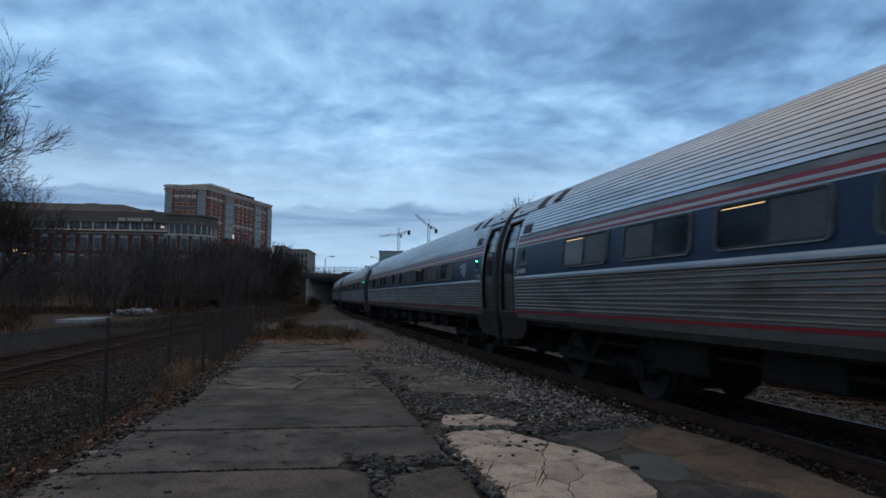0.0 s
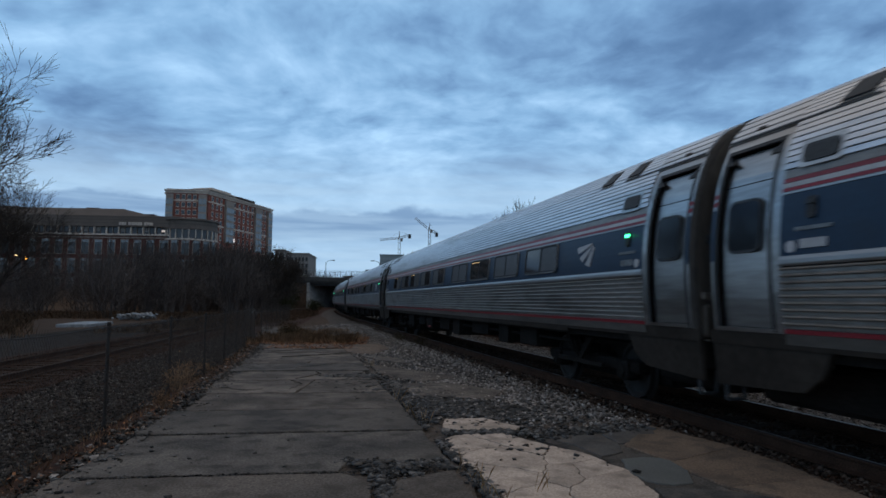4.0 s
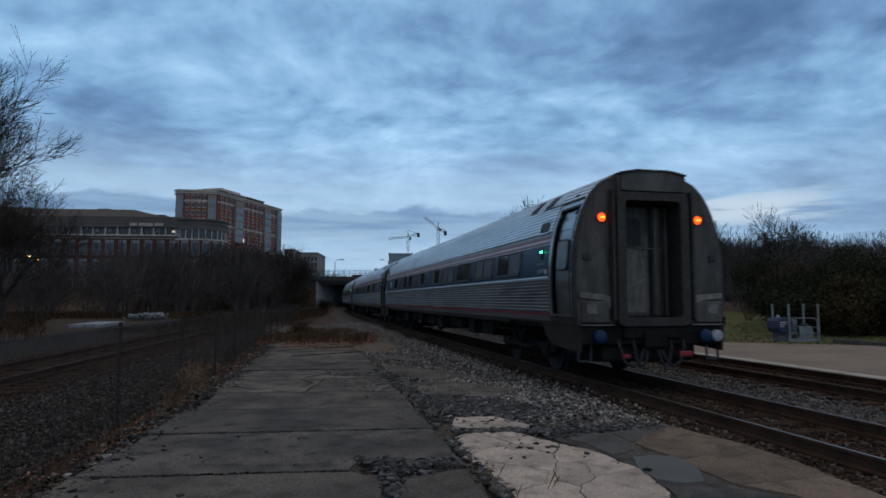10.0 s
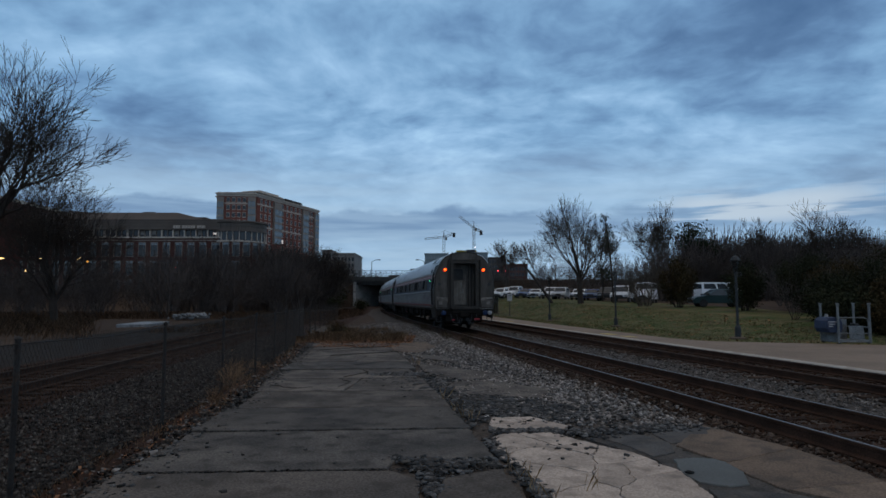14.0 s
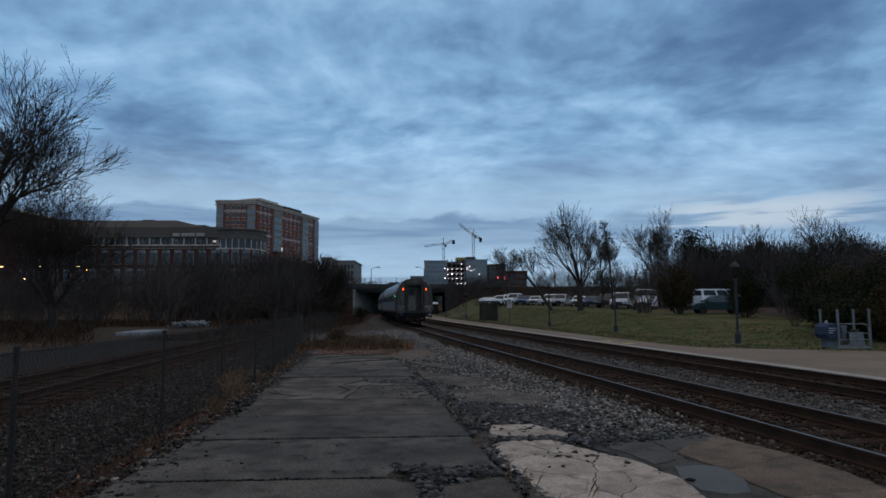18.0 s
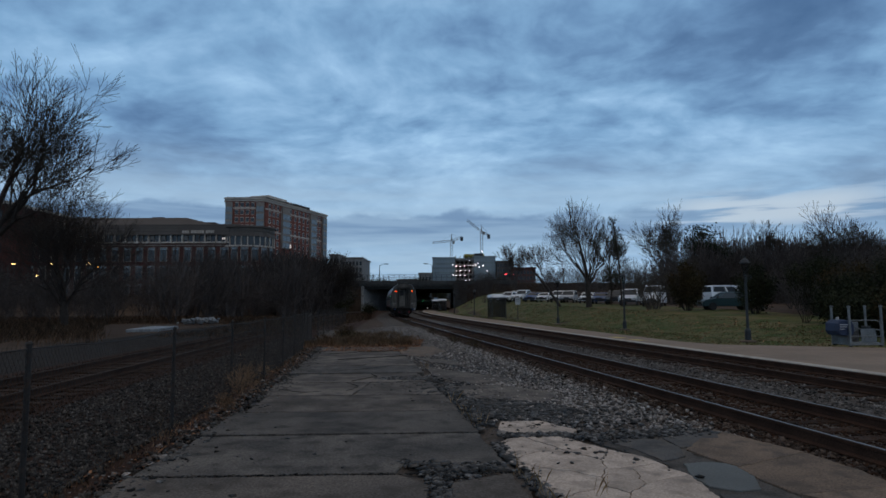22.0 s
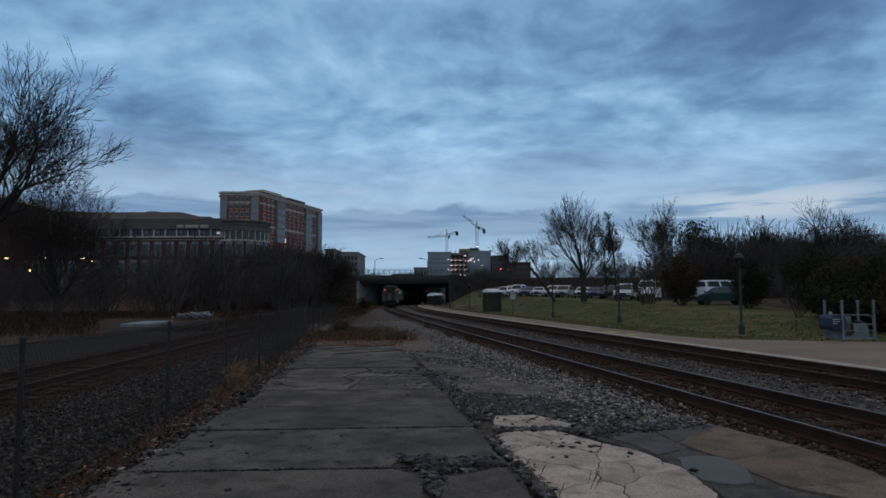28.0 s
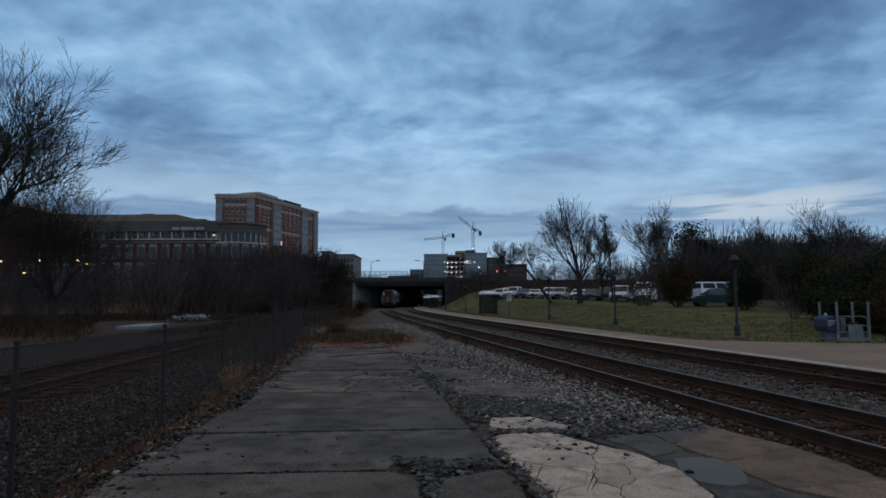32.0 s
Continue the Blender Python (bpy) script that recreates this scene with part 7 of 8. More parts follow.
def fence():
    f = thing("chain_link_fence", "old rusty chain-link fence on thin posts", "fence")
    top, low = 1.2, -0.16
    ys = [-1.2, 2.0, 5.35, 8.8, 12.0, 15.3, 18.4, 21.3, 24.1, 26.8, 29.9, 33, 36, 39.2, 42.3, 45.5, 49, 53, 57]
    for i, y in enumerate(ys):
        stout = abs(y - 26.8) < 0.2
        x = fence_x(min(y, 30)) - (0.0 if y < 30 else 0.10 * (y - 30))
        part("post", Shape().tube((x, y, low - 0.3), (x, y, top + (0.12 if stout else 0.02)), 0.04 if stout else 0.024, n=10).lathe([(0.028, 0), (0.03, 0.012), (0.02, 0.03), (0.008, 0.036)], 10, Matrix.Translation((x, y, top + (0.12 if stout else 0.02)))),
             M["galv"], f)
    yy = list(np.arange(-0.65, 30, 0.5))
    part("top_wire", sweep([(fence_x(y), y, top - 0.01 - 0.03 * math.sin((y - 2.0) / 3.3 * math.pi) ** 2) for y in yy], 0.006, 5), M["galv"], f)
    part("bottom_wire", sweep([(fence_x(y), y, low + 0.06) for y in yy], 0.004, 4), M["galv"], f)
    # woven diamonds
    pitch, hgt = 0.058, top - 0.02 - (low + 0.04)
    segs = []
    n = int((30 + 0.65 + hgt) / pitch)
    for k in range(n):
        for up in (0, 1):
            y0 = -0.65 + k * pitch - (0 if up else 0)
            pts = []
            for j in range(9):
                t = j / 8
                y = y0 + (t if up else -t) * hgt * 0.62
                if -0.65 <= y <= 29.8:
                    pts.append((fence_x(y) + (0.003 if up else -0.003), y, low + 0.04 + t * hgt))
            segs += [(a, b, 0.0021, 0.0021) for a, b in zip(pts, pts[1:])]
    segs += [((fence_x(y), y, top - 0.03), (fence_x(y) + 0.004, y + 0.012, top + 0.03), 0.002, 0.002) for y in np.arange(-0.6, 29.8, 0.06)]
    V, F = seg_mesh("mesh", segs, None, 3)
    part("wire_mesh", big_mesh("wire_mesh", V, F, M["wire"]), None, f, "woven wire diamonds")
    far = []
    for y0 in np.arange(30, 56.5, 0.16):
        x = lambda y: fence_x(30) - 0.10 * (y - 30)
        far += [((x(y0), y0, low), (x(y0 + 0.75), y0 + 0.75, top), 0.0025, 0.0025), ((x(y0 + 0.75), y0 + 0.75, low), (x(y0), y0, top), 0.0025, 0.0025)]
    V, F = seg_mesh("mesh", far, None, 3)
    part("wire_mesh", big_mesh("wire_mesh", V, F, M["wire"]), None, f)
    # loose bar and bent wire at the terminal post
    part("brace", Shape().tube((fence_x(26.8), 26.8, 1.0), (fence_x(29.9), 29.9, 1.12), 0.02, n=8), M["galv"], f)


fence()


# ---------------------------------------------------------------- buildings
def ring(w, h, jamb, trim, y0=-0.12, y1=0.02):
    """A window surround: head and sill deeper than the jambs."""
    a = [(-w / 2 - jamb, -h / 2 - trim), (w / 2 + jamb, -h / 2 - trim), (w / 2 + jamb, h / 2 + trim), (-w / 2 - jamb, h / 2 + trim)]
    b = [(-w / 2, -h / 2), (w / 2, -h / 2), (w / 2, h / 2), (-w / 2, h / 2)]
    vs = [(x, y, z) for y, q in ((y1, a), (y0, a), (y0, b), (y1, b)) for x, z in q]
    return Shape().add(vs, [(4 * i + j, 4 * i + (j + 1) % 4, 4 * i + 4 + (j + 1) % 4, 4 * i + 4 + j) for i in range(3) for j in range(4)])


def window_mesh(w, h, trim=0.16):
    return ring(w, h, 0.06, trim)


WIN_TRIM = window_mesh(1.2, 1.5, 0.26).mesh("window", M["trim"])
WIN_PANE = Shape().box(-0.6, 0.6, -0.05, 0.05, -0.75, 0.75).mesh("pane", M["win"])
WIN_LIT = Shape().box(-0.6, 0.6, -0.05, 0.05, -0.75, 0.75).mesh("pane", M["win_lit"])


def tower_wing(b, x0, y0, x1, y1, depth, top, columns, bays, first=3):
    """A wing whose front runs from (x0, y0) to (x1, y1), seen from the south-west."""
    L = math.hypot(x1 - x0, y1 - y0)
    ang = math.degrees(math.atan2(y1 - y0, x1 - x0))
    base = pose(x0, y0, 0, 0, 0, ang)
    w = part("wall", Shape().box(0, L, 0, depth, -1, top - 1.2), M["brick"], b, m=base)
    part("cornice", Shape().box(-0.7, L + 0.7, -0.7, depth + 0.7, top - 0.9, top - 0.3, 0.1).box(-0.35, L + 0.35, -0.35, depth + 0.35, top - 1.6, top - 0.9), M["trim"], b, "pale stone cornice", m=base)
    part("roof", Shape().box(0, L, 0, depth, top - 0.3, top, 0.05), M["panel_grey"], b, m=base)
    for z in (top - 4.6, top - 13.3, top - 28):
        part("string_course", Shape().box(-0.12, L + 0.12, -0.16, 0.0, z, z + 0.55), M["trim"], b, "pale stone band", m=base)
    floors = [top - 3.0 - 2.9 * k for k in range(12)]
    for fx in columns:
        for k, z in enumerate(floors):
            win = part("window", WIN_TRIM, None, w, m=pose(fx * L, -0.02, z))
            part("pane", WIN_LIT if (int(fx * 97) + k * 5) % 61 == 0 else WIN_PANE, None, win, m=pose(0, 0, 0))
    for fx, wid, z0 in bays:
        bay = part("bay", Shape().box(fx * L - wid / 2, fx * L + wid / 2, -0.9, 0, z0, top - 2.0, 0.1), M["trim_dull"], b, "pale glazed bay", m=base)
        z = z0 + 0.3
        while z + 2.5 < top - 2.0:
            for s in (-1, 1):
                part("bay_window", Shape().box(fx * L + s * wid * 0.235 - wid * 0.21, fx * L + s * wid * 0.235 + wid * 0.21, -0.96, -0.86, z, z + 2.1), M["win_pale"], bay)
            z += 2.9


def tower():
    b = thing("apartment_building", "tall red brick apartment building with pale trim and glazed bays", "building")
    tower_wing(b, -84.6, 238, -70.2, 239.5, 22, 43.0, (0.28, 0.42, 0.56, 0.7), ((0.09, 2.6, 28), (0.90, 3.0, 8)))
    tower_wing(b, -70.0, 240.2, -55.2, 286, 18, 43.0, (0.06, 0.12, 0.18, 0.38, 0.45, 0.52, 0.59, 0.66, 0.83, 0.88), ((0.285, 5.6, 24), (0.745, 5.0, 22), (0.955, 3.6, 6)))
    crown = pose(-70.0, 240.2, 0, 0, 0, math.degrees(math.atan2(45.8, 14.8)))
    part("crown", Shape().box(-1.0, 17.5, -0.9, 9, 43.0, 43.6, 0.12).box(1.5, 14.5, -0.4, 8, 43.6, 44.3, 0.12), M["trim"], b, "raised pale stone crown", m=crown)
    part("crown", Shape().box(19.5, 33.0, -0.5, 8, 43.0, 43.8, 0.1), M["panel_brown"], b, m=crown)
    for k in range(7):
        part("antenna", Shape().tube((-79 + k * 1.2, 245, 42.8), (-79 + k * 1.2, 245, 44.4 - 0.3 * (k % 3)), 0.06, n=5), M["dark_metal"], b)


tower()


def office():
    b = thing("office_building", "long dark brick office building with pale window strip and brown roof", "building")
    y = 150.0
    wall = part("wall", Shape().box(-112, -50, y, y + 30, -1, 16.35), M["brick_dark"], b)
    part("window_strip", Shape().box(-112, -50, y + 0.5, y + 29, 16.35, 18.4), M["win"], b, "dark continuous strip of glass")
    part("sill_band", Shape().box(-112.3, -49.8, y - 0.25, y + 0.1, 16.4, 16.75), M["trim"], b, "pale sill band")
    part("brick_band", Shape().box(-112.1, -49.9, y - 0.1, y + 0.0, 15.75, 16.0), M["trim_dull"], b, "thin stone course")
    part("fascia", Shape().box(-112.3, -49.8, y - 0.3, y + 30, 18.4, 21.0, 0.05), M["fascia"], b, "brown-grey fascia panel")
    for z in (19.2, 20.0, 20.6):
        part("fascia_joint", Shape().box(-112.2, -49.9, y - 0.34, y - 0.29, z, z + 0.09), M["panel_brown"], b)
    roof = [(-111, y + 1, 21.0), (-56, y + 1, 21.0), (-52, y + 28, 21.0), (-111, y + 28, 21.0), (-108, y + 5, 23.3), (-65, y + 5, 23.3), (-62, y + 22, 23.3), (-108, y + 22, 23.3)]
    part("roof", Shape().add(roof, [(0, 1, 5, 4), (1, 2, 6, 5), (2, 3, 7, 6), (3, 0, 4, 7), (4, 5, 6, 7)]), M["panel_brown"], b, "brown sloping metal roof")
    part("roof_step", Shape().box(-65, -57, y + 3, y + 20, 21.0, 21.9, 0.1), M["panel_brown"], b)
    for x0_, x1_, h_ in ((-98, -92, 24.3), (-83, -77, 23.9), (-76, -73, 24.2)):
        part("roof_box", Shape().box(x0_, x1_, y + 10, y + 18, 23.3, h_, 0.1), M["panel_brown"], b)
    for k in range(22):
        x = -110.5 + 2.75 * k
        part("mullion", Shape().box(x - 0.13, x + 0.13, y - 0.1, y + 0.6, 16.75, 18.4), M["trim"], b, "pale window pier")
        part("mullion", Shape().box(x + 1.22, x + 1.32, y + 0.2, y + 0.55, 16.75, 18.4), M["trim_dull"], b)
    for k in (14, 15, 17, 19):
        part("blind", Shape().box(-110.5 + 2.75 * k + 0.3, -110.5 + 2.75 * k + 1.15, y + 0.44, y + 0.49, 17.3, 18.3), M["far_panel"], b, "pale drawn blind")
    mesh_t = ring(1.55, 3.3, 0.12, 0.12).mesh("window", M["trim_dull"])
    mesh_p = Shape().box(-0.37, 0.37, -0.05, 0.05, -1.63, 1.0).mesh("pane", M["win"])
    # paler upper pane: the glass's reflection, put into its colour
    mesh_sheen = Shape().box(-0.37, 0.37, -0.05, 0.05, 1.08, 1.63).mesh("pane", M["win_pale"])
    for z in (13.65, 9.2, 4.8):
        for k in range(20):
            win = part("window", mesh_t, None, wall, m=pose(-109 + 2.92 * k, y - 0.02, z))
            for dx in (-0.4, 0.4):
                part("pane", mesh_p, None, win, m=pose(dx, 0, 0))
                part("pane", mesh_sheen, None, win, m=pose(dx, 0, 0))
    # drum at the corner
    m = Matrix.Translation((-49.5, y + 5.5, 0))
    drum = part("drum", Shape().lathe([(6.6, -1), (6.6, 15.6)], 36, m), M["brick_dark"], b, "rounded brick corner", True)
    part("drum_glass", Shape().lathe([(6.4, 15.6), (6.4, 18.0)], 36, m), M["win"], b)
    part("drum_band", Shape().lathe([(6.75, 18.0), (6.75, 18.5), (6.5, 18.5), (6.5, 20.2), (6.9, 20.2), (6.9, 20.6), (0.5, 20.8)], 36, m), M["fascia"], b, "brown-grey rounded parapet")
    part("drum_joint", Shape().lathe([(6.6, 19.2), (6.62, 19.25), (6.6, 19.3)], 36, m), M["panel_brown"], b)
    part("drum_band", Shape().lathe([(6.72, 15.5), (6.72, 15.85), (6.45, 15.85)], 36, m), M["trim"], b)
    for k in range(16):
        a = radians(170 + k * 13)
        part("mullion", Shape().box(-0.12, 0.12, -0.1, 0.1, 15.8, 18.0, m=m @ Matrix.Translation((6.5 * math.cos(a), 6.5 * math.sin(a), 0)) @ Matrix.Rotation(a, 4, "Z")), M["trim"], b)
    for z in (13.65, 9.2):
        for k in range(9):
            a = radians(176 + k * 21)
            t_ = m @ Matrix.Translation((6.58 * math.cos(a), 6.58 * math.sin(a), z)) @ Matrix.Rotation(a + math.pi / 2, 4, "Z")
            w_ = part("window", mesh_t, None, drum, m=t_)
            for dx in (-0.4, 0.4):
                part("pane", mesh_p, None, w_, m=pose(dx, 0, 0))
                part("pane", mesh_sheen, None, w_, m=pose(dx, 0, 0))
    # plain raised bars where the sign stands
    x = -63.6
    for w_ in (0.5, 0.45, 0.4, 0, 0.62, 0.45, 0.3, 0.22, 0.42, 0.42, 0, 0.45, 0.45, 0.45, 0.22):
        if w_:
            part("sign_bar", Shape().box(x, x + w_, y - 0.46, y - 0.34, 18.75, 19.45), M["trim"], b, "pale raised sign bar")
        x += (w_ or 0.25) + 0.13
    part("entrance_light", Shape().box(-54.2, -53.4, y + 0.42, y + 0.49, 17.3, 17.8), M["win_lit"], b, "lit window")


office()


def block(name, label, x0, x1, y0, y1, top, material, rows, cols, pane="win", size=0.62, lit=0, seed=1, trim=None):
    b = thing(name, label, "building")
    wall = part("wall", Shape().box(x0, x1, y0, y1, -1, top), M[material], b)
    part("parapet", Shape().box(x0 - 0.3, x1 + 0.3, y0 - 0.3, y1 + 0.3, top, top + 0.7, 0.05), M[trim or material], b)
    dx, dz = (x1 - x0) / cols, (top - 2.0) / rows
    me = Shape().box(-dx * size / 2, dx * size / 2, -0.08, 0.08, -dz * 0.3, dz * 0.3).mesh("window", M[pane])
    me2 = Shape().box(-dx * size / 2, dx * size / 2, -0.08, 0.08, -dz * 0.3, dz * 0.3).mesh("window", M["win_lit"])
    r = random.Random(seed)
    for i in range(rows):
        for j in range(cols):
            part("window", me2 if r.random() < lit else me, None, wall, m=pose(x0 + dx * (j + 0.5), y0 - 0.02, 1.2 + dz * (i + 0.5)))
    return b


block("office_building", "dark brown building at the edge of the site", -122, -100, 140, 165, 24.6, "brick_dark", 6, 7, trim="trim")
block("far_building", "grey building behind the bare thicket", -50, -40, 300, 330, 23.4, "far_panel", 7, 6, seed=3)
block("far_building", "grey building behind the bare thicket", -55, -50.4, 296, 320, 24.6, "far_panel", 7, 3, seed=13)
block("far_building", "low dark building beyond the bridge", -27, -15.4, 345, 370, 14.6, "panel_brown", 3, 7, seed=4)
block("far_building", "low pale building beyond the bridge", -15, -8, 352, 380, 18.4, "far_panel", 4, 4, seed=5)
block("glass_building", "blue-grey glass office block", -8.6, 6.6, 420, 450, 32.2, "glass_tower", 10, 8, "win_pale", 0.8, 0.0, 6)
block("glass_building", "blue-grey glass office block with ribbed facade", 19.4, 34.0, 421, 455, 33.0, "glass_tower", 10, 7, "win_pale", 0.7, 0.04, 7)
block("far_building", "dark block beside the glass offices", 34.5, 45.8, 418, 450, 29.5, "panel_brown", 8, 6, seed=8)
block("brick_building", "low red brick building beyond the car park", 44, 58, 400, 430, 24.0, "brick_dark", 6, 7, seed=9)


def site():
    b = thing("construction_site", "half-built concrete frame with bright work lights", "building")
    for k in range(10):
        z = 2 + 3.25 * k
        part("floor_slab", Shape().box(6.7, 19.3, 424, 448, z, z + 0.35), M["bridge_conc"], b)
    for i in range(5):
        for yy in (425, 436, 447):
            part("column", Shape().box(7.2 + i * 2.9 - 0.25, 7.2 + i * 2.9 + 0.25, yy - 0.25, yy + 0.25, -1, 34), M["bridge_conc"], b)
    part("back_wall", Shape().box(6.8, 19.2, 440, 441, -1, 33.5), M["panel_brown"], b)
    part("formwork", Shape().box(13, 27, 430, 446, 34.0, 35.7, 0.1), M["crane_yellow"], b, "yellow formwork on the top floor")
    part("formwork", Shape().box(20, 26, 428, 431, 33.8, 36), M["dark_metal"], b)
    r = random.Random(12)
    for k in range(40):
        x, z = r.choice((7.4, 10.2, 10.4, 13.4, 13.8, 16.6, 18.9)), 3.6 + 3.25 * r.randrange(1, 9)
        part("work_light", Shape().lathe([(0.0, -0.22), (0.22, 0), (0.0, 0.22)], 8, Matrix.Translation((x, 423.6, z + 0.8))), M["work_light"], b, "bright bare work light")
    for x, z in ((5.0, 27.5), (5.2, 20.8), (22.8, 26), (25.5, 27), (29.2, 19.5), (28.2, 23.5), (25.0, 36.4), (22, 28.5)):
        part("work_light", Shape().lathe([(0.0, -0.3), (0.3, 0), (0.0, 0.3)], 8, Matrix.Translation((x, 418.5, z))), M["work_light"], b, "bright bare work light")


site()


def lattice(sh, a, b, w, step, r):
    """A square lattice boom from a to b."""
    a, b = Vector(a), Vector(b)
    d = (b - a).normalized()
    u = Vector((0, 1, 0)) if abs(d.y) < 0.9 else Vector((1, 0, 0))
    v = d.cross(u).normalized()
    L = (b - a).length
    c = [(u * i + v * j) * w / 2 for i, j in ((-1, -1), (1, -1), (1, 1), (-1, 1))]
    for q in c:
        sh.tube(a + q, b + q, r, n=4)
    n = max(1, int(L / step))
    for k in range(n):
        p, q = a + d * L * k / n, a + d * L * (k + 1) / n
        for j in range(4):
            sh.tube(p + c[j], q + c[(j + 1) % 4], r * 0.6, n=3, caps=False)


def crane(x, y, base, top, tip, tail_, label):
    t = thing("tower_crane", label, "crane", pose(x, y, 0))
    sh = Shape()
    lattice(sh, (0, 0, base), (0, 0, top), 1.7, 2.2, 0.16)
    part("mast", sh, M["crane"], t)
    sh = Shape()
    lattice(sh, (0, 0, top), tip, 1.2, 2.0, 0.11)
    part("jib", sh, M["crane"], t)
    sh = Shape()
    lattice(sh, (0, 0, top), tail_, 1.3, 2.0, 0.14)
    part("counter_jib", sh, M["crane"], t)
    part("counterweight", Shape().box(tail_[0] - 1.0, tail_[0] + 1.0, -0.8, 0.8, tail_[2] - 2.6, tail_[2] + 0.4, 0.1), M["dark_metal"], t)
    part("tower_head", Shape().tube((0, 0, top), (0, 0, top + 5), 0.5, 0.12, 5), M["crane"], t)
    part("cab", Shape().box(0.8, 2.3, -0.8, 0.8, top - 2.2, top - 0.2, 0.1), M["crane"], t)
    part("tie_bar", Shape().tube((0, 0, top + 4.8), Vector(tip) * 0.6 + Vector((0, 0, top)) * 0.4, 0.06, n=4).tube((0, 0, top + 4.8), tail_, 0.06, n=4), M["dark_metal"], t)


crane(4.6, 450, -1, 47.0, (-14, 0, 45.6), (7.4, 0, 49.5), "tower crane with level jib over the building site")
crane(26.4, 450, -1, 53.5, (-10.5, 0, 62), (5.2, 0, 51.0), "tower crane with raised jib over the building site")


# ---------------------------------------------------------------- street furniture in the distance
def street_lamp(x, y, z, arm, label, head="street_glow", lit=True):
    g = 6.2 if 158 < y < 170 else float(ground_height([x], [y])[0]) - 0.1
    t = thing("street_lamp", label, "street lamp", pose(x, y, 0))
    part("pole", Shape().tube((0, 0, g), (0, 0, z), 0.12, 0.07, 8), M["dark_metal"], t)
    part("arm", Shape().path([(0, 0, z), (arm * 0.5, 0, z + 0.5), (arm, 0, z + 0.55)], 0.05), M["dark_metal"], t)
    part("lamp_head", Shape().box(arm - 0.5, arm + 0.5, -0.2, 0.2, z + 0.42, z + 0.62, 0.05), M["dark_metal"], t)
    if lit:
        part("lens", Shape().lathe([(0.06, -0.2), (0.28, -0.1), (0.3, 0.0), (0.06, 0.12)], 12, Matrix.Translation((arm, 0, z + 0.36))), M[head], t, "glowing warm lamp")


for x, y, z, a in ((-84.5, 120, 9.2, 1.0), (-77.0, 120, 9.2, 1.0), (-69.9, 120, 9.2, 1.0), (-79.6, 120, 6.9, 0.8)):
    street_lamp(x, y, z, a, "street lamp glowing orange behind the trees")
street_lamp(-17.1, 162, 11.4, 1.8, "unlit road lamp on the bridge", lit=False)
street_lamp(-26.7, 162, 12.8, -1.8, "unlit road lamp on the bridge", lit=False)
street_lamp(-3.4, 162, 11.4, -1.8, "unlit road lamp on the bridge", lit=False)


def traffic_signal(x, y, z, arm, count, material, label):
    g = float(ground_height([x], [y])[0]) - 0.1
    t = thing("traffic_signal", label, "traffic light", pose(x, y, 0))
    part("pole", Shape().tube((0, 0, g), (0, 0, z + 0.6), 0.14, 0.1, 8), M["dark_metal"], t)
    if count > 1:
        part("arm", Shape().tube((0, 0, z + 0.3), (arm, 0, z + 0.5), 0.09, 0.05, 8), M["dark_metal"], t)
    for k in range(count):
        cx = arm * (k + 1) / count if count > 1 else 0.35
        h = part("signal_head", Shape().box(cx - 0.18, cx + 0.18, -0.15, 0.15, z - 0.75, z + 0.35, 0.03), M["black"], t)
        part("lens", Shape().lathe([(0.24, 0), (0.2, 0.05), (0.03, 0.08)], 12, Matrix.Translation((cx, -0.15, z + 0.12)) @ Matrix.Rotation(radians(90), 4, "X")), M[material], h, "lit signal lens")


traffic_signal(31.6, 262, 13.6, -6.2, 2, "red_glow", "traffic signals showing red on the bridge road")
traffic_signal(24.6, 255, 8.6, 1, 1, "red_glow", "small signal showing red by the bridge road")
traffic_signal(-46.6, 110, 7.0, 1, 1, "red_glow", "red signal glowing among bare trees")
traffic_signal(-68.5, 122, 9.0, 1, 1, "amber_glow", "signal glowing among bare trees")


# railway signals seen under the bridge
def rail_signal(x, y, z, label):
    t = thing("railway_signal", label, "railway signal", pose(x, y, 0))
    part("mast", Shape().tube((0, 0, -0.4), (0, 0, z + 0.5), 0.08, n=8), M["dark_metal"], t)
    part("signal_head", Shape().box(-0.22, 0.22, -0.1, 0.1, z - 0.5, z + 0.4, 0.03), M["black"], t)
    part("lens", Shape().lathe([(0.15, 0), (0.12, 0.05), (0.03, 0.07)], 12, Matrix.Translation((0, -0.11, z)) @ Matrix.Rotation(radians(90), 4, "X")), M["green_glow"], t, "lit green lens")


rail_signal(-8.6, 300, 2.4, "green railway signal beyond the bridge")
rail_signal(-10.5, 262, 1.6, "green railway signal under the bridge")
rail_signal(-16.0, 250, 2.2, "green railway signal under the bridge")


def bollard_light(x, y):
    t = thing("bollard_light", "small white lamp on a short post by the far shelters", "lamp", pose(x, y, -0.1))
    part("post", Shape().tube((0, 0, 0), (0, 0, 0.55), 0.06, n=8), M["dark_metal"], t)
    part("lens", Shape().lathe([(0.07, 0.55), (0.08, 0.6), (0.07, 0.68), (0.02, 0.72)], 12), M["work_light"], t, "glowing white lens")


bollard_light(on_track(165, 6.4).x, on_track(165, 6.4).y)


# ---------------------------------------------------------------- parked vehicles
def paint(name, c, rough=0.3):
    return mat(name, c, tuple(0.9 * v for v in c), rough, 0.1, scale=1.0, fine=20, bump=0.0, grain=0.05, spec=0.6)


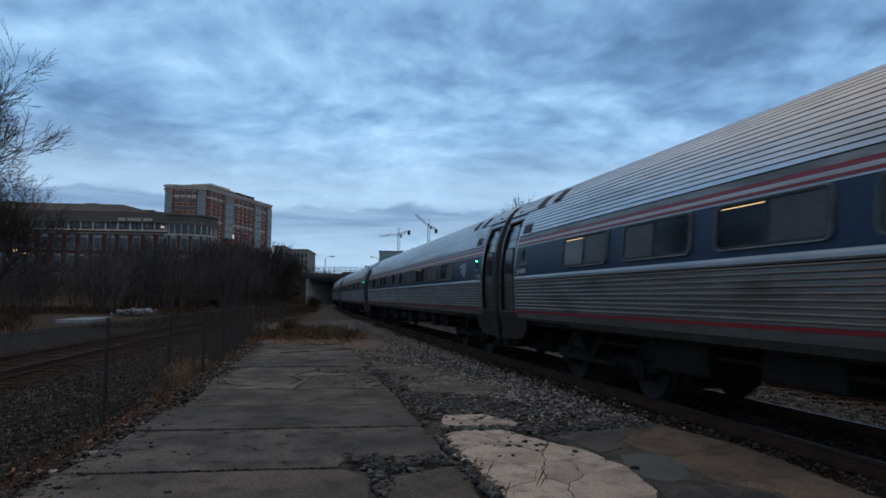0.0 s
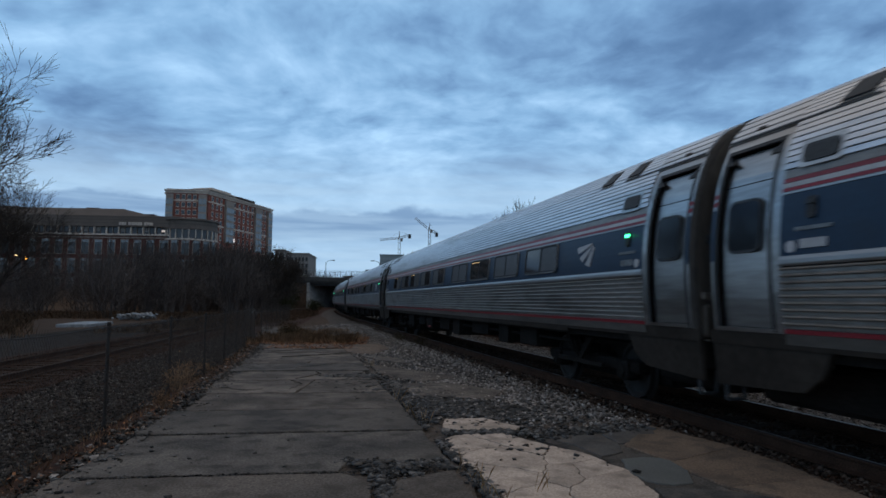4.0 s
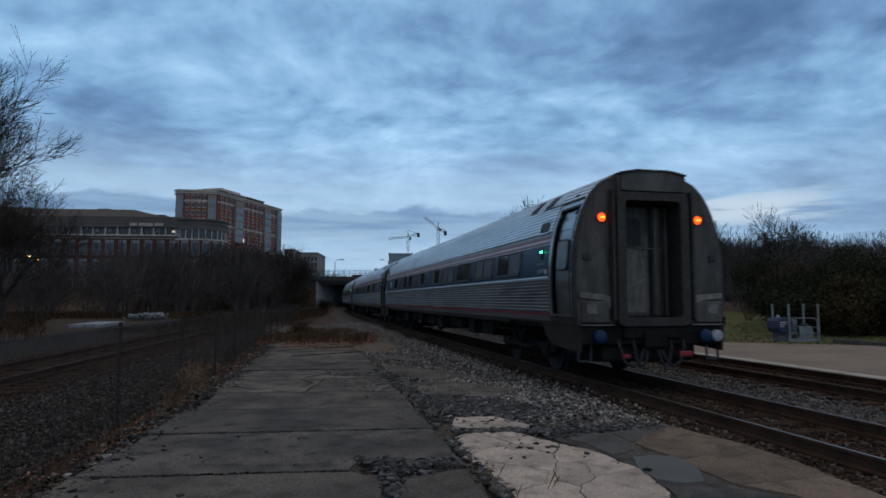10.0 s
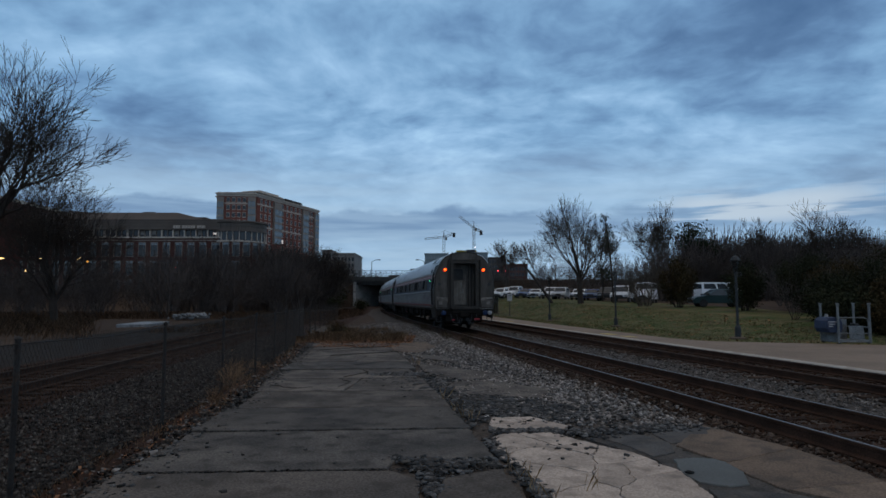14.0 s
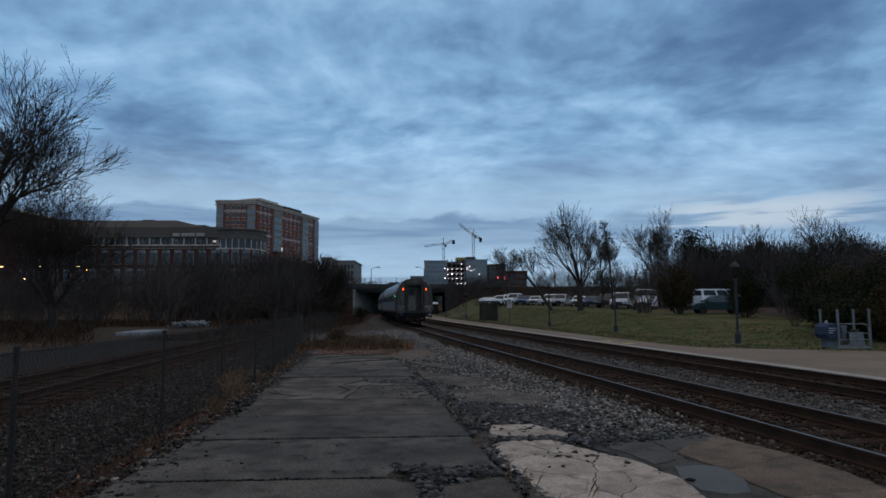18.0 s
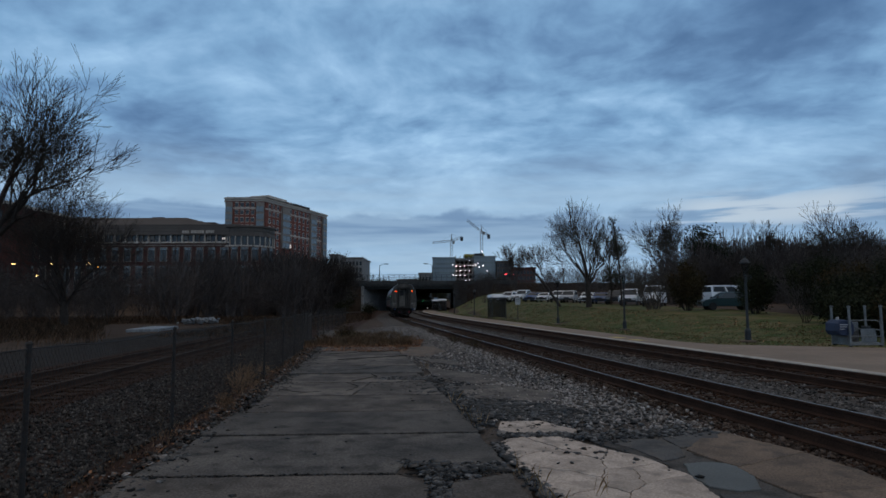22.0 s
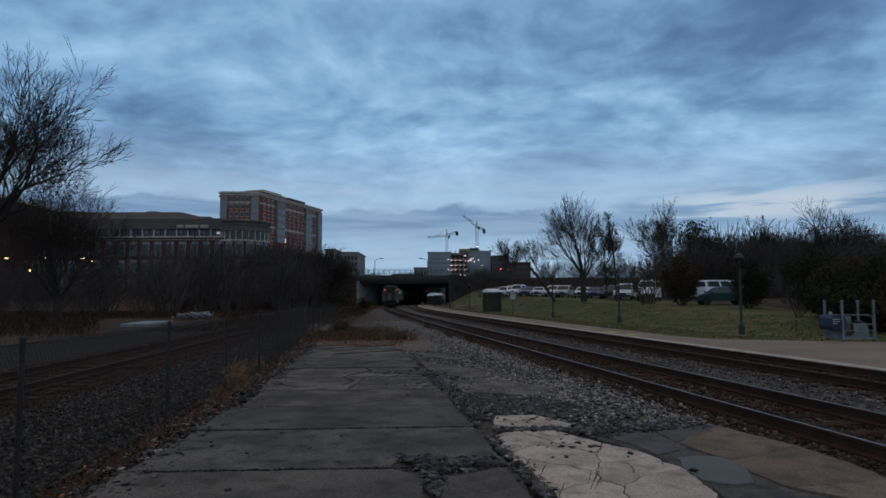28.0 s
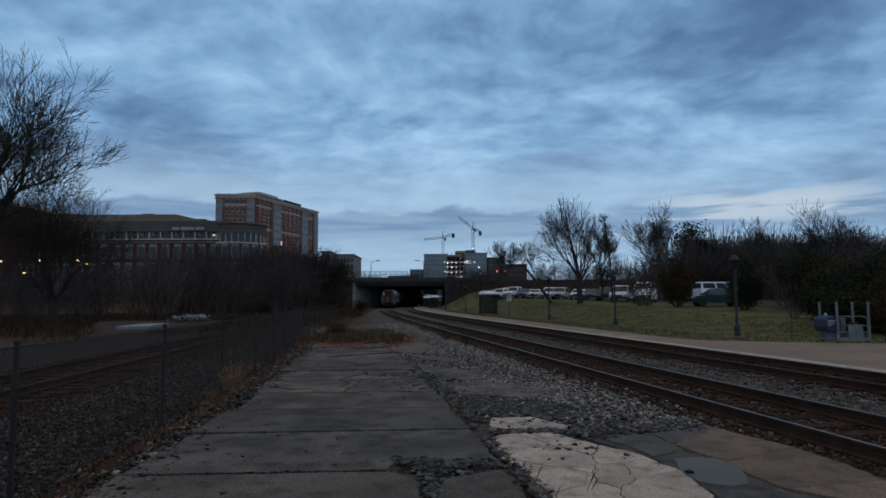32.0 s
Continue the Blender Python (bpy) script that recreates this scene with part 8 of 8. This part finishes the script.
PAINTS = {"white": paint("white_car_paint", (0.8, 0.81, 0.83)), "silver": paint("silver_car_paint", (0.46, 0.47, 0.49)), "dark": paint("dark_car_paint", (0.03, 0.034, 0.04)),
          "blue": paint("blue_car_paint", (0.02, 0.06, 0.2)), "green": paint("dark_green_car_paint", (0.02, 0.05, 0.055))}
TYRE = Shape().lathe([(0.2, -0.1), (0.33, -0.1), (0.345, -0.05), (0.345, 0.05), (0.33, 0.1), (0.2, 0.1)], 18, Matrix.Rotation(radians(90), 4, "X")).mesh("wheel", M["black"])
RIM = Shape().lathe([(0.2, -0.07), (0.21, 0.0), (0.2, 0.07), (0.06, 0.085)], 14, Matrix.Rotation(radians(90), 4, "X")).mesh("rim", M["grey_metal"])
KINDS = {  # side outlines: body and cabin, x forward
    "hatch": (4.5, 1.85, [(-2.2, 0.36), (-2.25, 0.7), (-2.1, 0.95), (-1.0, 1.0), (1.0, 1.0), (1.9, 0.88), (2.2, 0.68), (2.25, 0.36)], [(-2.05, 0.97), (-1.55, 1.42), (-0.9, 1.56), (0.2, 1.57), (0.5, 1.45), (1.15, 0.99)]),
    "sedan": (4.6, 1.8, [(-2.3, 0.35), (-2.3, 0.85), (-1.9, 0.98), (1.0, 0.98), (2.1, 0.82), (2.3, 0.6), (2.3, 0.35)], [(-1.75, 0.98), (-1.1, 1.42), (0.25, 1.44), (1.05, 0.98)]),
    "suv": (4.7, 1.9, [(-2.3, 0.4), (-2.35, 1.05), (1.1, 1.08), (2.15, 0.98), (2.35, 0.7), (2.35, 0.4)], [(-2.25, 1.06), (-1.95, 1.72), (0.3, 1.74), (1.15, 1.08)]),
    "pickup": (5.6, 1.98, [(-2.8, 0.5), (-2.8, 1.12), (0.9, 1.14), (2.6, 1.1), (2.8, 0.8), (2.8, 0.5)], [(-0.75, 1.13), (-0.6, 1.86), (0.75, 1.88), (1.35, 1.14)]),
    "van": (5.6, 2.0, [(-2.8, 0.4), (-2.8, 1.2), (1.7, 1.2), (2.6, 1.05), (2.8, 0.75), (2.8, 0.4)], [(-2.78, 1.19), (-2.72, 2.0), (-2.5, 2.2), (0.7, 2.22), (1.1, 2.1), (1.95, 1.2)]),
}


def side_solid(poly, w0, w1):
    """A body from a side outline, narrower at the top."""
    zs = [p[1] for p in poly]
    lo, hi = min(zs), max(zs)
    wid = lambda z: w0 + (w1 - w0) * (z - lo) / (hi - lo)
    n = len(poly)
    vs = [(x, -wid(z) / 2, z) for x, z in poly] + [(x, wid(z) / 2, z) for x, z in poly]
    return Shape().add(vs, [tuple(range(n)), tuple(range(2 * n - 1, n - 1, -1))] + [((k + 1) % n, k, n + k, n + (k + 1) % n) for k in range(n)])


def vehicle(kind, colour, x, y, rz, label):
    L, W, body, cab = KINDS[kind]
    t = thing("parked_van" if kind == "van" else "parked_truck" if kind == "pickup" else "parked_car", label, "van" if kind == "van" else "truck" if kind == "pickup" else "car",
              pose(x, y, float(ground_height([x], [y])[0]) + 0.02, 0, 0, rz), "vehicles in the car park")
    part("body", side_solid(body, W, W * 0.96), PAINTS[colour], t)
    zc = min(p[1] for p in cab)
    zc, top = min(p[1] for p in cab), max(p[1] for p in cab)
    cabin = part("cabin", side_solid(cab, W * 0.95, W * 0.78), PAINTS[colour], t)
    wid = lambda z: W * (0.95 - 0.17 * (z - zc) / (top - zc)) / 2
    zb, zt = zc + (0.3 if kind == "van" else 0.07) * (top - zc), zc + 0.84 * (top - zc)
    xa = lambda z, p, q: p[0] + (q[0] - p[0]) * (z - p[1]) / (q[1] - p[1])
    # side glass, split by pillars
    back, front = (cab[0], cab[1]), (cab[-1], cab[-2])
    cuts = [0.0, 0.5, 1.0] if kind != "van" else [0.0, 0.4, 0.72, 1.0]
    for s in (-1, 1):
        for u0, u1 in zip(cuts, cuts[1:]):
            q = []
            for z, us in ((zb, (u0, u1)), (zt, (u1, u0))):
                a, b = xa(z, *back) + 0.12, xa(z, *front) - 0.12
                q += [(a + (b - a) * (u + (0.025 if u == u0 else -0.025)), s * (wid(z) + 0.004), z) for u in us]
            q += [(x_, y_ + s * 0.012, z_) for x_, y_, z_ in q]
            part("side_window", Shape().add(q, [(0, 1, 2, 3), (7, 6, 5, 4), (0, 4, 5, 1), (1, 5, 6, 2), (2, 6, 7, 3), (3, 7, 4, 0)]), M["win"], cabin, "dark window glass")
    for name_, ln, sg in (("windscreen", front, 1), ("rear_window", back, -1)):
        q = [(xa(z, *ln) + sg * 0.006, y_, z) for z, y_ in ((zb, -wid(zb) + 0.09), (zb, wid(zb) - 0.09), (zt, wid(zt) - 0.09), (zt, -wid(zt) + 0.09))]
        q += [(x_ + sg * 0.012, y_, z_ + 0.006) for x_, y_, z_ in q]
        part(name_, Shape().add(q, [(0, 1, 2, 3), (7, 6, 5, 4), (0, 4, 5, 1), (1, 5, 6, 2), (2, 6, 7, 3), (3, 7, 4, 0)]), M["win"], cabin, "dark window glass")
    part("grille", Shape().box(L / 2 - 0.05, L / 2 + 0.02, -W * 0.2, W * 0.2, 0.62, 0.8, 0.01), M["black"], t)
    for s in (-1, 1):
        part("mirror", Shape().box(front[0][0] - 0.2, front[0][0] - 0.05, min(s * W * 0.47, s * W * 0.57), max(s * W * 0.47, s * W * 0.57), zc + 0.05, zc + 0.2, 0.03), M["black"], t)
    for e in (-1, 1):
        part("bumper", Shape().box(e * L / 2 - 0.07, e * L / 2 + 0.07, -W * 0.46, W * 0.46, 0.4, 0.62, 0.03), M["black"], t)
    for s in (-1, 1):
        part("headlight", Shape().box(L / 2 - 0.12, L / 2 + 0.03, s * W * 0.36 - 0.18, s * W * 0.36 + 0.18, 0.68, 0.82, 0.02), M["white_lens"], t)
        part("tail_light", Shape().box(-L / 2 - 0.03, -L / 2 + 0.06, s * W * 0.42 - 0.1, s * W * 0.42 + 0.1, 0.72, 0.95, 0.02), M["red"], t)
        for ax in (-L * 0.3, L * 0.31):
            w_ = part("wheel", TYRE, None, t, m=pose(ax, s * (W / 2 - 0.1), 0.345))
            part("rim", RIM, None, w_)
    return t


for kind, colour, x, y, rz, label in (
        ("suv", "white", 10.9, 106, 240, "white sport utility car parked above the lawn"), ("pickup", "white", 13.0, 103, 238, "white pickup truck parked above the lawn"),
        ("sedan", "blue", 13.9, 98.5, 245, "dark blue saloon car in the parking row"), ("sedan", "white", 15.0, 94.5, 248, "white saloon car in the parking row"),
        ("suv", "white", 16.6, 91, 246, "white sport utility car in the parking row"), ("suv", "silver", 17.3, 87.5, 250, "silver car in the parking row"),
        ("sedan", "white", 19.2, 84, 245, "white saloon car behind a tree trunk"), ("sedan", "blue", 19.9, 80, 248, "blue car in the parking row"),
        ("suv", "dark", 20.9, 77, 250, "dark car in the parking row"), ("pickup", "white", 21.2, 71.5, 246, "white truck behind a pale shrub"), ("van", "white", 22.2, 66.5, 245, "white van behind a pale shrub"),
        ("van", "white", 31.0, 68.0, 8, "white van at the end of the car park"), ("hatch", "green", 24.0, 53.4, 172, "dark green car at the end of the car park"),
        ("suv", "white", 12.9, 113, 240, "white car further along the car park"), ("sedan", "white", 10.9, 111, 240, "pale car further along the car park")):
    vehicle(kind, colour, x, y, rz, label)


# ---------------------------------------------------------------- on the far platform
def platform_lamp(x, y):
    z0 = float(max(ground_height([x], [y])[0], -0.22)) + 0.03
    t = thing("platform_lamp", "black post lamp with lantern on the lawn edge", "lamp post", pose(x, y, z0), "platform lamps")
    part("base", Shape().box(-0.26, 0.26, -0.26, 0.26, -0.2, 0.06, 0.02), M["concrete_brown"], t, "square concrete footing")
    part("post", Shape().lathe([(0.13, 0.08), (0.13, 0.5), (0.1, 0.56), (0.062, 0.62), (0.055, 2.9), (0.08, 2.93), (0.08, 3.0)], 14), M["dark_metal"], t)
    part("lantern", Shape().lathe([(0.08, 3.0), (0.1, 3.1), (0.18, 3.5), (0.2, 3.5)], 8), M["smoked"], t, "smoked lantern glass")
    part("cap", Shape().lathe([(0.23, 3.5), (0.24, 3.54), (0.14, 3.68), (0.04, 3.74), (0.02, 3.84)], 8), M["dark_metal"], t)
    part("bracket", Shape().path([(0.07, 0, 2.85), (0.18, 0, 2.8), (0.26, 0, 2.86), (0.24, 0, 2.96), (0.14, 0, 2.98)], 0.018), M["dark_metal"], t, "scrolled bracket")


for x, y in ((13.55, 28.2), (11.75, 41.2), (9.4, 52.4), (4.2, 91), (1.6, 112)):
    platform_lamp(x, y)


def sign_post(x, y):
    t = thing("platform_sign", "white notice on a thin post", "sign", pose(x, y, -0.12))
    part("post", Shape().tube((0, 0, -0.2), (0, 0, 2.5), 0.035, n=8), M["dark_metal"], t)
    part("board", Shape().box(-0.26, 0.26, -0.06, -0.035, 1.55, 2.3, 0.008), M["white_stripe"], t, "white notice board")
    part("print_bar", Shape().box(-0.18, 0.18, -0.066, -0.06, 2.05, 2.15).box(-0.18, 0.12, -0.066, -0.06, 1.85, 1.9), M["grey_metal"], t)


sign_post(7.55, 65.4)


def shelter(s, off, label):
    t = thing("waiting_shelter", label, "shelter", track_pose(s, off, -0.1), "waiting shelters")
    for x in (-1.05, 0, 1.05):
        for y in (-0.75, 0.75):
            part("post", Shape().box(x - 0.035, x + 0.035, y - 0.035, y + 0.035, 0, 2.2), M["dark_metal"], t)
    for x in (-0.525, 0.525):
        for y in (-0.75, 0.75):
            part("pane", Shape().box(x - 0.48, x + 0.48, y - 0.012, y + 0.012, 0.22, 2.1), M["smoked"], t)
    for x in (-1.05, 1.05):
        part("pane", Shape().box(x - 0.012, x + 0.012, -0.7, 0.7, 0.22, 2.1), M["smoked"], t)
    part("fascia", Shape().box(-1.15, 1.15, -0.85, 0.85, 2.14, 2.3, 0.02), M["dark_metal"], t)
    n = 10
    vs, fs = [], []
    for i in range(n + 1):
        a = math.pi * i / n
        for y, k in ((-0.83, 0.72), (-0.5, 1.0), (0.5, 1.0), (0.83, 0.72)):
            vs.append((1.13 * math.cos(a), y, 2.3 + 0.36 * math.sin(a) * k))
    for i in range(n):
        fs += [(4 * i + j, 4 * i + j + 1, 4 * i + j + 5, 4 * i + j + 4) for j in range(3)]
    fs += [tuple(4 * i for i in range(n + 1)), tuple(4 * i + 3 for i in range(n, -1, -1))]
    part("roof", Shape().add(vs, fs), M["white_roof"], t, "white domed plastic roof", True)
    part("bench", Shape().box(-0.9, 0.9, 0.3, 0.6, 0.42, 0.47), M["grey_metal"], t)


shelter(66.5, 9.2, "dark smoked-glass waiting shelter with a white domed roof")
shelter(131, 9.6, "distant waiting shelter with a white domed roof")
shelter(150, 8.6, "distant small waiting shelter with a white domed roof")


def wheelchair_lift():
    t = thing("wheelchair_lift", "grey portable wheelchair lift with a blue cover on the platform", "lift", pose(15.5, 23.7, -0.09))
    corners = {"fl": (-0.6, -0.5), "fr": (0.58, -0.5), "br": (0.74, 0.62), "bl": (-0.68, 0.42)}
    for x, y in corners.values():
        part("upright", Shape().box(x - 0.032, x + 0.032, y - 0.032, y + 0.032, 0.05, 1.46, 0.008), M["grey_metal"], t)
        part("cap", Shape().box(x - 0.045, x + 0.045, y - 0.045, y + 0.045, 1.46, 1.52, 0.014), M["grey_metal"], t)
        part("caster", Shape().lathe([(0.05, -0.02), (0.06, 0), (0.05, 0.02)], 12, Matrix.Translation((x * 0.92, y * 0.92, 0.06)) @ Matrix.Rotation(radians(90), 4, "X")), M["black"], t)
    fl, fr, br, bl = (Vector((*corners[k], 0)) for k in ("fl", "fr", "br", "bl"))
    up = Vector((0, 0, 1))
    part("deck", Shape().prism([tuple(v.xy) for v in (fl, fr, br, bl)], 0.1, 0.15), M["grey_metal"], t)
    for a, b in ((fl, fr), (fr, br), (br, bl), (bl, fl)):
        part("bottom_rail", Shape().tube(a + up * 0.09, b + up * 0.09, 0.03, n=8), M["grey_metal"], t)
    part("hoop", Shape().path([fl + up * 0.98, fl.lerp(fr, 0.82) + up * 0.98, fl.lerp(fr, 0.93) + up * 0.93, fl.lerp(fr, 0.96) + up * 0.8, fl.lerp(fr, 0.96) + up * 0.12], 0.02, 8), M["grey_metal"], t, "bent tube guard rail")
    part("mid_rail", Shape().path([fl + up * 0.4, fl.lerp(fr, 0.96) + up * 0.4], 0.018, 8), M["grey_metal"], t)
    part("rail", Shape().path([fr + up * 0.62, br + up * 0.62, bl + up * 0.62], 0.02, 8), M["grey_metal"], t)
    part("folded_ramp", Shape().add([fl.lerp(fr, 0.5) + Vector((0, 0.25, 0.16)), fl.lerp(fr, 0.97) + Vector((0, 0.25, 0.16)), fl.lerp(fr, 0.97) + Vector((0, 0.3, 0.66)), fl.lerp(fr, 0.5) + Vector((0, 0.3, 0.66)),
                                     fl.lerp(fr, 0.5) + Vector((0, 0.28, 0.16)), fl.lerp(fr, 0.97) + Vector((0, 0.28, 0.16)), fl.lerp(fr, 0.97) + Vector((0, 0.33, 0.66)), fl.lerp(fr, 0.5) + Vector((0, 0.33, 0.66))],
                                    [(0, 1, 2, 3), (7, 6, 5, 4), (0, 4, 5, 1), (1, 5, 6, 2), (2, 6, 7, 3), (3, 7, 4, 0)]), M["grey_metal"], t, "folded aluminium ramp plate")
    part("back_panel", Shape().box(0.0, 0.36, 0.48, 0.5, 0.15, 0.9, 0.006), M["grey_metal"], t)
    part("motor_box", Shape().box(0.42, 0.58, 0.1, 0.4, 0.15, 0.75, 0.02), M["dark_metal"], t)
    # tread plate on the side that faces the rails, and the rolled cover above it
    side = [fl, bl, bl + up * 0.34, fl + up * 0.34]
    part("side_plate", Shape().add([v + up * 0.08 for v in side] + [v + up * 0.08 + Vector((-0.02, 0, 0)) for v in side], [(0, 1, 2, 3), (7, 6, 5, 4), (0, 4, 5, 1), (1, 5, 6, 2), (2, 6, 7, 3), (3, 7, 4, 0)]), M["grey_metal"], t)
    roll_ = [(0.05, 0.40), (0.30, 0.42), (0.36, 0.55), (0.36, 0.80), (0.28, 0.95), (0.10, 1.0), (-0.12, 0.98), (-0.24, 0.86), (-0.26, 0.58), (-0.16, 0.42)]
    part("cover", Shape().prism(roll_, -0.36, 0.4, Matrix.Translation((-0.72, 0, 0)) @ Matrix.Rotation(radians(90), 4, "X"), inset=0.03), M["tarp"], t, "dark blue canvas cover")
    for z, w in ((0.80, 0.34), (0.72, 0.26), (0.64, 0.16)):
        part("cover_print", Shape().box(-0.90, -0.90 + w, -0.412, -0.402, z, z + 0.035), M["white_stripe"], t, "pale printed bar")
    part("bottle", Shape().lathe([(0.05, 0.98), (0.06, 1.0), (0.05, 1.09), (0.03, 1.1)], 12, Matrix.Translation((-0.72, 0.0, 0))), M["white_lens"], t)


wheelchair_lift()


motions()
